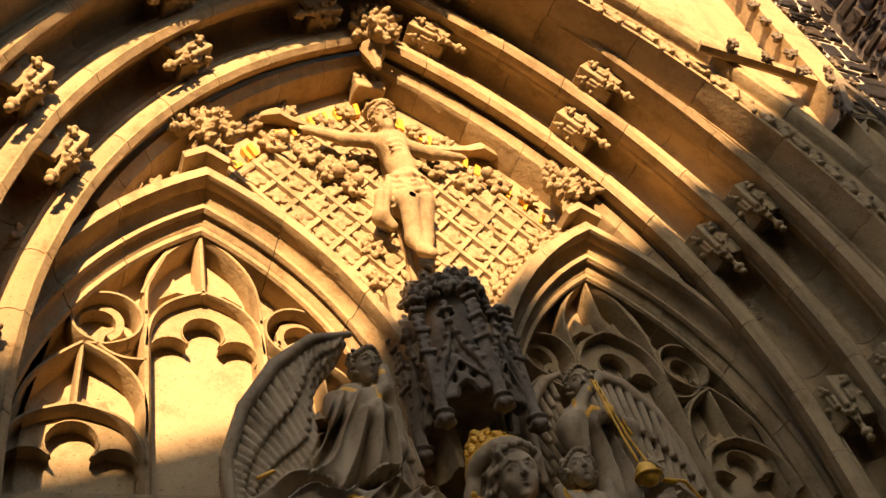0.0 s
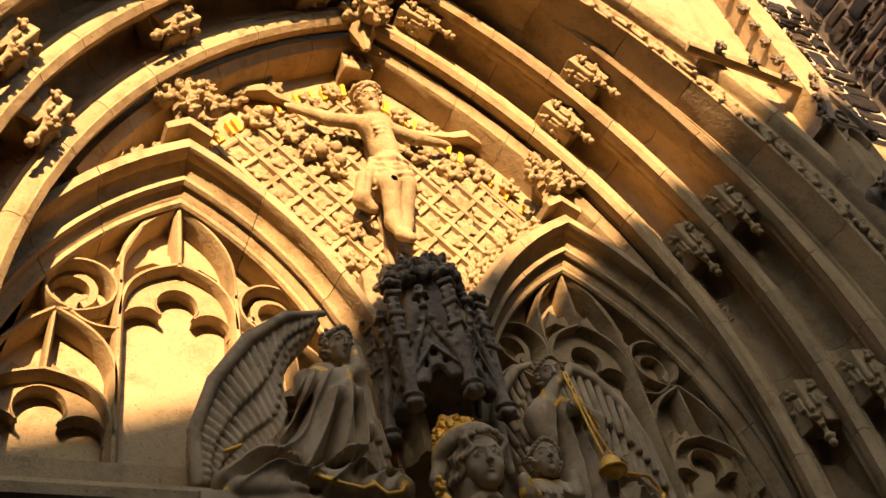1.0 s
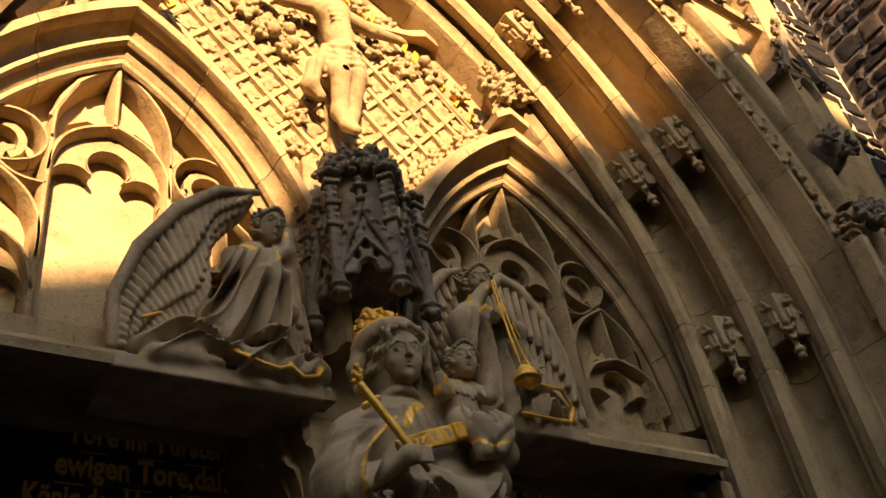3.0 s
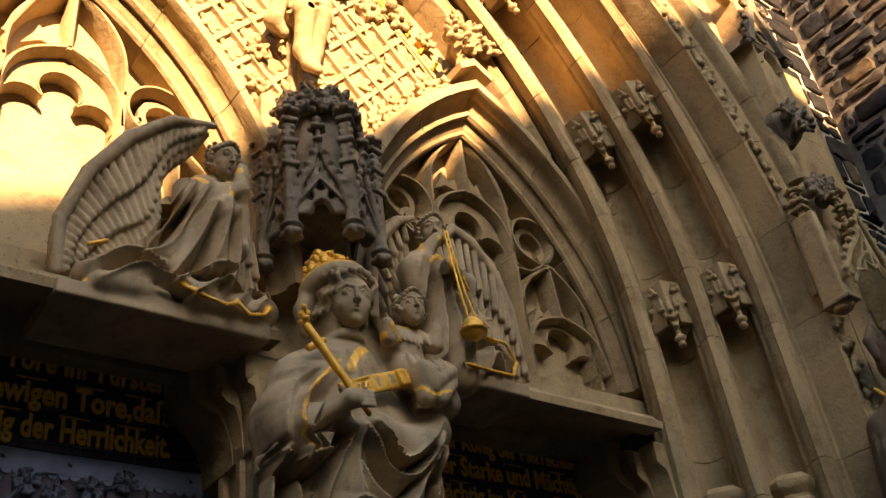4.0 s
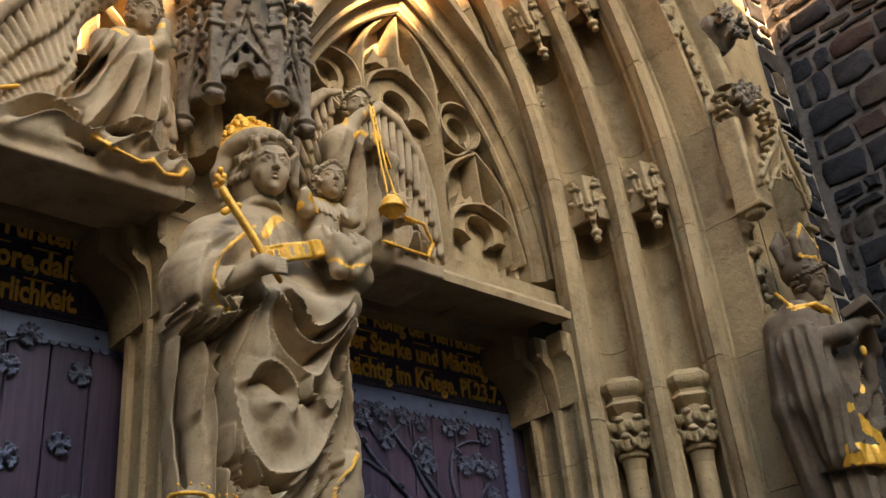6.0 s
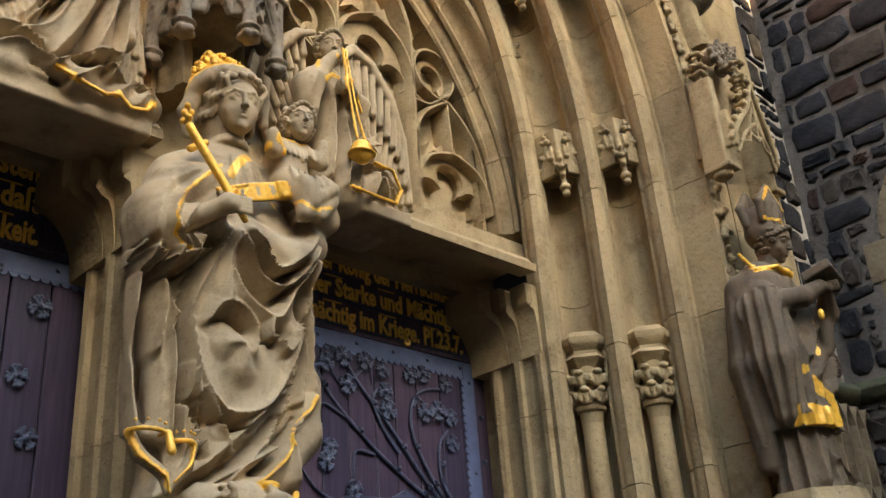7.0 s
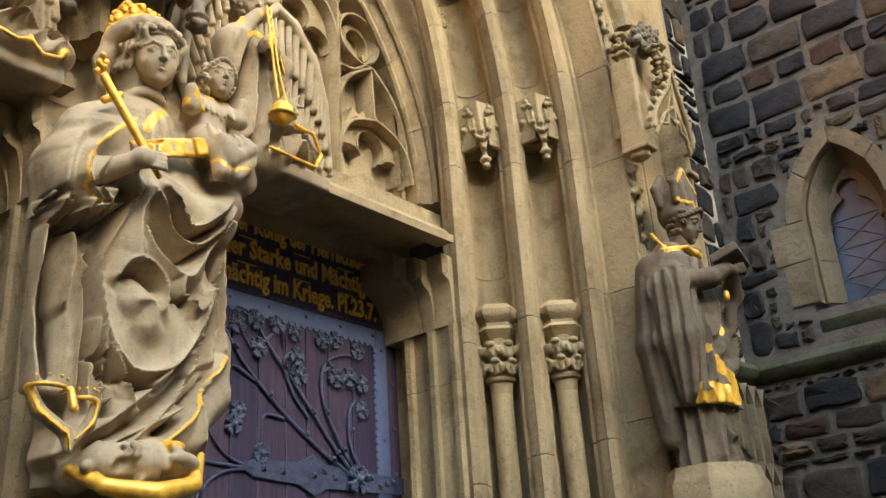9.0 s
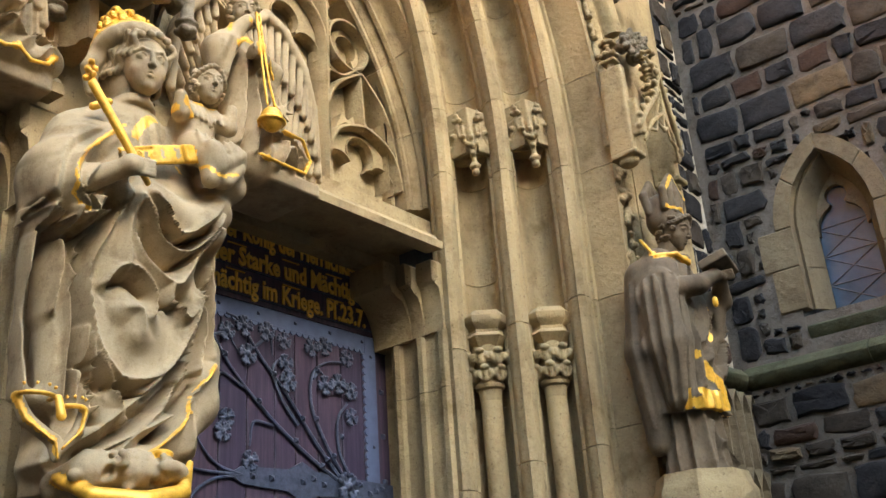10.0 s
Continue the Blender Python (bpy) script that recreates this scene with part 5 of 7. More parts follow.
    hand(c, (0.465, -0.71, 3.885), (0.42, -0.72, 3.90), 0.042)
    c.path([(0.50, -0.68, 3.455), (0.62, -0.68, 3.45), (0.74, -0.66, 3.465), (0.80, -0.63, 3.55), (0.73, -0.66, 3.61), (0.62, -0.68, 3.60)], 0.0075, 0.004, True)
    c.path([(0.36, -0.665, 3.98), (0.345, -0.68, 3.92), (0.375, -0.69, 3.88), (0.41, -0.69, 3.92)], 0.0065, 0.003, True)
    c.path([(0.50, -0.70, 3.93), (0.53, -0.69, 3.86), (0.56, -0.68, 3.81)], 0.0065, 0.003, True)
    c.paint([(0.42, -0.61, 4.0), (0.465, -0.63, 3.985), (0.52, -0.61, 4.01)], 0.008)
    for dx in (-0.008, 0.008):
        c.path([(0.435 + dx, -0.735, 4.03), (0.455 + dx, -0.735, 3.90), (0.48 + dx * 1.5, -0.735, 3.74), (0.505 + dx * 2.5, -0.735, 3.64)], 0.006, 0.002, True)
    c.ell((0.51, -0.73, 3.585), (0.046, 0.042, 0.052), 0.004, gold=True)
    c.path([(0.51 + 0.05 * math.cos(a), -0.73 + 0.046 * math.sin(a), 3.575) for a in [math.pi * i / 6 for i in range(13)]], 0.008, 0.003, True)
    for dx in (-0.016, 0.016):
        c.ell((0.51 + dx, -0.775, 3.605), (0.012, 0.012, 0.012), 0.003, cut=True)
    for i in range(6):
        a = i * math.pi / 3
        c.cap((0.565, -0.72, 3.65), (0.565 + 0.05 * math.cos(a), -0.735, 3.65 + 0.05 * math.sin(a)), 0.012, 0.004, 0.003)
    c.path([(0.46, -0.55, 3.98), (0.46, -0.58, 4.06)], [0.038, 0.034], 0.012)
    head(c, (0.46, -0.61, 4.115), 0.158, -18, 0.03, nod=-0.3)
    c.box((0.52, -0.46, 3.44), (0.34, 0.16, 0.03), 0.01, 0.02)
    tagged(new("statue", c.skin("statue", [STATUE, GOLD])), "winged angel statue with gilded censer and robe hems", "statue")


def kneeling_angel():
    """Kneels in the corner of the blind window, one great wing swept up round it."""
    c = Clay((-1.09, -0.84, 3.36), (-0.20, -0.28, 4.30), 0.0056)
    feathers(c, [(-0.56, -0.64, 4.225), (-0.69, -0.60, 4.205), (-0.82, -0.56, 4.10), (-0.94, -0.53, 3.92), (-1.005, -0.50, 3.73), (-0.99, -0.48, 3.55)],
             [(-0.60, -0.60, 4.15), (-0.70, -0.56, 4.00), (-0.70, -0.53, 3.74), (-0.79, -0.52, 3.68), (-0.88, -0.50, 3.62), (-0.94, -0.48, 3.52)], ((0.60, 1.0, 0.0, 25), (0.30, 0.72, 0.016, 25), (0.0, 0.40, 0.034, 27)))
    c.path([(-0.545, -0.67, 4.23), (-0.69, -0.64, 4.215), (-0.83, -0.60, 4.11), (-0.95, -0.57, 3.93), (-1.015, -0.54, 3.73), (-1.0, -0.51, 3.55)], [0.012, 0.022, 0.026, 0.024, 0.022, 0.02], 0.004)
    feathers(c, [(-0.45, -0.46, 4.08), (-0.40, -0.47, 4.13), (-0.34, -0.47, 4.02), (-0.295, -0.46, 3.84)], [(-0.42, -0.46, 3.56), (-0.37, -0.46, 3.54), (-0.32, -0.46, 3.53), (-0.25, -0.45, 3.53)], ((0.6, 1.0, 0.0, 6), (0.28, 0.74, 0.014, 6), (0.0, 0.42, 0.028, 6)))
    # body, raised knee, robe that trails behind
    c.path([(-0.535, -0.55, 4.00), (-0.55, -0.56, 3.88), (-0.58, -0.55, 3.70)], [0.068, 0.08, 0.10], 0.03)
    c.path([(-0.60, -0.56, 3.68), (-0.515, -0.66, 3.81), (-0.50, -0.65, 3.58)], [0.09, 0.07, 0.06], 0.03)
    c.path([(-0.62, -0.56, 3.66), (-0.78, -0.58, 3.57), (-0.92, -0.56, 3.51)], [0.09, 0.075, 0.045], 0.03)
    c.path([(-0.88, -0.60, 3.48), (-0.60, -0.63, 3.50), (-0.33, -0.60, 3.51)], [0.04, 0.05, 0.05], 0.03)
    c.path([(-0.60, -0.56, 3.98), (-0.60, -0.64, 3.86), (-0.475, -0.70, 3.93)], [0.046, 0.045, 0.028], 0.015)
    c.path([(-0.47, -0.56, 3.98), (-0.435, -0.63, 3.88), (-0.455, -0.70, 3.94)], [0.044, 0.042, 0.028], 0.015)
    c.path([(-0.44, -0.64, 3.87), (-0.425, -0.64, 3.72)], [0.045, 0.02], 0.015)
    ridges = (((-0.58, 4.02), (-0.64, 3.86), (-0.72, 3.70)), ((-0.61, 4.0), (-0.68, 3.84), (-0.76, 3.68)), ((-0.55, 3.96), (-0.62, 3.80), (-0.68, 3.66), (-0.78, 3.58)), ((-0.51, 3.86), (-0.52, 3.72), (-0.56, 3.56)), ((-0.47, 3.82), (-0.46, 3.66), (-0.49, 3.52)),
             ((-0.56, 3.82), (-0.60, 3.68), (-0.66, 3.56)), ((-0.93, 3.53), (-0.83, 3.60), (-0.70, 3.57)), ((-0.89, 3.47), (-0.78, 3.545), (-0.67, 3.52)), ((-0.66, 3.51), (-0.57, 3.58), (-0.47, 3.60)), ((-0.60, 3.47), (-0.51, 3.545), (-0.43, 3.52)),
             ((-0.42, 3.72), (-0.40, 3.60), (-0.34, 3.54)), ((-0.46, 3.48), (-0.39, 3.55), (-0.31, 3.57)), ((-0.38, 3.47), (-0.34, 3.53), (-0.30, 3.50)))
    valleys = (((-0.60, 3.90), (-0.66, 3.75), (-0.74, 3.64)), ((-0.485, 3.78), (-0.49, 3.64), (-0.52, 3.54)), ((-0.55, 3.76), (-0.58, 3.64), (-0.62, 3.55)), ((-0.86, 3.53), (-0.77, 3.575), (-0.68, 3.545)), ((-0.63, 3.545), (-0.56, 3.56), (-0.48, 3.57)), ((-0.44, 3.60), (-0.41, 3.56), (-0.35, 3.55)), ((-0.72, 3.50), (-0.62, 3.47)))
    c.drape(ridges, valleys, 0.024, 0.036, -0.53, 3.4, 4.02)
    c.sharpen(0.3, 3)
    c.path([(-0.462, -0.71, 3.94), (-0.462, -0.72, 4.03)], [0.026, 0.012], 0.006)
    c.path([(-0.445, -0.70, 3.94), (-0.448, -0.72, 4.03)], [0.024, 0.012], 0.006)
    c.path([(-0.50, -0.70, 3.95), (-0.495, -0.71, 3.88)], 0.010, 0.003, True)
    c.paint([(-0.60, -0.62, 4.03), (-0.53, -0.63, 3.985), (-0.47, -0.62, 4.0)], 0.007)
    c.path([(-0.65, -0.67, 3.50), (-0.58, -0.69, 3.465), (-0.50, -0.69, 3.45), (-0.45, -0.68, 3.475), (-0.41, -0.68, 3.44), (-0.35, -0.67, 3.46), (-0.305, -0.64, 3.53)], 0.007, 0.004, True)
    c.path([(-0.93, -0.60, 3.47), (-0.88, -0.62, 3.455)], 0.007, 0.004, True)
    c.path([(-0.93, -0.60, 3.615), (-0.88, -0.62, 3.63)], 0.008, 0.004, True)
    c.path([(-0.51, -0.55, 3.99), (-0.49, -0.58, 4.07)], [0.038, 0.034], 0.012)
    head(c, (-0.485, -0.61, 4.125), 0.158, 16, 0.03, nod=-0.3)
    c.box((-0.66, -0.46, 3.43), (0.36, 0.16, 0.03), 0.01, 0.02)
    tagged(new("statue", c.skin("statue", [STATUE, GOLD])), "kneeling winged angel statue in grey stone with gilded robe hems", "statue")


def crucified():
    c = Clay((-0.62, -0.56, 4.92), (0.66, -0.24, 6.5), 0.008)
    c.path([(0.03, -0.42, 6.0), (0.05, -0.43, 5.80), (0.075, -0.41, 5.64)], [0.10, 0.082, 0.085], 0.04)
    c.ell((0.02, -0.45, 5.97), (0.105, 0.07, 0.09), 0.03)
    for m, hx, hz in ((-1, -0.49, 6.10), (1, 0.55, 6.07)):
        c.path([(0.03 + m * 0.10, -0.41, 6.04), (0.03 + m * 0.29, -0.40, 6.02), (hx, -0.37, hz)], [0.048, 0.038, 0.025], 0.03)
        hand(c, (hx, -0.37, hz), (hx + m * 0.1, -0.37, hz + 0.03), 0.05)
    c.path([(0.02, -0.42, 5.60), (-0.005, -0.50, 5.40), (0.0, -0.44, 5.18), (0.01, -0.47, 5.06)], [0.075, 0.058, 0.05, 0.032], 0.02)
    c.path([(0.12, -0.42, 5.60), (0.10, -0.49, 5.42), (0.07, -0.43, 5.18), (0.04, -0.47, 5.06)], [0.075, 0.058, 0.05, 0.032], 0.02)
    c.path([(0.01, -0.47, 5.06), (0.03, -0.52, 4.99)], [0.034, 0.024], 0.015)
    c.path([(0.045, -0.47, 5.06), (0.045, -0.52, 4.99)], [0.034, 0.024], 0.015)
    # loincloth
    c.robe([(5.42, 0.055, -0.43, 0.13, 0.10), (5.55, 0.06, -0.42, 0.135, 0.11), (5.70, 0.065, -0.41, 0.12, 0.10)], [(5, 0, 0.01, 0.006, 3)], 0.02)
    for i in range(5):
        z = 5.67 - 0.05 * i
        c.path([(-0.07, -0.45, z - 0.01), (0.05, -0.53, z - 0.05), (0.17, -0.46, z + 0.01)], 0.014, 0.015)
    c.path([(-0.05, -0.44, 5.62), (-0.13, -0.44, 5.48), (-0.16, -0.42, 5.34), (-0.10, -0.42, 5.28)], [0.04, 0.045, 0.05, 0.03], 0.02)
    c.path([(0.18, -0.43, 5.62), (0.21, -0.42, 5.50)], [0.03, 0.025], 0.02)
    for z in (5.92, 5.88, 5.84):
        c.path([(-0.03, -0.505, z), (0.03, -0.515, z + 0.015), (0.09, -0.505, z)], 0.008, 0.015)
    head(c, (0.0, -0.46, 6.20), 0.21, -14, 0.03, nod=-0.5)
    c.path([(0.0, -0.50, 6.09), (0.0, -0.52, 6.05)], [0.045, 0.025], 0.02)
    ring = [(0.0 + 0.095 * math.cos(a), -0.45 + 0.095 * math.sin(a), 6.28) for a in [2 * math.pi * i / 14 for i in range(15)]]
    c.path(ring, 0.013, 0.006)
    c.path([(0.03, -0.42, 6.02), (0.01, -0.44, 6.13)], [0.06, 0.05], 0.02)
    for pts in (((-0.06, 0, 5.64), (0.05, 0, 5.58), (0.17, 0, 5.66)), ((-0.06, 0, 5.58), (0.05, 0, 5.51), (0.17, 0, 5.60)), ((-0.05, 0, 5.52), (0.04, 0, 5.45), (0.16, 0, 5.52)), ((-0.12, 0, 5.52), (-0.15, 0, 5.36))):
        c.crease(pts, 0.018, -0.014)
    body = new("statue", c.skin("statue", [SAND_FINE]))
    body.matrix_world = Matrix.Translation((0.02, -0.36, 5.5)) @ Matrix.Diagonal((0.86, 0.9, 0.93, 1)) @ Matrix.Translation((-0.03, 0.36, -5.575))
    tagged(body, "carved sandstone crucified figure with a gathered loincloth", "statue")
    # the cross of branches behind
    cr = thing("cross", (0, -0.3, 4.9), "carved sandstone cross with leaf-shaped arms", "cross")
    bm = bmesh.new()
    tube(bm, [(0.03, 0.02, 0.02), (0.03, 0.0, 0.6), (0.03, 0.0, 1.2), (0.03, 0.0, 1.62)], 0.06, 8, 0.6)
    part("upright", bm, SAND_FINE, cr)
    for m in (-1, 1):
        bm = bmesh.new()
        tube(bm, [(0.03 + m * u, -0.01 - 0.02 * (w > 0.09), 1.16 + dz) for u, dz, w in ((0, 0, .07), (0.2, 0.0, .06), (0.4, 0.03, .055), (0.52, 0.05, .08), (0.6, 0.06, .10), (0.70, 0.045, .075), (0.78, 0.02, .02))],
             [w for w in (.07, .06, .055, .08, .10, .075, .02)], 10, 0.45)
        part("cross_arm", bm, SAND_FINE, cr)


def bishop():
    c = Clay((1.98, -1.72, 2.26), (2.66, -1.16, 3.78), 0.006)
    cx = 2.31
    # alb to the feet, the shorter vestment over it, the cope round all
    c.robe([(2.31, cx, -1.37, 0.165, 0.125), (2.45, cx, -1.37, 0.150, 0.115), (2.72, cx, -1.37, 0.155, 0.12)], [(6, 0.3, 0.014, 0.008, 0.6)], 0.006)
    c.robe([(2.565, cx, -1.375, 0.180, 0.150), (2.70, cx, -1.375, 0.170, 0.14), (2.95, cx, -1.37, 0.165, 0.13), (3.22, cx, -1.36, 0.15, 0.11)], [(11, 0.0, 0.005, 0.0, 0.3)], 0.006)
    c.paint([(cx - 0.16, -1.45, 2.61), (cx - 0.08, -1.52, 2.605), (cx + 0.02, -1.54, 2.605), (cx + 0.12, -1.49, 2.61)], 0.040, 0.003)
    c.path([(cx - 0.07, -1.36, 3.25), (cx - 0.15, -1.38, 3.08), (cx - 0.175, -1.40, 2.85), (cx - 0.165, -1.40, 2.62)], [0.085, 0.095, 0.085, 0.05], 0.02)
    c.path([(cx - 0.10, -1.30, 3.2), (cx - 0.15, -1.28, 2.85), (cx - 0.13, -1.27, 2.45)], [0.09, 0.09, 0.05], 0.02)
    c.path([(cx + 0.07, -1.36, 3.25), (cx + 0.14, -1.40, 3.08), (cx + 0.12, -1.47, 2.90), (cx + 0.07, -1.50, 2.74)], [0.085, 0.085, 0.06, 0.03], 0.02)
    c.path([(cx + 0.12, -1.30, 3.2), (cx + 0.17, -1.28, 2.85), (cx + 0.15, -1.27, 2.45)], [0.08, 0.08, 0.05], 0.02)
    ridges = (((cx - 0.05, 3.22), (cx - 0.09, 3.0), (cx - 0.10, 2.66)), ((cx - 0.12, 3.22), (cx - 0.15, 3.0), (cx - 0.15, 2.62)), ((cx - 0.17, 3.16), (cx - 0.21, 2.95), (cx - 0.20, 2.60)), ((cx + 0.10, 3.10), (cx + 0.04, 2.92), (cx - 0.04, 2.78)),
             ((cx + 0.15, 3.06), (cx + 0.10, 2.86), (cx + 0.04, 2.72)), ((cx + 0.06, 3.08), (cx, 2.94), (cx - 0.06, 2.86)), ((cx - 0.05, 2.52), (cx - 0.09, 2.34)), ((cx + 0.02, 2.54), (cx + 0.03, 2.34)), ((cx + 0.0, 2.44), (cx + 0.09, 2.35)))
    valleys = (((cx - 0.06, 3.12), (cx - 0.075, 2.95), (cx - 0.08, 2.68)), ((cx - 0.125, 3.12), (cx - 0.125, 2.7)), ((cx + 0.07, 2.98), (cx + 0.01, 2.84)), ((cx + 0.12, 2.92), (cx + 0.06, 2.78)), ((cx - 0.02, 2.52), (cx - 0.03, 2.36)), ((cx + 0.06, 2.52), (cx + 0.07, 2.38)))
    c.drape(ridges, valleys, 0.024, 0.036, -1.36, 2.3, 3.28)
    c.sharpen(0.3, 3)
    for j in range(12):
        ca, sa = math.cos(radians(105 + 15 * j)), math.sin(radians(105 + 15 * j))
        c.crease([(cx - 0.14 + 0.10 * ca, -1.36 + 0.10 * sa, 3.15), (cx - 0.165 + 0.10 * ca, -1.37 + 0.11 * sa, 2.85), (cx - 0.155 + 0.065 * ca, -1.36 + 0.08 * sa, 2.52)], 0.022, 0.012 if j % 2 else -0.030, free=True)
    # gilt borders of the vestment that falls to a point
    c.paint([(cx - 0.09, -1.5, 2.80), (cx - 0.03, -1.53, 2.72), (cx + 0.05, -1.54, 2.66), (cx + 0.13, -1.5, 2.70)], 0.018, 0.005)
    c.paint([(cx + 0.06, -1.5, 3.05), (cx + 0.03, -1.52, 2.95), (cx + 0.02, -1.52, 2.86)], 0.008)
    c.path([(cx - 0.14, -1.38, 3.29), (cx - 0.16, -1.36, 3.33), (cx - 0.12, -1.32, 3.38)], 0.008, 0.003, True)
    c.path([(cx - 0.15, -1.40, 3.27), (cx - 0.07, -1.46, 3.285), (cx, -1.48, 3.25)], 0.010, 0.004, True)
    # forearms, book and tassel
    c.path([(cx + 0.15, -1.42, 3.10), (cx + 0.13, -1.54, 3.08), (cx + 0.05, -1.59, 3.14)], [0.055, 0.05, 0.03], 0.012)
    c.path([(cx - 0.14, -1.44, 3.10), (cx - 0.10, -1.55, 3.10), (cx - 0.02, -1.60, 3.15)], [0.055, 0.045, 0.03], 0.012)
    c.path([(cx + 0.12, -1.52, 3.06), (cx + 0.10, -1.52, 2.90)], [0.045, 0.015], 0.012)
    hand(c, (cx + 0.02, -1.61, 3.15), (cx + 0.06, -1.66, 3.17), 0.06)
    c.box((cx + 0.03, -1.60, 3.20), (0.10, 0.065, 0.022), 0.006, 0.004, (-18, 6, 10))
    c.ell((cx - 0.05, -1.59, 3.02), (0.014, 0.014, 0.026), 0.003, gold=True)
    # neck, amice, head, mitre of two peaks
    c.path([(cx - 0.09, -1.38, 3.28), (cx, -1.46, 3.27), (cx + 0.09, -1.38, 3.28), (cx, -1.31, 3.31), (cx - 0.09, -1.38, 3.28)], 0.028, 0.012)
    c.path([(cx, -1.38, 3.27), (cx, -1.40, 3.38)], [0.055, 0.046], 0.012)
    head(c, (cx + 0.005, -1.43, 3.425), 0.19, 4, 0.03, nod=-0.45)
    c.cap((cx, -1.40, 3.49), (cx, -1.40, 3.545), 0.086, 0.080, 0.006)
    for y0, y1, zt in ((-1.475, -1.455, 3.70), (-1.335, -1.350, 3.70)):
        for m in (-1, -0.5, 0, 0.5, 1):
            c.path([(cx + m * 0.075, y0 + 0.03 * abs(m) * (1 if y0 < -1.4 else -1), 3.52), (cx + m * 0.092, y0 + 0.02 * abs(m) * (1 if y0 < -1.4 else -1), 3.60), (cx + m * 0.008, y1, zt)], [0.020, 0.019, 0.012], 0.006)
    c.paint([(cx - 0.09, -1.47, 3.60), (cx - 0.045, -1.49, 3.65), (cx, -1.48, 3.70), (cx + 0.045, -1.49, 3.65), (cx + 0.09, -1.47, 3.60)], 0.001)
    c.paint([(cx - 0.085, -1.45, 3.52), (cx, -1.49, 3.515), (cx + 0.085, -1.45, 3.52)], 0.003)
    bis = new("statue", c.skin("statue", [BISHOP_STONE, GOLD]))
    tagged(bis, "weathered bishop statue with mitre and gilded vestment bands", "statue")
    con = thing("console", (cx, -1.37, 1.84), "moulded stone console under the bishop statue", "console")
    bm = bmesh.new()
    lathe(bm, 0, 0, [(0.12, 0), (0.15, 0.1), (0.22, 0.22), (0.24, 0.30), (0.24, 0.40), (0.22, 0.43), (0.21, 0.475)], 8, 0.9, radians(22.5))
    part("bracket", bm, SAND_FINE, con)


madonna()
angel_with_censer()
kneeling_angel()
crucified()
bishop()


# ---- carved ornament ----
def place_in_hollow(k, q, side, out=0.0, along=0.148):
    """The pose in a hollow of the splay: local x across it, y into the wall, z up the arch."""
    w, y = splay(k, along, out)
    x0, z0 = PORTAL.at(w, q, side)
    x1, z1 = PORTAL.at(w, q + 0.004, side)
    up = Vector((x1 - x0, 0, z1 - z0)).normalized()
    a = math.atan2(z1 - z0, x1 - x0) - math.pi / 2
    # outward normal of the arch in its plane, towards the axis
    inn = Vector((-side, 0, 0)) if q <= 0 else Vector((-side * abs(up.z), 0, -abs(up.x)))
    face = (inn * 0.753 + Vector((0, -0.658, 0))).normalized()
    xa = up.cross(face).normalized() * -1
    m = Matrix((xa, -face, up)).transposed().to_4x4()
    if m.determinant() < 0:
        m = Matrix((-xa, -face, up)).transposed().to_4x4()
    m.translation = (x0, y, z0)
    return m


def niche_canopy_mesh():
    c = Clay((-0.13, -0.14, -0.37), (0.13, 0.1, 0.03), 0.005)
    c.box((0, 0.02, -0.08), (0.085, 0.085, 0.085), 0.004, 0.002, (0, 0, 45))
    c.box((0, 0.06, -0.11), (0.085, 0.06, 0.10), 0.004, 0.002)
    for m in (-1, 1):
        mx, my = m * 0.047, -0.052
        # each face: opening, gable ribs with knobs, pendants
        c.cap((m * 0.05, -0.05, -0.30), (m * 0.05, -0.05, -0.20), 0.04, 0.024, 0.004, cut=True)
        c.box((m * 0.052, -0.052, -0.15), (0.045, 0.012, 0.07), 0.003, 0.003, (0, 0, m * 45))
        c.path([(0, -0.108, -0.25), (m * 0.02, -0.10, -0.18), (m * 0.045, -0.075, -0.13), (m * 0.05, -0.07, -0.05)], [0.009, 0.009, 0.008, 0.007], 0.003)
        c.path([(m * 0.105, -0.01, -0.26), (m * 0.085, -0.03, -0.18), (m * 0.06, -0.06, -0.13), (m * 0.05, -0.07, -0.05)], [0.009, 0.009, 0.008, 0.007], 0.003)
        for t in ((0.018, -0.112, -0.19), (0.034, -0.10, -0.145), (0.095, -0.035, -0.17), (0.075, -0.055, -0.12), (0.05, -0.085, -0.035), (0.04, -0.085, -0.055), (0.062, -0.075, -0.055)):
            c.ell((m * t[0], t[1], t[2]), (0.014, 0.014, 0.012), 0.003)
        c.path([(m * 0.05, -0.07, -0.06), (m * 0.05, -0.072, -0.01)], 0.006, 0.002)
        c.ell((m * 0.105, -0.005, -0.275), (0.02, 0.02, 0.025), 0.004)
        c.cap((m * 0.10, 0.0, -0.20), (m * 0.105, 0.0, -0.30), 0.014, 0.01, 0.004)
        c.ell((m * 0.105, -0.005, -0.315), (0.014, 0.014, 0.014), 0.003)
    c.cap((0, -0.09, -0.12), (0, -0.105, -0.29), 0.012, 0.012, 0.004)
    c.ell((0, -0.105, -0.295), (0.026, 0.022, 0.018), 0.004)
    c.ell((0, -0.105, -0.325), (0.018, 0.018, 0.016), 0.003)
    for z in (-0.16, -0.20, -0.24):
        c.ell((0, -0.12, z), (0.013, 0.012, 0.012), 0.003)
    return c.skin("niche_canopy", [SAND_FINE])


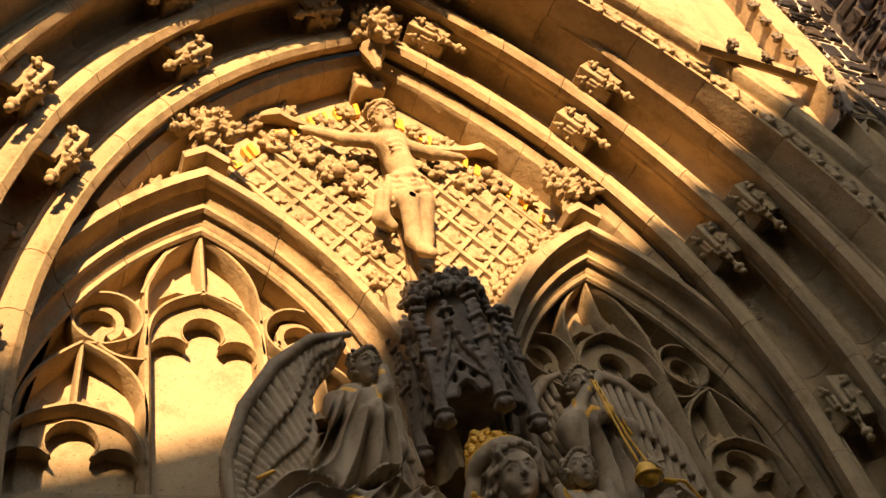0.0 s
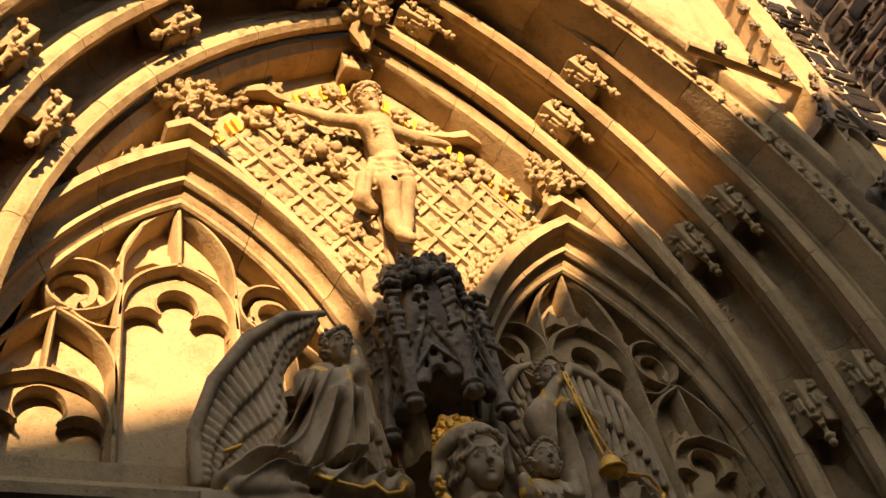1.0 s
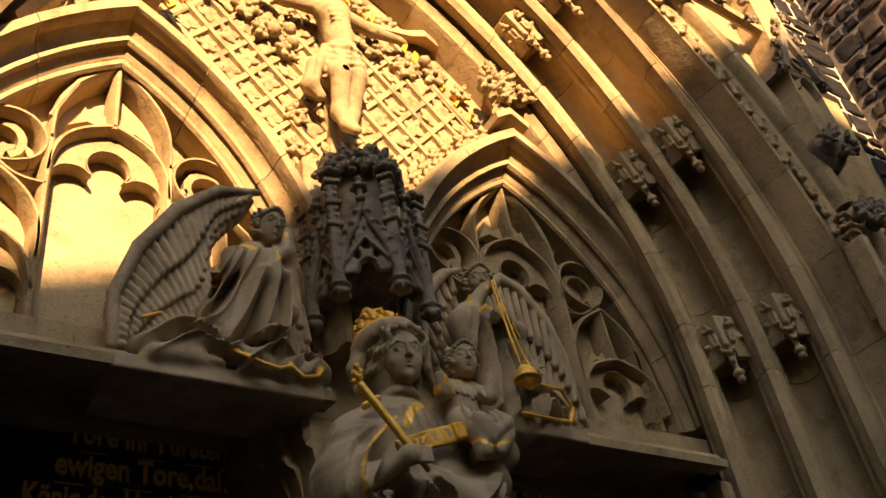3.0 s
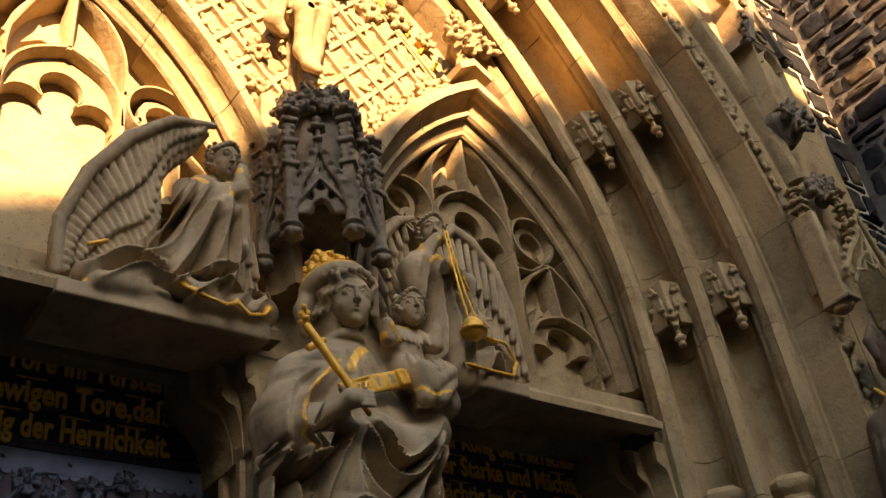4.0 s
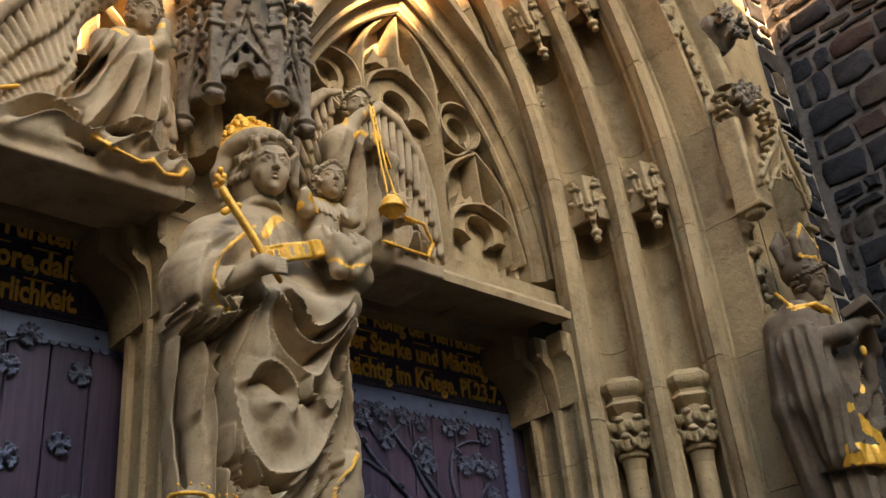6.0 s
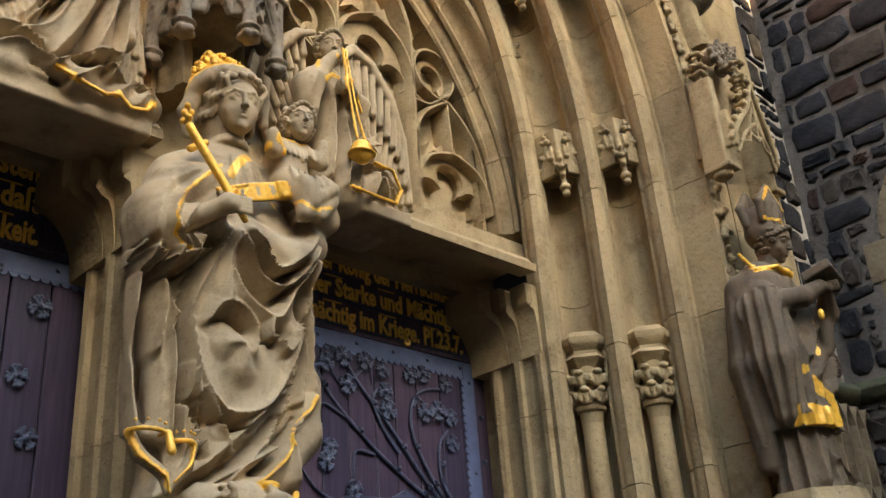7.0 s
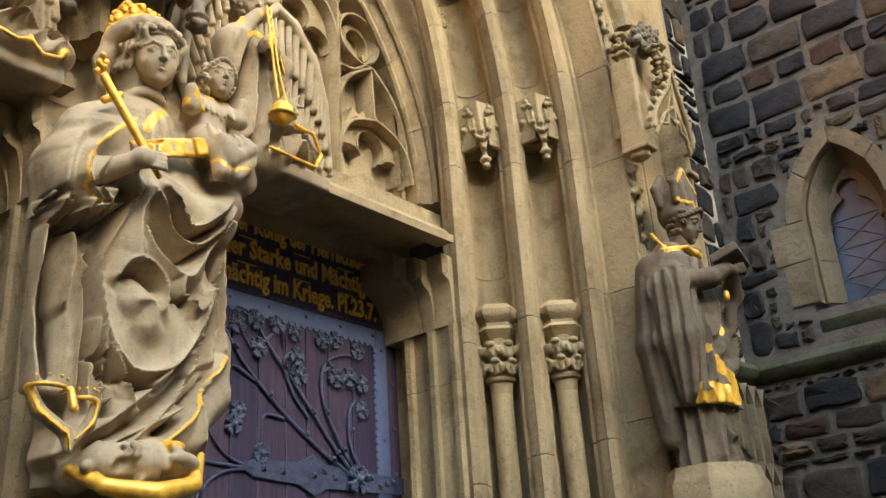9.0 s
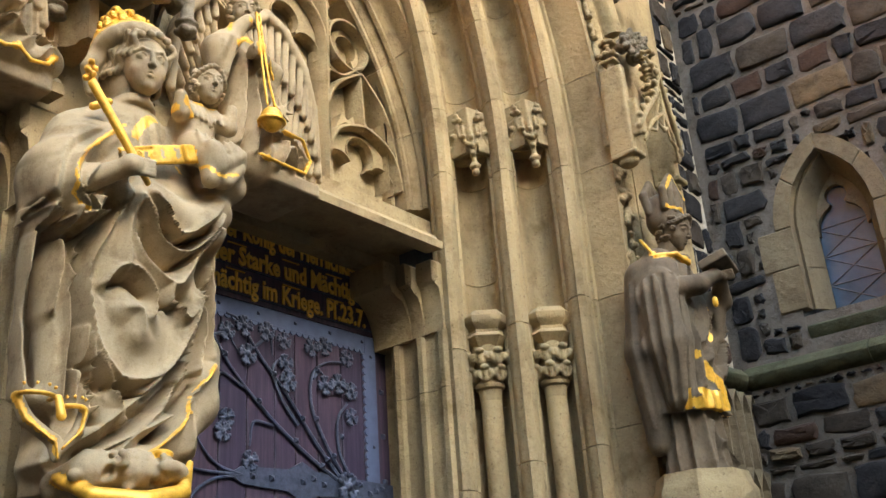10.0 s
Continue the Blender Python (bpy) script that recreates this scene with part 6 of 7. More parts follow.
NICHE = niche_canopy_mesh()
for side in (1, -1):
    for k in (0, 1):
        for q in (0.092, 0.372, 0.65, 0.925):
            ob = new("niche_canopy", NICHE)
            ob.matrix_world = place_in_hollow(k, q, side, -0.04) @ Matrix.Scale(1.1, 4)
            tagged(ob, "small carved sandstone niche canopy with pendants and crockets", "canopy", "niche canopies in the hollows")


def capital_mesh():
    c = Clay((-0.15, -0.15, -0.34), (0.15, 0.15, 0.04), 0.005)
    c.cap((0, 0, -0.30), (0, 0, -0.05), 0.05, 0.075, 0.01)
    for layer, (z, r, n, o) in enumerate(((-0.20, 0.075, 7, 0.0), (-0.125, 0.09, 8, 0.4))):
        for i in range(n):
            a = 2 * math.pi * (i + o) / n
            p = (r * math.cos(a), r * math.sin(a), z)
            c.ell(p, (0.032, 0.020, 0.036), 0.005, (0, 0, math.degrees(a) + 90))
            c.ell((p[0] * 1.22, p[1] * 1.22, z + 0.028), (0.022, 0.018, 0.014), 0.005, (0, 0, math.degrees(a) + 90))
            for m in (-1, 1):
                b = a + m * 0.33
                c.ell((r * 1.12 * math.cos(b), r * 1.12 * math.sin(b), z + 0.002), (0.013, 0.012, 0.022), 0.004)
                c.ell((r * 1.2 * math.cos(a + m * 0.15), r * 1.2 * math.sin(a + m * 0.15), z - 0.012), (0.006, 0.006, 0.016), 0.004, cut=True)
    return c.skin("capital", [SAND_FINE])


CAPITAL = capital_mesh()
for side in (1, -1):
    for k in (0, 1):
        x, y = splay(k, 0.148, -0.075)
        col = thing("colonnette", (side * x, y, 0), "slender sandstone colonnette with leafy capital in a hollow", "column", "colonnettes of the splay")
        z = 0.0
        for z1 in (0.95, 1.75, 2.79):
            bm = bmesh.new()
            lathe(bm, 0, 0, [(0.0485, z + 0.001), (0.0485, z1 - 0.001)], 20)
            part("shaft", bm, SAND, col)
            z = z1
        bm = bmesh.new()
        lathe(bm, 0, 0, [(0.05, 2.785), (0.066, 2.795), (0.07, 2.808), (0.064, 2.822), (0.05, 2.83)], 20)
        part("neck_ring", bm, SAND_FINE, col)
        cp = part("capital", CAPITAL, None, col)
        cp.location = (0, 0, 3.05)
        bm = bmesh.new()
        turn = math.atan2(-0.753, 0.658) if side > 0 else math.atan2(-0.753, -0.658)
        lathe(bm, 0, 0, [(0.075, 2.98), (0.095, 3.0), (0.118, 3.025), (0.112, 3.035), (0.098, 3.045), (0.098, 3.06), (0.125, 3.085), (0.132, 3.10), (0.132, 3.12), (0.10, 3.15)], 6, 1.0, turn + radians(0))
        part("abacus", bm, SAND, col)

# running leaves in the outer hollow
rr = random.Random(11)
LEAVES = []
for v in range(3):
    c = Clay((-0.05, -0.07, -0.08), (0.05, 0.03, 0.08), 0.0045)
    q = random.Random(v + 40)
    c.path([(-0.015, 0.0, -0.07), (0.01, -0.005, 0.0), (-0.01, 0.0, 0.07)], 0.007, 0.004)
    for i in range(5):
        a = q.uniform(0, 6.28)
        c.ell((0.012 * math.cos(a), -0.022, -0.01 + 0.013 * i), (q.uniform(0.012, 0.022), 0.011, q.uniform(0.014, 0.024)), 0.004, (q.uniform(-40, 40), q.uniform(0, 90), 0))
    c.ell((0.02, -0.03, 0.02), (0.012, 0.012, 0.012), 0.003)
    c.ell((-0.018, -0.034, -0.015), (0.012, 0.012, 0.012), 0.003)
    c.ell((0.0, -0.045, 0.01), (0.007, 0.01, 0.02), 0.003, cut=True)
    LEAVES.append(c.skin("leaf", [SAND_FINE]))
for side in (1, -1):
    frieze = thing("leaf_frieze", label="running vine of undercut leaves carved along the arch", category="frieze", kind="structure")
    w = 2.305
    cc = PORTAL.bow(w)
    arc_len = (w + cc) * math.acos(cc / (w + cc))
    s = -2.6
    while s < arc_len:
        q = s if s < 0 else s / arc_len
        x, z = PORTAL.at(w, q, side)
        x2, z2 = PORTAL.at(w, q + 0.003, side)
        ob = part("leaf", rr.choice(LEAVES), None, frieze)
        ob.matrix_local = Matrix.Translation((x, -1.19, z)) @ pose(0, 0, 0, 0, math.degrees(math.atan2(x2 - x, z2 - z)), 0) @ pose(0, 0, 0, 0, rr.uniform(-14, 14), rr.uniform(-25, 25)) @ Matrix.Diagonal((1.5, 1.25, 1.3, 1))
        s += 0.115

CROCKETS = [clump("crocket", 20 + i, 0.13, 6, SAND_FINE, 0.0055) for i in range(3)]
FLOWERS = [clump("rosette", 30 + i, 0.10, n, SAND_FINE, 0.005, 0.5) for i, n in enumerate((5, 6, 8))]
SOOTY_CLUMPS = [clump("foliage", 50 + i, 0.2, 12, SOOTY, 0.0075, 0.8) for i in range(2)]
BIG_CLUMPS = [clump("foliage", 60 + i, 0.24, 12, SAND_FINE, 0.008, 0.8) for i in range(2)]

# crockets that climb the hoods, and their finials
for s in (1, -1):
    cres = thing("hood_cresting", label="curling leaf crockets along a window hood", category="cresting", kind="structure")
    for side in (1, -1):
        for i in range(11):
            q = 0.36 + 0.058 * i
            x, z = WINDOWS[s].at(0.965, q, side)
            if abs(x) > 1.60 or PORTAL.q_at(1.5, z) > 1.05:
                continue
            ob = part("crocket", rr.choice(CROCKETS), None, cres)
            x2, z2 = WINDOWS[s].at(0.965, q + 0.01, side)
            ob.matrix_local = Matrix.Translation((x, -0.37, z)) @ pose(0, 0, 0, rr.uniform(-15, 15), math.degrees(math.atan2(x2 - x, z2 - z)) + rr.uniform(-20, 20), 0) @ Matrix.Diagonal((0.9, 1, 1.1, 1))
    fin = thing("finial", (s * 1.0, -0.42, 5.40), "carved sandstone finial with leaves over a window hood", "finial", "finials on the hoods")
    bm = bmesh.new()
    ring = [(-0.10, -0.01), (0, 0.06), (0.10, -0.01), (0.11, 0.03), (0, 0.11), (-0.11, 0.03)]
    prism(bm, [(x, -0.10, z) for x, z in ring], [(x, 0.12, z) for x, z in ring])
    part("gablet", bm, SAND_FINE, fin)
    bm = bmesh.new()
    lathe(bm, 0, -0.02, [(0.06, 0.08), (0.05, 0.2), (0.07, 0.26), (0.04, 0.3), (0.045, 0.42), (0.07, 0.46), (0.07, 0.50), (0.03, 0.52)], 6)
    part("stem", bm, SAND, fin)
    for i, (dx, dz, sc) in enumerate(((-0.12, 0.24, 0.8), (0.12, 0.24, 0.8), (0, 0.30, 0.9), (-0.08, 0.38, 0.6), (0.08, 0.38, 0.6), (0, 0.2, 0.7))):
        ob = part("foliage", BIG_CLUMPS[i % 2], None, fin)
        ob.matrix_local = Matrix.Translation((dx, -0.07, dz)) @ pose(0, 0, 0, -10, 40 * i, 0) @ Matrix.Diagonal((sc * 0.8, sc, sc * 0.8, 1))


# trellis with rosettes in the field
def in_field(x, z, margin=0.0):
    for s in (1, -1):
        w = 0.93 + margin
        if z < WINDOWS[s].spring or abs(x - s) < 1e-6:
            if abs(x - s) < w and z < 5.3:
                return False
        q = WINDOWS[s].q_at(w, z)
        if q <= 1 and z <= WINDOWS[s].at(w, 1)[1] and abs(x - s) < WINDOWS[s].at(w, min(q, 1))[0] - s:
            return False
    w = 1.46 - margin
    q = PORTAL.q_at(w, z)
    return z > 4.3 and q <= 1 and z < PORTAL.at(w, 1)[1] and abs(x) < PORTAL.at(w, q)[0]


trellis = thing("trellis", label="flat carved lattice of diagonal stone straps", category="lattice", kind="structure")
PITCH = 0.155
for d in (1, -1):
    for n in range(-40, 60):
        run, last = None, None
        for i in range(260):
            t = -3 + i * 0.025
            # lines x*cos + z*sin = n*PITCH
            ca, sa = math.cos(radians(40)), math.sin(radians(40)) * d
            x, z = n * PITCH * ca - t * sa, 5.6 + n * PITCH * sa + t * ca
            ok = in_field(x, z)
            if ok and run is None:
                run = (x, z)
            if not ok and run is not None:
                if (Vector(run) - Vector(last)).length > 0.06:
                    bm = bmesh.new()
                    bar(bm, [run, last], 0.034, FIELD_Y - (0.026 if d > 0 else 0.021), FIELD_Y + 0.01, 0.8)
                    part("strap", bm, SAND_FINE, trellis)
                run = None
            last = (x, z)
ros = thing("rosette_field", label="small leaf rosettes carved between the lattice straps", category="rosettes", kind="structure")
ca, sa = math.cos(radians(40)), math.sin(radians(40))
for i in range(-40, 40):
    for j in range(-40, 40):
        # crossing of the half-steps of both families
        u, v = (i + 0.5) * PITCH, (j + 0.5) * PITCH
        x, z = (u + v) / (2 * ca), 5.6 + (u - v) / (2 * sa)
        if in_field(x, z, 0.03):
            ob = part("rosette", rr.choice(FLOWERS), None, ros)
            k = rr.uniform(1.2, 1.5)
            ob.matrix_local = Matrix.Translation((x, FIELD_Y + 0.004, z)) @ pose(0, 0, 0, rr.uniform(-12, 12), rr.uniform(0, 360), rr.uniform(-12, 12)) @ Matrix.Diagonal((k, 0.9, k, 1))

# foliage and fruit round the cross, in high relief
vine = thing("vine_relief", label="high-relief vine foliage with round fruits round the cross", category="relief", kind="structure")
for (x, z, sc) in ((-0.62, 5.86, 0.9), (-0.42, 5.82, 0.9), (-0.25, 5.75, 0.8), (-0.22, 5.60, 0.8), (-0.72, 6.02, 0.8), (-0.30, 6.12, 0.8), (-0.15, 6.28, 0.7), (0.30, 5.86, 0.8), (0.50, 5.80, 0.9), (0.68, 5.82, 0.9), (0.25, 6.2, 0.7),
                  (0.42, 6.12, 0.8), (-0.18, 5.15, 0.7), (-0.05, 4.85, 0.8), (0.14, 4.86, 0.8), (-0.2, 4.92, 0.7), (0.28, 4.95, 0.8), (-0.88, 5.80, 0.8), (0.85, 5.74, 0.7), (-0.5, 6.2, 0.7), (-0.35, 5.68, 0.7)):
    ob = part("foliage", rr.choice(BIG_CLUMPS), None, vine)
    ob.matrix_local = Matrix.Translation((x, -0.305, z)) @ pose(0, 0, 0, rr.uniform(-15, 15), rr.uniform(0, 360), 0) @ Matrix.Diagonal((sc * 0.85, sc * 0.75, sc * 0.85, 1))
for (x, z) in ((-0.20, 5.74), (-0.28, 5.69), (-0.19, 5.64), (-0.55, 5.92), (0.62, 5.88)):
    bm = bmesh.new()
    bmesh.ops.create_icosphere(bm, subdivisions=3, radius=0.036)
    for v in bm.verts:
        v.co *= 1 + 0.12 * math.sin(9 * math.atan2(v.co.z, v.co.x)) + rr.uniform(-0.04, 0.04)
    bmesh.ops.translate(bm, vec=(x, -0.35, z), verts=bm.verts)
    part("fruit", bm, SAND_FINE, vine, smooth=True)

# gilt inscription along the edge: worn letters as plain strokes
insc = thing("inscription", label="worn gilded letters on a band along the arch", category="inscription", kind="structure")
bm = bmesh.new()
for side in (1, -1):
    prof = [(1.375, FIELD_Y + 0.02), (1.375, FIELD_Y - 0.015), (1.385, FIELD_Y - 0.022), (1.395, FIELD_Y - 0.015), (1.395, FIELD_Y + 0.02)]
    PORTAL.block(bm, prof, 0.3, 0.995, side, 0.03)
part("band", bm, SAND_FINE, insc)
for side in (1, -1):
    q = 0.60
    while q < 0.97:
        w = rr.uniform(0.006, 0.012)
        kind = rr.randrange(4)
        bm = bmesh.new()
        prof = [(1.415, FIELD_Y + 0.02), (1.415, FIELD_Y - 0.035), (1.495, FIELD_Y - 0.035), (1.495, FIELD_Y + 0.02)]
        PORTAL.block(bm, prof, q, q + w, side, 0.01)
        if kind < 2:
            prof2 = [(1.415 + 0.06 * kind, FIELD_Y + 0.02), (1.415 + 0.06 * kind, FIELD_Y - 0.032), (1.435 + 0.06 * kind, FIELD_Y - 0.032), (1.435 + 0.06 * kind, FIELD_Y + 0.02)]
            PORTAL.block(bm, prof2, q, q + 0.02, side, 0.01)
        part("stroke", bm, GOLD, insc)
        q += rr.choice((0.016, 0.022, 0.028, 0.04))

# keystone boss with its console at the head of the first order
key = thing("keystone", (0.0, -0.55, 6.60), "carved foliage keystone over a small stepped bracket", "keystone")
for i, (dx, dy, dz) in enumerate(((-0.08, -0.04, 0.12), (0.08, -0.04, 0.12), (0, -0.1, 0.16), (0, -0.06, 0.28), (-0.06, -0.08, 0.22), (0.07, -0.08, 0.24), (0, -0.1, 0.05))):
    ob = part("foliage", BIG_CLUMPS[i % 2], None, key)
    ob.matrix_local = Matrix.Translation((dx, dy, dz)) @ pose(0, 0, 0, 10, 50 * i, 0) @ Matrix.Diagonal((0.8, 1.0, 0.9, 1))
bm = bmesh.new()
lathe(bm, 0, 0.0, [(0.015, -0.16), (0.035, -0.12), (0.035, -0.09), (0.06, -0.04), (0.075, 0.0), (0.085, 0.015), (0.085, 0.05), (0.06, 0.08), (0.05, 0.30)], 6)
part("bracket", bm, SAND, key)
for i in range(4):
    bm = bmesh.new()
    box(bm, -0.09 + 0.05 * i, -0.055 + 0.05 * i, 0.12, 0.26, -0.088, -0.03, 0.006)
    part("merlon", bm, SAND_FINE, key)
bm = bmesh.new()
box(bm, -0.09, 0.09, 0.12, 0.28, -0.17, -0.09, 0.008)
part("tablet", bm, SAND, key)


# ---- the tabernacle over the crowned statue, and the bishop's ----
def tabernacle(cx, cy, R, z0, z1, mat, squash=1.0, name="canopy", label="", vertex_first=True, clumps=SOOTY_CLUMPS):
    H = z1 - z0
    c = Clay((cx - R * 1.45, cy - R * 1.45, z0 - 0.08), (cx + R * 1.45, cy + R * 0.6, z1 + 0.08), 0.0068)
    zg = z0 + H * 0.50
    # core: upper drum and vaulted body
    c.path([(cx, cy, z0 + H * 0.30), (cx, cy, z0 + H * 0.6), (cx, cy, z1 - 0.04)], [R * 0.66, R * 0.60, R * 0.52], 0.01)
    off = -90 if vertex_first else -60
    vs = [(cx + R * math.cos(radians(off + 60 * i)), cy + squash * R * math.sin(radians(off + 60 * i))) for i in range(6)]
    for i in range(6):
        (x0, y0), (x1, y1) = vs[i], vs[(i + 1) % 6]
        if min(y0, y1) > cy + R * 0.3:
            continue
        mx, my = (x0 + x1) / 2, (y0 + y1) / 2
        ang = math.degrees(math.atan2(y1 - y0, x1 - x0))
        inx, iny = mx + (cx - mx) * 0.10, my + (cy - my) * 0.10
        for t in np.linspace(-0.42, 0.42, 13):
            px, py = inx + (x1 - x0) * t, iny + (y1 - y0) * t
            c.cap((px, py, z0 + H * 0.12), (px, py, z0 + H * (0.20 + 0.32 * (1 - abs(t) / 0.42) ** 1.4)), 0.014, 0.010, 0.004)
        c.cap((mx, my, z0 - 0.02), (mx, my, z0 + H * 0.15), R * 0.34, R * 0.16, 0.003, cut=True)
        for t, zz, r in ((0.0, 0.30, 0.085), (-0.17, 0.225, 0.065), (0.17, 0.225, 0.065), (0.0, 0.40, 0.05)):
            px, py = mx + (x1 - x0) * t, my + (y1 - y0) * t
            c.ell((px, py, z0 + H * zz), (R * r, R * r * 2.2, R * r * 1.6), 0.003, (0, 0, ang), cut=True)
        # ogee gable with crockets
        apex = (cx + (mx - cx) * 1.04, cy + (my - cy) * 1.04, z0 + H * 0.60)
        for (a, b) in ((x0, y0), (x1, y1)):
            pts = [(a, b, z0 + H * 0.10), (a + (mx - a) * 0.3, b + (my - b) * 0.3, z0 + H * 0.30), (a + (mx - a) * 0.7, b + (my - b) * 0.7, z0 + H * 0.42), apex]
            c.path(pts, [0.018, 0.018, 0.015, 0.011], 0.003)
            for p, q in zip(pts, pts[1:]):
                for t in (0.3, 0.8):
                    e = Vector(p).lerp(Vector(q), t)
                    o = Vector((e.x - cx, e.y - cy, 0)).normalized() * 0.014
                    c.ell(e + o + Vector((0, 0, 0.018)), (0.015, 0.015, 0.013), 0.003)
            c.path([(a + (mx - a) * 0.2, b + (my - b) * 0.2, z0 + H * 0.16), (mx, my, z0 + H * 0.34)], 0.007, 0.003)
        c.path([apex, (apex[0], apex[1], z0 + H * 0.74)], [0.012, 0.012], 0.003)
        for a in range(5):
            c.ell((apex[0] + 0.024 * math.cos(a * 1.257), apex[1] + 0.024 * math.sin(a * 1.257), z0 + H * 0.68), (0.016, 0.016, 0.013), 0.003)
        c.ell((apex[0], apex[1], z0 + H * 0.75), (0.018, 0.018, 0.014), 0.003)
    for i, (x, y) in enumerate(vs):
        if y > cy + R * 0.6:
            continue
        # pinnacle on each corner, with a pendant below
        c.box((x, y, z0 + H * 0.42), (0.021, 0.021, H * 0.30), 0.003, 0.003, (0, 0, 45 + 60 * i + off))
        for zz in (0.42, 0.58, 0.74):
            c.box((x, y, z0 + H * zz), (0.034, 0.034, 0.011), 0.004, 0.003, (0, 0, 60 * i + off + 45))
        for zz in (0.48, 0.53, 0.64, 0.69):
            for a in range(4):
                c.ell((x + 0.024 * math.cos(a * 1.57 + i), y + 0.024 * math.sin(a * 1.57 + i), z0 + H * zz), (0.012, 0.012, 0.012), 0.003)
        for a in range(6):
            c.ell((x + 0.034 * math.cos(a * 1.047), y + 0.034 * math.sin(a * 1.047), z0 + H * 0.81), (0.02, 0.02, 0.015), 0.003)
        c.ell((x, y, z0 + H * 0.85), (0.026, 0.026, 0.02), 0.003)
        c.path([(x, y, z0 + H * 0.14), (x, y, z0 + 0.0)], [0.02, 0.03], 0.004)
        c.ell((x, y, z0 + 0.005), (0.045, 0.043, 0.016), 0.004)
        c.ell((x, y, z0 - 0.03), (0.036, 0.034, 0.026), 0.006)
        for a in range(5):
            c.ell((x + 0.03 * math.cos(a * 1.257), y + 0.03 * math.sin(a * 1.257), z0 - 0.03), (0.016, 0.016, 0.016), 0.003)
    th = thing(name, (cx, cy, z0), label, "canopy")
    ob = part("tabernacle", c.skin("tabernacle", [mat]), None, th)
    ob.location = (-cx, -cy, -z0)
    for i in range(6):
        a = radians(-170 + 32 * i)
        ob = part("foliage", clumps[i % 2], None, th)
        k = R / 0.2
        ob.matrix_local = Matrix.Translation((R * 0.55 * math.cos(a), R * 0.55 * math.sin(a), H * 0.97)) @ pose(0, 0, 0, 0, 50 * i, math.degrees(a) + 90) @ Matrix.Diagonal((0.75 * k, 0.8 * k, 0.75 * k, 1))
    return th


tabernacle(-0.04, -0.56, 0.225, 3.86, 4.56, SOOTY, 1.0, "canopy", "soot-dark carved stone canopy with crocketed gables and pinnacles")


def bishop_canopy():
    c = Clay((2.08, -1.52, 3.62), (2.74, -1.18, 4.56), 0.0068)
    for m in (-1, 1):
        x = 2.42 + m * 0.21
        c.box((x, -1.30, 4.08), (0.026, 0.06, 0.24), 0.004, 0.004)
        c.box((x, -1.32, 3.82), (0.05, 0.07, 0.014), 0.004, 0.004)
        c.ell((x, -1.32, 3.79), (0.04, 0.05, 0.025), 0.01)
        c.path([(x, -1.30, 4.3), (x, -1.30, 4.44)], [0.02, 0.014], 0.004)
        for zz, r in ((4.40, 0.035), (4.47, 0.03)):
            for a in range(6):
                c.ell((x + r * math.cos(a * 1.047), -1.30 + r * math.sin(a * 1.047), zz), (0.018, 0.018, 0.014), 0.003)
        c.box((x, -1.30, 4.36), (0.034, 0.04, 0.010), 0.003, 0.003)
        pts = [(x, -1.40, 3.96), (2.42 + m * 0.15, -1.42, 4.06), (2.42 + m * 0.06, -1.44, 4.17), (2.42, -1.45, 4.32)]
        c.path(pts, [0.016, 0.016, 0.014, 0.01], 0.004)
        for p, q in zip(pts, pts[1:]):
            for t in (0.4, 0.9):
                e = Vector(p).lerp(Vector(q), t)
                c.ell((e.x + m * 0.016, e.y, e.z + 0.022), (0.02, 0.016, 0.018), 0.003)
        c.path([(2.42 + m * 0.17, -1.40, 3.90), (2.42 + m * 0.10, -1.42, 4.02), (2.42, -1.43, 4.10)], 0.01, 0.003)
        c.path([(2.42, -1.43, 4.20), (2.42 + m * 0.05, -1.42, 4.06), (2.42 + m * 0.12, -1.42, 3.99)], 0.008, 0.003)
        c.box((2.42 + m * 0.20, -1.30, 4.02), (0.016, 0.10, 0.10), 0.004, 0.004)
        # cusped tracery under the gable
        c.path([(2.42 + m * 0.15, -1.415, 3.96), (2.42 + m * 0.07, -1.42, 3.98), (2.42 + m * 0.05, -1.42, 4.04), (2.42, -1.43, 4.0)], 0.008, 0.003)
    c.box((2.42, -1.22, 4.20), (0.19, 0.03, 0.07), 0.006, 0.006)
    c.path([(2.42, -1.43, 4.0), (2.42, -1.44, 4.22)], 0.008, 0.003)
    c.path([(2.42, -1.45, 4.30), (2.42, -1.40, 4.44)], [0.012, 0.01], 0.003)
    for zz in (4.38, 4.46):
        for a in range(6):
            c.ell((2.42 + 0.032 * math.cos(a * 1.047), -1.40 + 0.032 * math.sin(a * 1.047), zz), (0.018, 0.018, 0.013), 0.003)
    th = thing("canopy", (2.42, -1.3, 3.8), "pale carved sandstone canopy with ogee gable over the bishop", "canopy")
    ob = part("tabernacle", c.skin("tabernacle", [SAND_FINE]), None, th)
    ob.location = (-2.42, 1.3, -3.8)


bishop_canopy()

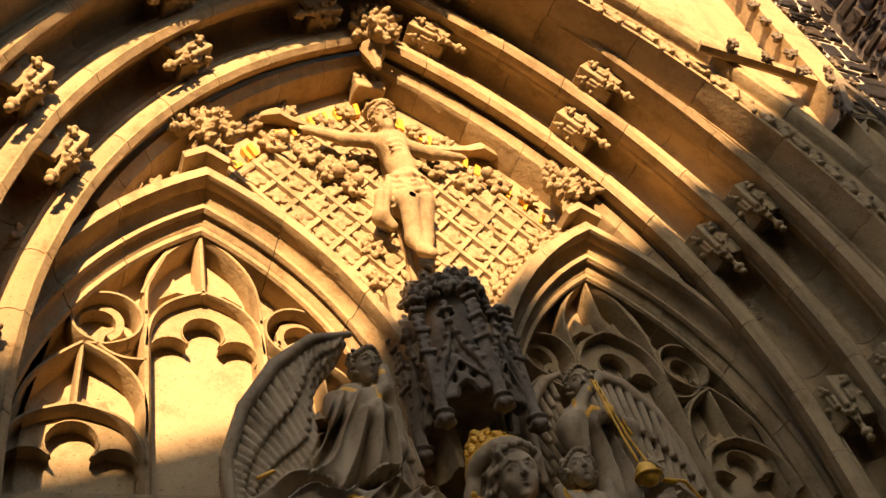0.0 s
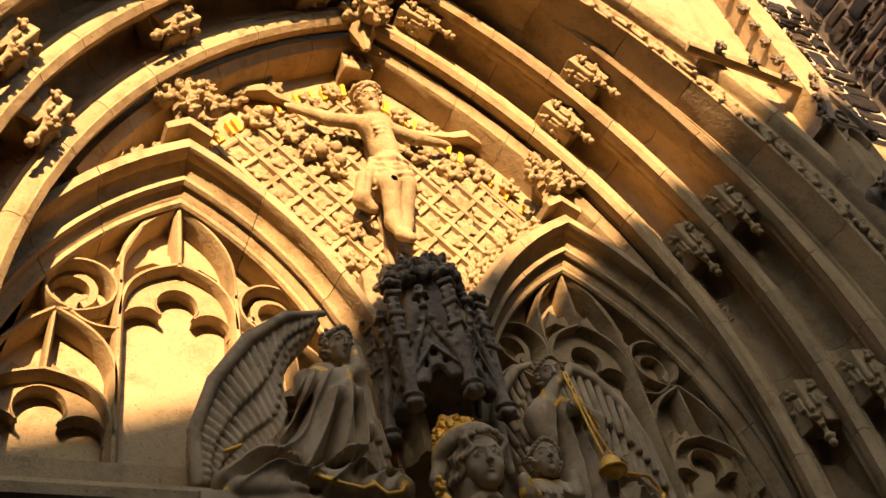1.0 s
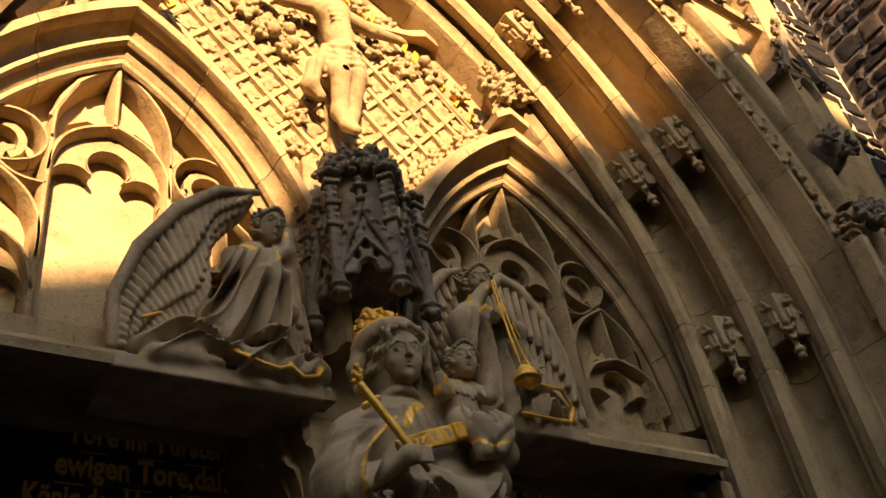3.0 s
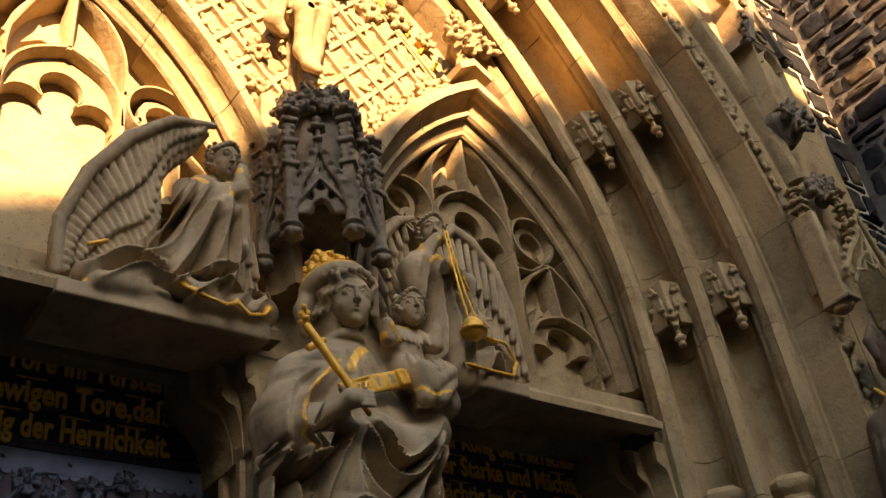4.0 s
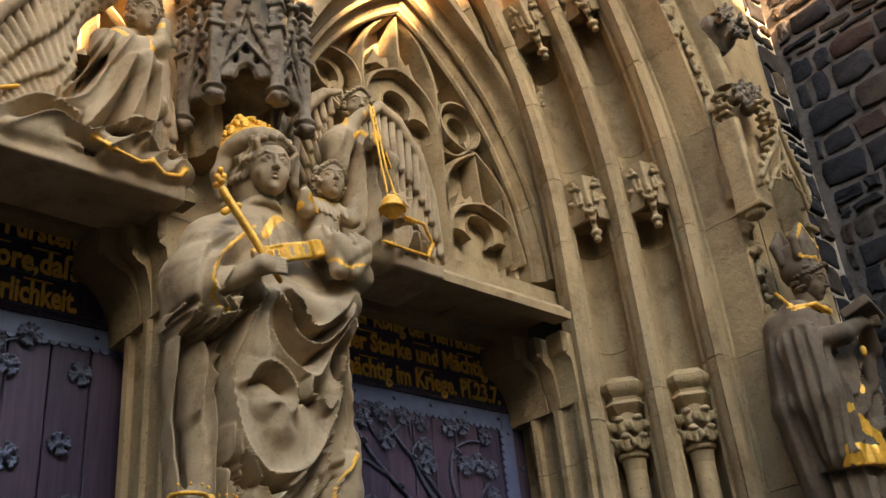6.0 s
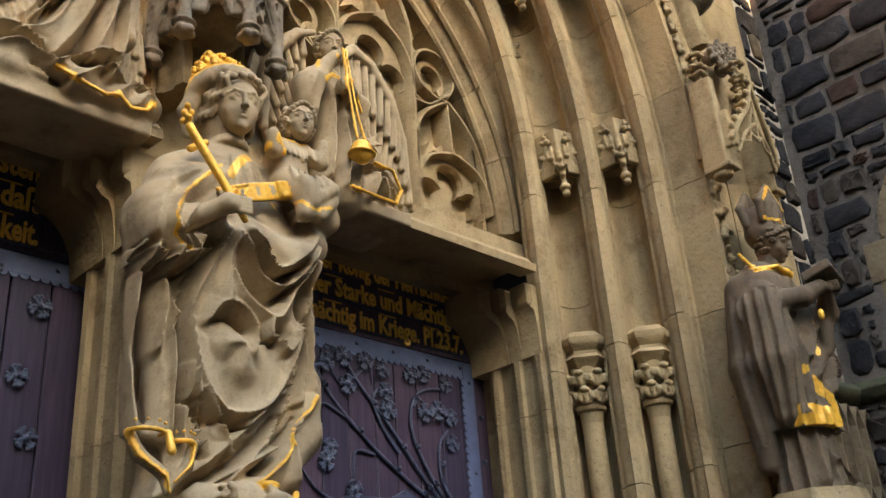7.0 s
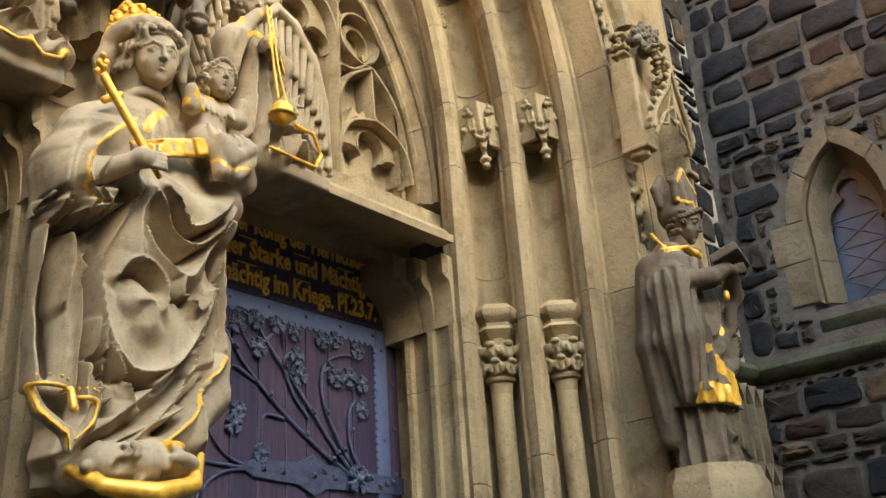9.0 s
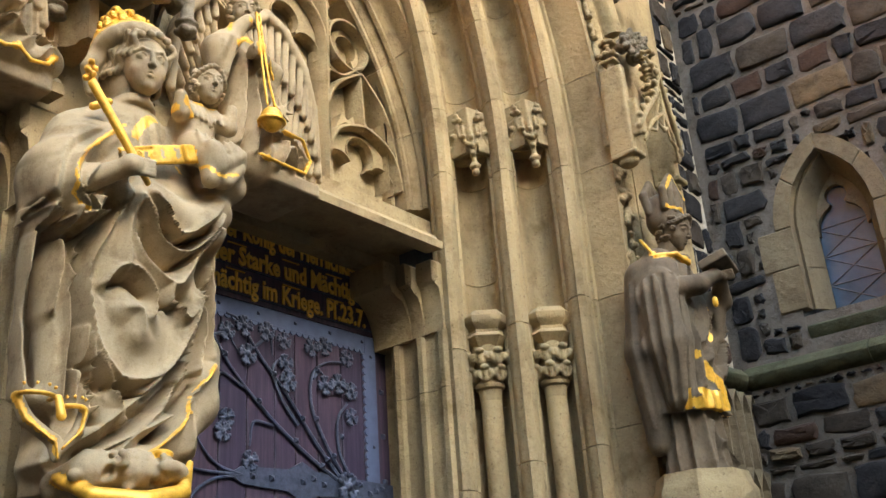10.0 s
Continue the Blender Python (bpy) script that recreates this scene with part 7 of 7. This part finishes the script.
# outer hood mould, its carved stop, and the panelled pinnacle
outer_hood = thing("outer_hood", label="projecting sandstone hood mould round the portal arch", category="trim", kind="structure")
HOOD2 = [(2.405, -1.23), (2.405, -1.275), (2.42, -1.30), (2.46, -1.315), (2.49, -1.30), (2.50, -1.23)]
q0 = PORTAL.q_at(2.45, 4.62)
for side in (1, -1):
    n = 7
    for i in range(n):
        bm = bmesh.new()
        PORTAL.block(bm, HOOD2, q0 + (1 - q0) * i / n + 0.0006, q0 + (1 - q0) * (i + 1) / n - 0.0006, side)
        part("hood_stone", bm, SAND_FINE, outer_hood)
    stop = thing("carved_stop", (side * 2.42, -1.27, 4.58), "soot-dark foliage stop at the hood's foot", "carving")
    for i, (dx, dz) in enumerate(((0.0, 0.0), (0.1, 0.02), (-0.06, -0.05), (0.05, -0.07))):
        ob = part("foliage", SOOTY_CLUMPS[i % 2], None, stop)
        ob.matrix_local = Matrix.Translation((side * dx, -0.03, dz)) @ pose(0, 0, 0, 0, 70 * i, 0) @ Matrix.Diagonal((0.75, 0.8, 0.75, 1))
    pin = thing("pinnacle", (side * 2.36, -1.30, 4.9), "sandstone pinnacle with panelled shaft, sooty crocketed gablet and spire", "pinnacle")
    bm = bmesh.new()
    lathe(bm, 0, 0.0, [(0.03, -0.08), (0.07, -0.04), (0.10, -0.01), (0.13, 0.03), (0.14, 0.06), (0.13, 0.09)], 8, 0.8, radians(22.5))
    part("corbel", bm, SOOTY, pin)
    for i, (dx, dz) in enumerate(((-0.09, 0.04), (0.09, 0.04), (0.0, -0.02), (-0.05, 0.09), (0.06, 0.09))):
        ob = part("foliage", SOOTY_CLUMPS[i % 2], None, pin)
        ob.matrix_local = Matrix.Translation((dx, -0.09, dz)) @ pose(0, 0, 0, 0, 70 * i, 25 * (dx > 0) - 25 * (dx < 0)) @ Matrix.Diagonal((0.5, 0.6, 0.5, 1))
    bm = bmesh.new()
    box(bm, -0.11, 0.11, -0.09, 0.066, 0.09, 0.58, 0.006)
    f = min((f for f in bm.faces if f.normal.y < -0.9), key=lambda f: -f.calc_area())
    bmesh.ops.inset_region(bm, faces=[f], thickness=0.03, depth=0)
    bmesh.ops.translate(bm, vec=(0, 0.03, 0), verts=f.verts)
    part("shaft", bm, SAND_FINE, pin)
    bm = bmesh.new()
    bar(bm, bow_line((-0.08, 0.44), (0, 0.56), 0.12), 0.016, -0.10, -0.05)
    bar(bm, bow_line((0.08, 0.44), (0, 0.56), -0.12), 0.016, -0.10, -0.05)
    part("panel_arch", bm, SAND_FINE, pin)
    bm = bmesh.new()
    ring = [(-0.17, 0.56), (0, 0.98), (0.17, 0.56), (0.12, 0.56), (0, 0.86), (-0.12, 0.56)]
    prism(bm, [(x, -0.12, z) for x, z in ring], [(x, 0.06, z) for x, z in ring])
    fill = [(-0.11, 0.56), (0, 0.83), (0.11, 0.56)]
    prism(bm, [(x, -0.085, z) for x, z in fill], [(x, 0.06, z) for x, z in fill])
    lathe_ring = arc(0, 0.66, 0.045, 0, 350, 12)
    bar(bm, lathe_ring, 0.014, -0.105, -0.06)
    part("gablet", bm, SOOTY, pin)
    bm = bmesh.new()
    lathe(bm, 0, 0.0, [(0.17, 0.6), (0.165, 1.3), (0.13, 2.4), (0.04, 3.6)], 4, 0.75, radians(45))
    part("spire", bm, SAND, pin)
    for i in range(15):
        m, row = (-1, 1)[i % 2], i // 2
        ob = part("crocket", SOOTY_CLUMPS[row % 2], None, pin)
        ob.matrix_local = Matrix.Translation((m * (0.17 - 0.012 * row), -0.06, 0.98 + 0.19 * row)) @ pose(0, 0, 0, 0, 60 * i, 20 * m) @ Matrix.Diagonal((0.42, 0.5, 0.5, 1))
    for i, (dx, dz) in enumerate(((-0.15, 0.66), (0.15, 0.66), (-0.10, 0.79), (0.10, 0.79), (-0.05, 0.92), (0.05, 0.92), (0, 1.02), (-0.18, 0.55), (0.18, 0.55))):
        ob = part("crocket", SOOTY_CLUMPS[i % 2], None, pin)
        ob.matrix_local = Matrix.Translation((dx, -0.08, dz)) @ pose(0, 0, 0, 0, 60 * i, 0) @ Matrix.Diagonal((0.42, 0.5, 0.42, 1))
    # stone strut between the arch and the spire
    bm = bmesh.new()
    tube(bm, [(side * -0.80, -0.02, 1.12), (side * -0.42, -0.06, 0.98), (0.0, -0.05, 0.92)], 0.035, 6)
    part("strut", bm, SAND_FINE, pin)
    for i in range(3):
        ob = part("crocket", SOOTY_CLUMPS[i % 2], None, pin)
        ob.matrix_local = Matrix.Translation((side * (-0.25 - 0.2 * i), -0.08, 0.93 + 0.07 * i)) @ Matrix.Diagonal((0.45, 0.5, 0.45, 1))

# leafy stops where the hoods meet the first roll
for side in (1, -1):
    for x, z, sc in ((1.72, 4.72, 0.6), (1.66, 4.95, 0.42)):
        ob = new("leaf_stop", BIG_CLUMPS[0])
        ob.matrix_world = Matrix.Translation((side * x, -0.53, z)) @ pose(0, 0, 0, 0, 30, -30 * side) @ Matrix.Diagonal((sc, sc * 0.8, sc * 1.2, 1))
        tagged(ob, "carved leaf knop at the foot of a hood mould", "carving", "leaf knops on the hoods")


# ---- doors ----
def lettering(text, size, width, parent, loc, mat, name="line_of_text"):
    """Raised letters, fitted to a width, facing -y."""
    cu = bpy.data.curves.new(name, "FONT")
    cu.body, cu.size, cu.extrude, cu.bevel_depth, cu.resolution_u = text, size, 0.0025, 0.0006, 2
    cu.offset = 0.003
    tmp = bpy.data.objects.new(name, cu)
    scene.collection.objects.link(tmp)
    bpy.context.view_layer.update()
    me = bpy.data.meshes.new_from_object(tmp.evaluated_get(bpy.context.evaluated_depsgraph_get()))
    bpy.data.objects.remove(tmp)
    xs = [v.co.x for v in me.vertices]
    k = width / (max(xs) - min(xs))
    me.transform(Matrix.Translation((-min(xs), 0, 0)))
    me.transform(pose(0, 0, 0, 90, 0, 0) @ Matrix.Diagonal((k, 1, 1, 1)))
    me.materials.clear()
    me.materials.append(mat)
    ob = part(name, me, None, parent)
    ob.location = loc
    return ob


def iron_flower_mesh():
    c = Clay((-0.055, -0.03, -0.055), (0.055, 0.012, 0.055), 0.0035)
    for i in range(4):
        a = radians(45 + 90 * i)
        p = (0.026 * math.cos(a), -0.008, 0.026 * math.sin(a))
        c.ell(p, (0.02, 0.009, 0.016), 0.003, (0, -math.degrees(a), 0))
        for m in (-1, 0, 1):
            b = a + m * 0.42
            c.ell((0.040 * math.cos(b), -0.012, 0.040 * math.sin(b)), (0.0085, 0.007, 0.0085), 0.002)
        c.ell((0.024 * math.cos(a), -0.018, 0.024 * math.sin(a)), (0.010, 0.006, 0.005), 0.002, (0, -math.degrees(a), 0), cut=True)
    c.ell((0, -0.014, 0), (0.013, 0.012, 0.013), 0.003)
    return c.skin("iron_leaf", [IRON])


IRON_FLOWER = iron_flower_mesh()


def stud_mesh():
    bm = bmesh.new()
    a, b = prism(bm, [(-0.013, 0, -0.013), (0.013, 0, -0.013), (0.013, 0, 0.013), (-0.013, 0, 0.013)], [(-0.009, -0.010, -0.009), (0.009, -0.010, -0.009), (0.009, -0.010, 0.009), (-0.009, -0.010, 0.009)])
    r = bmesh.ops.poke(bm, faces=[f for f in bm.faces if all(abs(v.co.y + 0.010) < 1e-5 for v in f.verts)])
    for v in r["verts"]:
        v.co.y = -0.017
    return data_of("stud", bm, IRON)


STUD = stud_mesh()


def smooth_line(pts, n=8):
    """A rounded line through points (Catmull-Rom)."""
    p = [Vector(v) for v in pts]
    p = [p[0] * 2 - p[1]] + p + [p[-1] * 2 - p[-2]]
    out = []
    for i in range(1, len(p) - 2):
        for j in range(n):
            t = j / n
            out.append(0.5 * ((2 * p[i]) + (p[i + 1] - p[i - 1]) * t + (2 * p[i - 1] - 5 * p[i] + 4 * p[i + 1] - p[i + 2]) * t * t + (3 * p[i] - p[i - 1] - 3 * p[i + 1] + p[i + 2]) * t ** 3))
    return out + [p[-2]]


def church_door(s, lines):
    """One leaf; s = 1: hinged at the outer jamb of the right doorway, built in place; s = -1: its mirror image."""
    door = thing("door_1" if s > 0 else "door_2", (s * 1.0, -0.09, 0), "dark oak plank door with blue-black iron vines and gilded psalm text", "door", kind="structure")
    L, R_, TOP = -0.775, 0.70, 3.10
    rr = random.Random(5)
    x = L
    while x < R_ - 0.02:
        w = min(rr.uniform(0.115, 0.15), R_ - x)
        bm = bmesh.new()
        box(bm, min(s * x, s * (x + w - 0.004)), max(s * x, s * (x + w - 0.004)), 0, 0.05, 0.05, TOP, 0.004)
        part("plank", bm, WOOD, door)
        x += w
    bm = bmesh.new()
    box(bm, -0.80, 0.80, 0.02, 0.07, 0.0, 3.60)
    part("backing", bm, WOOD, door)
    # blue iron border with scalloped inner edge, and the frame by the jamb
    bm = bmesh.new()
    box(bm, min(s * 0.63, s * 0.70), max(s * 0.63, s * 0.70), -0.008, 0.004, 0.05, 3.13, 0.002)
    box(bm, min(s * L, s * 0.629), max(s * L, s * 0.629), -0.008, 0.004, 3.055, 3.13, 0.002)
    part("border", bm, BLUE, door)
    bm = bmesh.new()
    x = L + 0.02
    while x < 0.62:
        lathe_pts = [(s * (x + 0.017 * math.cos(radians(a))), 3.056 + 0.016 * math.sin(radians(a))) for a in range(180, 361, 30)]
        prism(bm, [(px, -0.007, pz) for px, pz in lathe_pts], [(px, 0.003, pz) for px, pz in lathe_pts])
        x += 0.036
    z = 0.4
    while z < 3.04:
        pts = [(s * (0.631 + 0.016 * math.cos(radians(a))), z + 0.017 * math.sin(radians(a))) for a in range(90, 271, 30)]
        prism(bm, [(px, -0.007, pz) for px, pz in pts], [(px, 0.003, pz) for px, pz in pts])
        z += 0.036
    part("scalloped_edge", bm, BLUE, door)
    bm = bmesh.new()
    box(bm, min(s * 0.705, s * 0.80), max(s * 0.705, s * 0.80), 0.0, 0.06, 0.0, 3.56, 0.003)
    part("door_frame", bm, WOOD, door, "dark oak door frame with iron studs")
    for i in range(14):
        ob = part("stud", STUD, None, door)
        ob.location = (s * 0.735, -0.001, 0.35 + 0.21 * i)
    for i in range(7):
        ob = part("stud", STUD, None, door)
        ob.matrix_local = Matrix.Translation((s * (0.665), -0.009, 0.45 + 0.43 * i)) @ Matrix.Scale(0.55, 4)
        ob = part("stud", STUD, None, door)
        ob.matrix_local = Matrix.Translation((s * (-0.65 + 0.21 * i), -0.009, 3.095)) @ Matrix.Scale(0.55, 4)
    # text board: dark ledges between the lines
    bm = bmesh.new()
    box(bm, -0.775, 0.70, -0.004, 0.05, 3.135, 3.58)
    part("text_board", bm, WOOD, door)
    for i, (text, x0, x1, size) in enumerate(lines):
        z = 3.435 - 0.122 * i
        bm = bmesh.new()
        box(bm, -0.77, 0.69, -0.011, -0.004, z - 0.034, z - 0.028)
        part("ledge", bm, IRON, door)
        lettering(text, size, x1 - x0, door, (x0, -0.008, z - 0.018), LETTER_GOLD)
        # contraction strokes over words
        bm = bmesh.new()
        for t in (0.2, 0.52, 0.8):
            cx = x0 + (x1 - x0) * t
            box(bm, cx - 0.05, cx + 0.05, -0.0095, -0.004, z + 0.070, z + 0.0745)
        part("stroke", bm, GOLD, door)

    # ironwork that grows from the hinge strap
    def strip(pts, r):
        bm = bmesh.new()
        line = smooth_line([(s * px, -0.009, pz) for px, pz in pts])
        n = len(line)
        tube(bm, line, [r * (1 - 0.55 * i / n) for i in range(n)], 6, 0.8)
        part("iron_vine", bm, IRON, door)

    for base in (2.40, 1.15):
        bm = bmesh.new()
        ring = [(0.79, 0.035), (0.30, 0.05), (0.22, 0.085), (0.14, 0.045), (-0.10, 0.035), (-0.16, 0.0), (-0.10, -0.035), (0.14, -0.045), (0.22, -0.085), (0.30, -0.05), (0.79, -0.035)]
        prism(bm, [(s * px, -0.014, base + pz) for px, pz in ring], [(s * px, -0.002, base + pz) for px, pz in ring])
        part("hinge_strap", bm, IRON, door, "wrought iron hinge strap with studs")
        for px, pz in ((0.70, 0.012), (0.62, -0.015), (0.66, 0.0), (0.34, 0), (0.22, 0.0), (0.05, 0), (-0.05, 0), (0.56, 0.02), (0.28, 0.02)):
            ob = part("stud", STUD, None, door)
            ob.location = (s * px, -0.013, base + pz)
        ob = part("iron_leaf", IRON_FLOWER, None, door)
        ob.matrix_local = Matrix.Translation((s * 0.47, -0.016, base)) @ Matrix.Scale(1.4, 4)
        branches = ([(0.42, 0.03), (0.25, 0.12), (0.05, 0.25), (-0.15, 0.42), (-0.28, 0.58), (-0.42, 0.66)], [(0.44, 0.04), (0.30, 0.18), (0.14, 0.36), (-0.02, 0.52), (-0.12, 0.64), (-0.19, 0.66)],
                    [(0.46, 0.05), (0.36, 0.18), (0.28, 0.34), (0.29, 0.48), (0.38, 0.55), (0.50, 0.57)], [(0.50, 0.05), (0.44, 0.16), (0.44, 0.30), (0.50, 0.38)], [(0.20, 0.24), (0.11, 0.34), (0.06, 0.46), (0.12, 0.53)],
                    [(-0.10, 0.0), (-0.22, 0.03), (-0.30, 0.10), (-0.36, 0.20)], [(-0.10, 0.0), (-0.24, -0.03), (-0.33, -0.1), (-0.33, -0.22)], [(-0.14, 0.0), (-0.3, 0.0), (-0.45, 0.02)],
                    [(-0.10, 0.36), (-0.20, 0.40), (-0.26, 0.36)], [(0.06, 0.22), (-0.04, 0.22), (-0.06, 0.12)], [(0.29, 0.46), (0.34, 0.5), (0.38, 0.44)], [(-0.26, 0.55), (-0.19, 0.57), (-0.12, 0.50)], [(-0.04, 0.54), (0.04, 0.60), (0.06, 0.52)])
        for sign in ((1,) if base > 2 else (1, -1)):
            for i, br in enumerate(branches):
                strip([(px, base + sign * pz) for px, pz in br], 0.0125 if i < 5 else 0.0085)
            for px, pz in ((-0.42, 0.66), (-0.30, 0.62), (-0.36, 0.54), (-0.19, 0.58), (-0.10, 0.62), (-0.08, 0.50), (0.02, 0.62), (0.12, 0.60), (0.13, 0.50), (0.14, 0.42), (0.28, 0.60), (0.36, 0.62), (0.50, 0.59), (0.36, 0.44), (0.44, 0.46), (0.52, 0.44),
                           (0.52, 0.32), (-0.26, 0.30), (-0.18, 0.22), (-0.06, 0.06), (-0.38, 0.24), (-0.20, 0.16), (-0.47, 0.04), (-0.42, -0.1), (-0.33, -0.24), (-0.55, 0.30), (-0.6, 0.55), (-0.6, 0.1)):
                ob = part("iron_leaf", IRON_FLOWER, None, door)
                ob.matrix_local = Matrix.Translation((s * px, -0.004, base + sign * pz)) @ pose(0, 0, 0, 0, rr.uniform(-40, 40), 0) @ Matrix.Scale(rr.uniform(0.85, 1.05), 4)
            for px, pz in ((0.33, 0.08), (0.18, 0.17), (-0.02, 0.31), (-0.2, 0.48), (0.36, 0.11), (0.22, 0.27), (0.06, 0.44), (0.40, 0.13), (0.30, 0.28), (0.31, 0.50), (0.45, 0.22)):
                ob = part("stud", STUD, None, door)
                ob.matrix_local = Matrix.Translation((s * px, -0.018, base + sign * pz)) @ Matrix.Scale(0.9, 4)


church_door(1, [("dieser König der Herrlichkeit:", -0.32, 0.62, 0.118), ("r,der Starke und Mächtige,", -0.33, 0.63, 0.118), ("r,mächtig im Kriege. Pſ.23.7.", -0.34, 0.64, 0.118)])
church_door(-1, [("Tore ihr Fürsten,", -0.02, 0.57, 0.118), ("ewigen Tore,daſs", -0.05, 0.57, 0.118), ("König der Herrlichkeit.", -0.14, 0.57, 0.118)])

# blind tracery below the string course, and the small arch head in the rubble
blind = thing("blind_tracery", label="weathered blind tracery panel below the string course", category="tracery", kind="structure")
bm = bmesh.new()
box(bm, 2.86, 3.27, -1.25, -1.10, 1.2, 2.84, 0.004)
part("panel", bm, WINDOW_STONE, blind)
bm = bmesh.new()
for cx in (2.93, 3.03, 3.13, 3.23):
    bar(bm, [(cx, 1.2), (cx, 2.35)], 0.02, -1.285, -1.24)
    bar(bm, bow_line((cx, 2.35), (cx + 0.05, 2.62), -0.12), 0.02, -1.285, -1.24)
    bar(bm, bow_line((cx, 2.35), (cx - 0.05, 2.62), 0.12), 0.02, -1.285, -1.24)
    bar(bm, bow_line((cx + 0.05, 2.62), (cx, 2.83), -0.12), 0.018, -1.285, -1.24)
    bar(bm, bow_line((cx - 0.05, 2.62), (cx, 2.83), 0.12), 0.018, -1.285, -1.24)
part("tracery_bars", bm, WINDOW_STONE, blind)
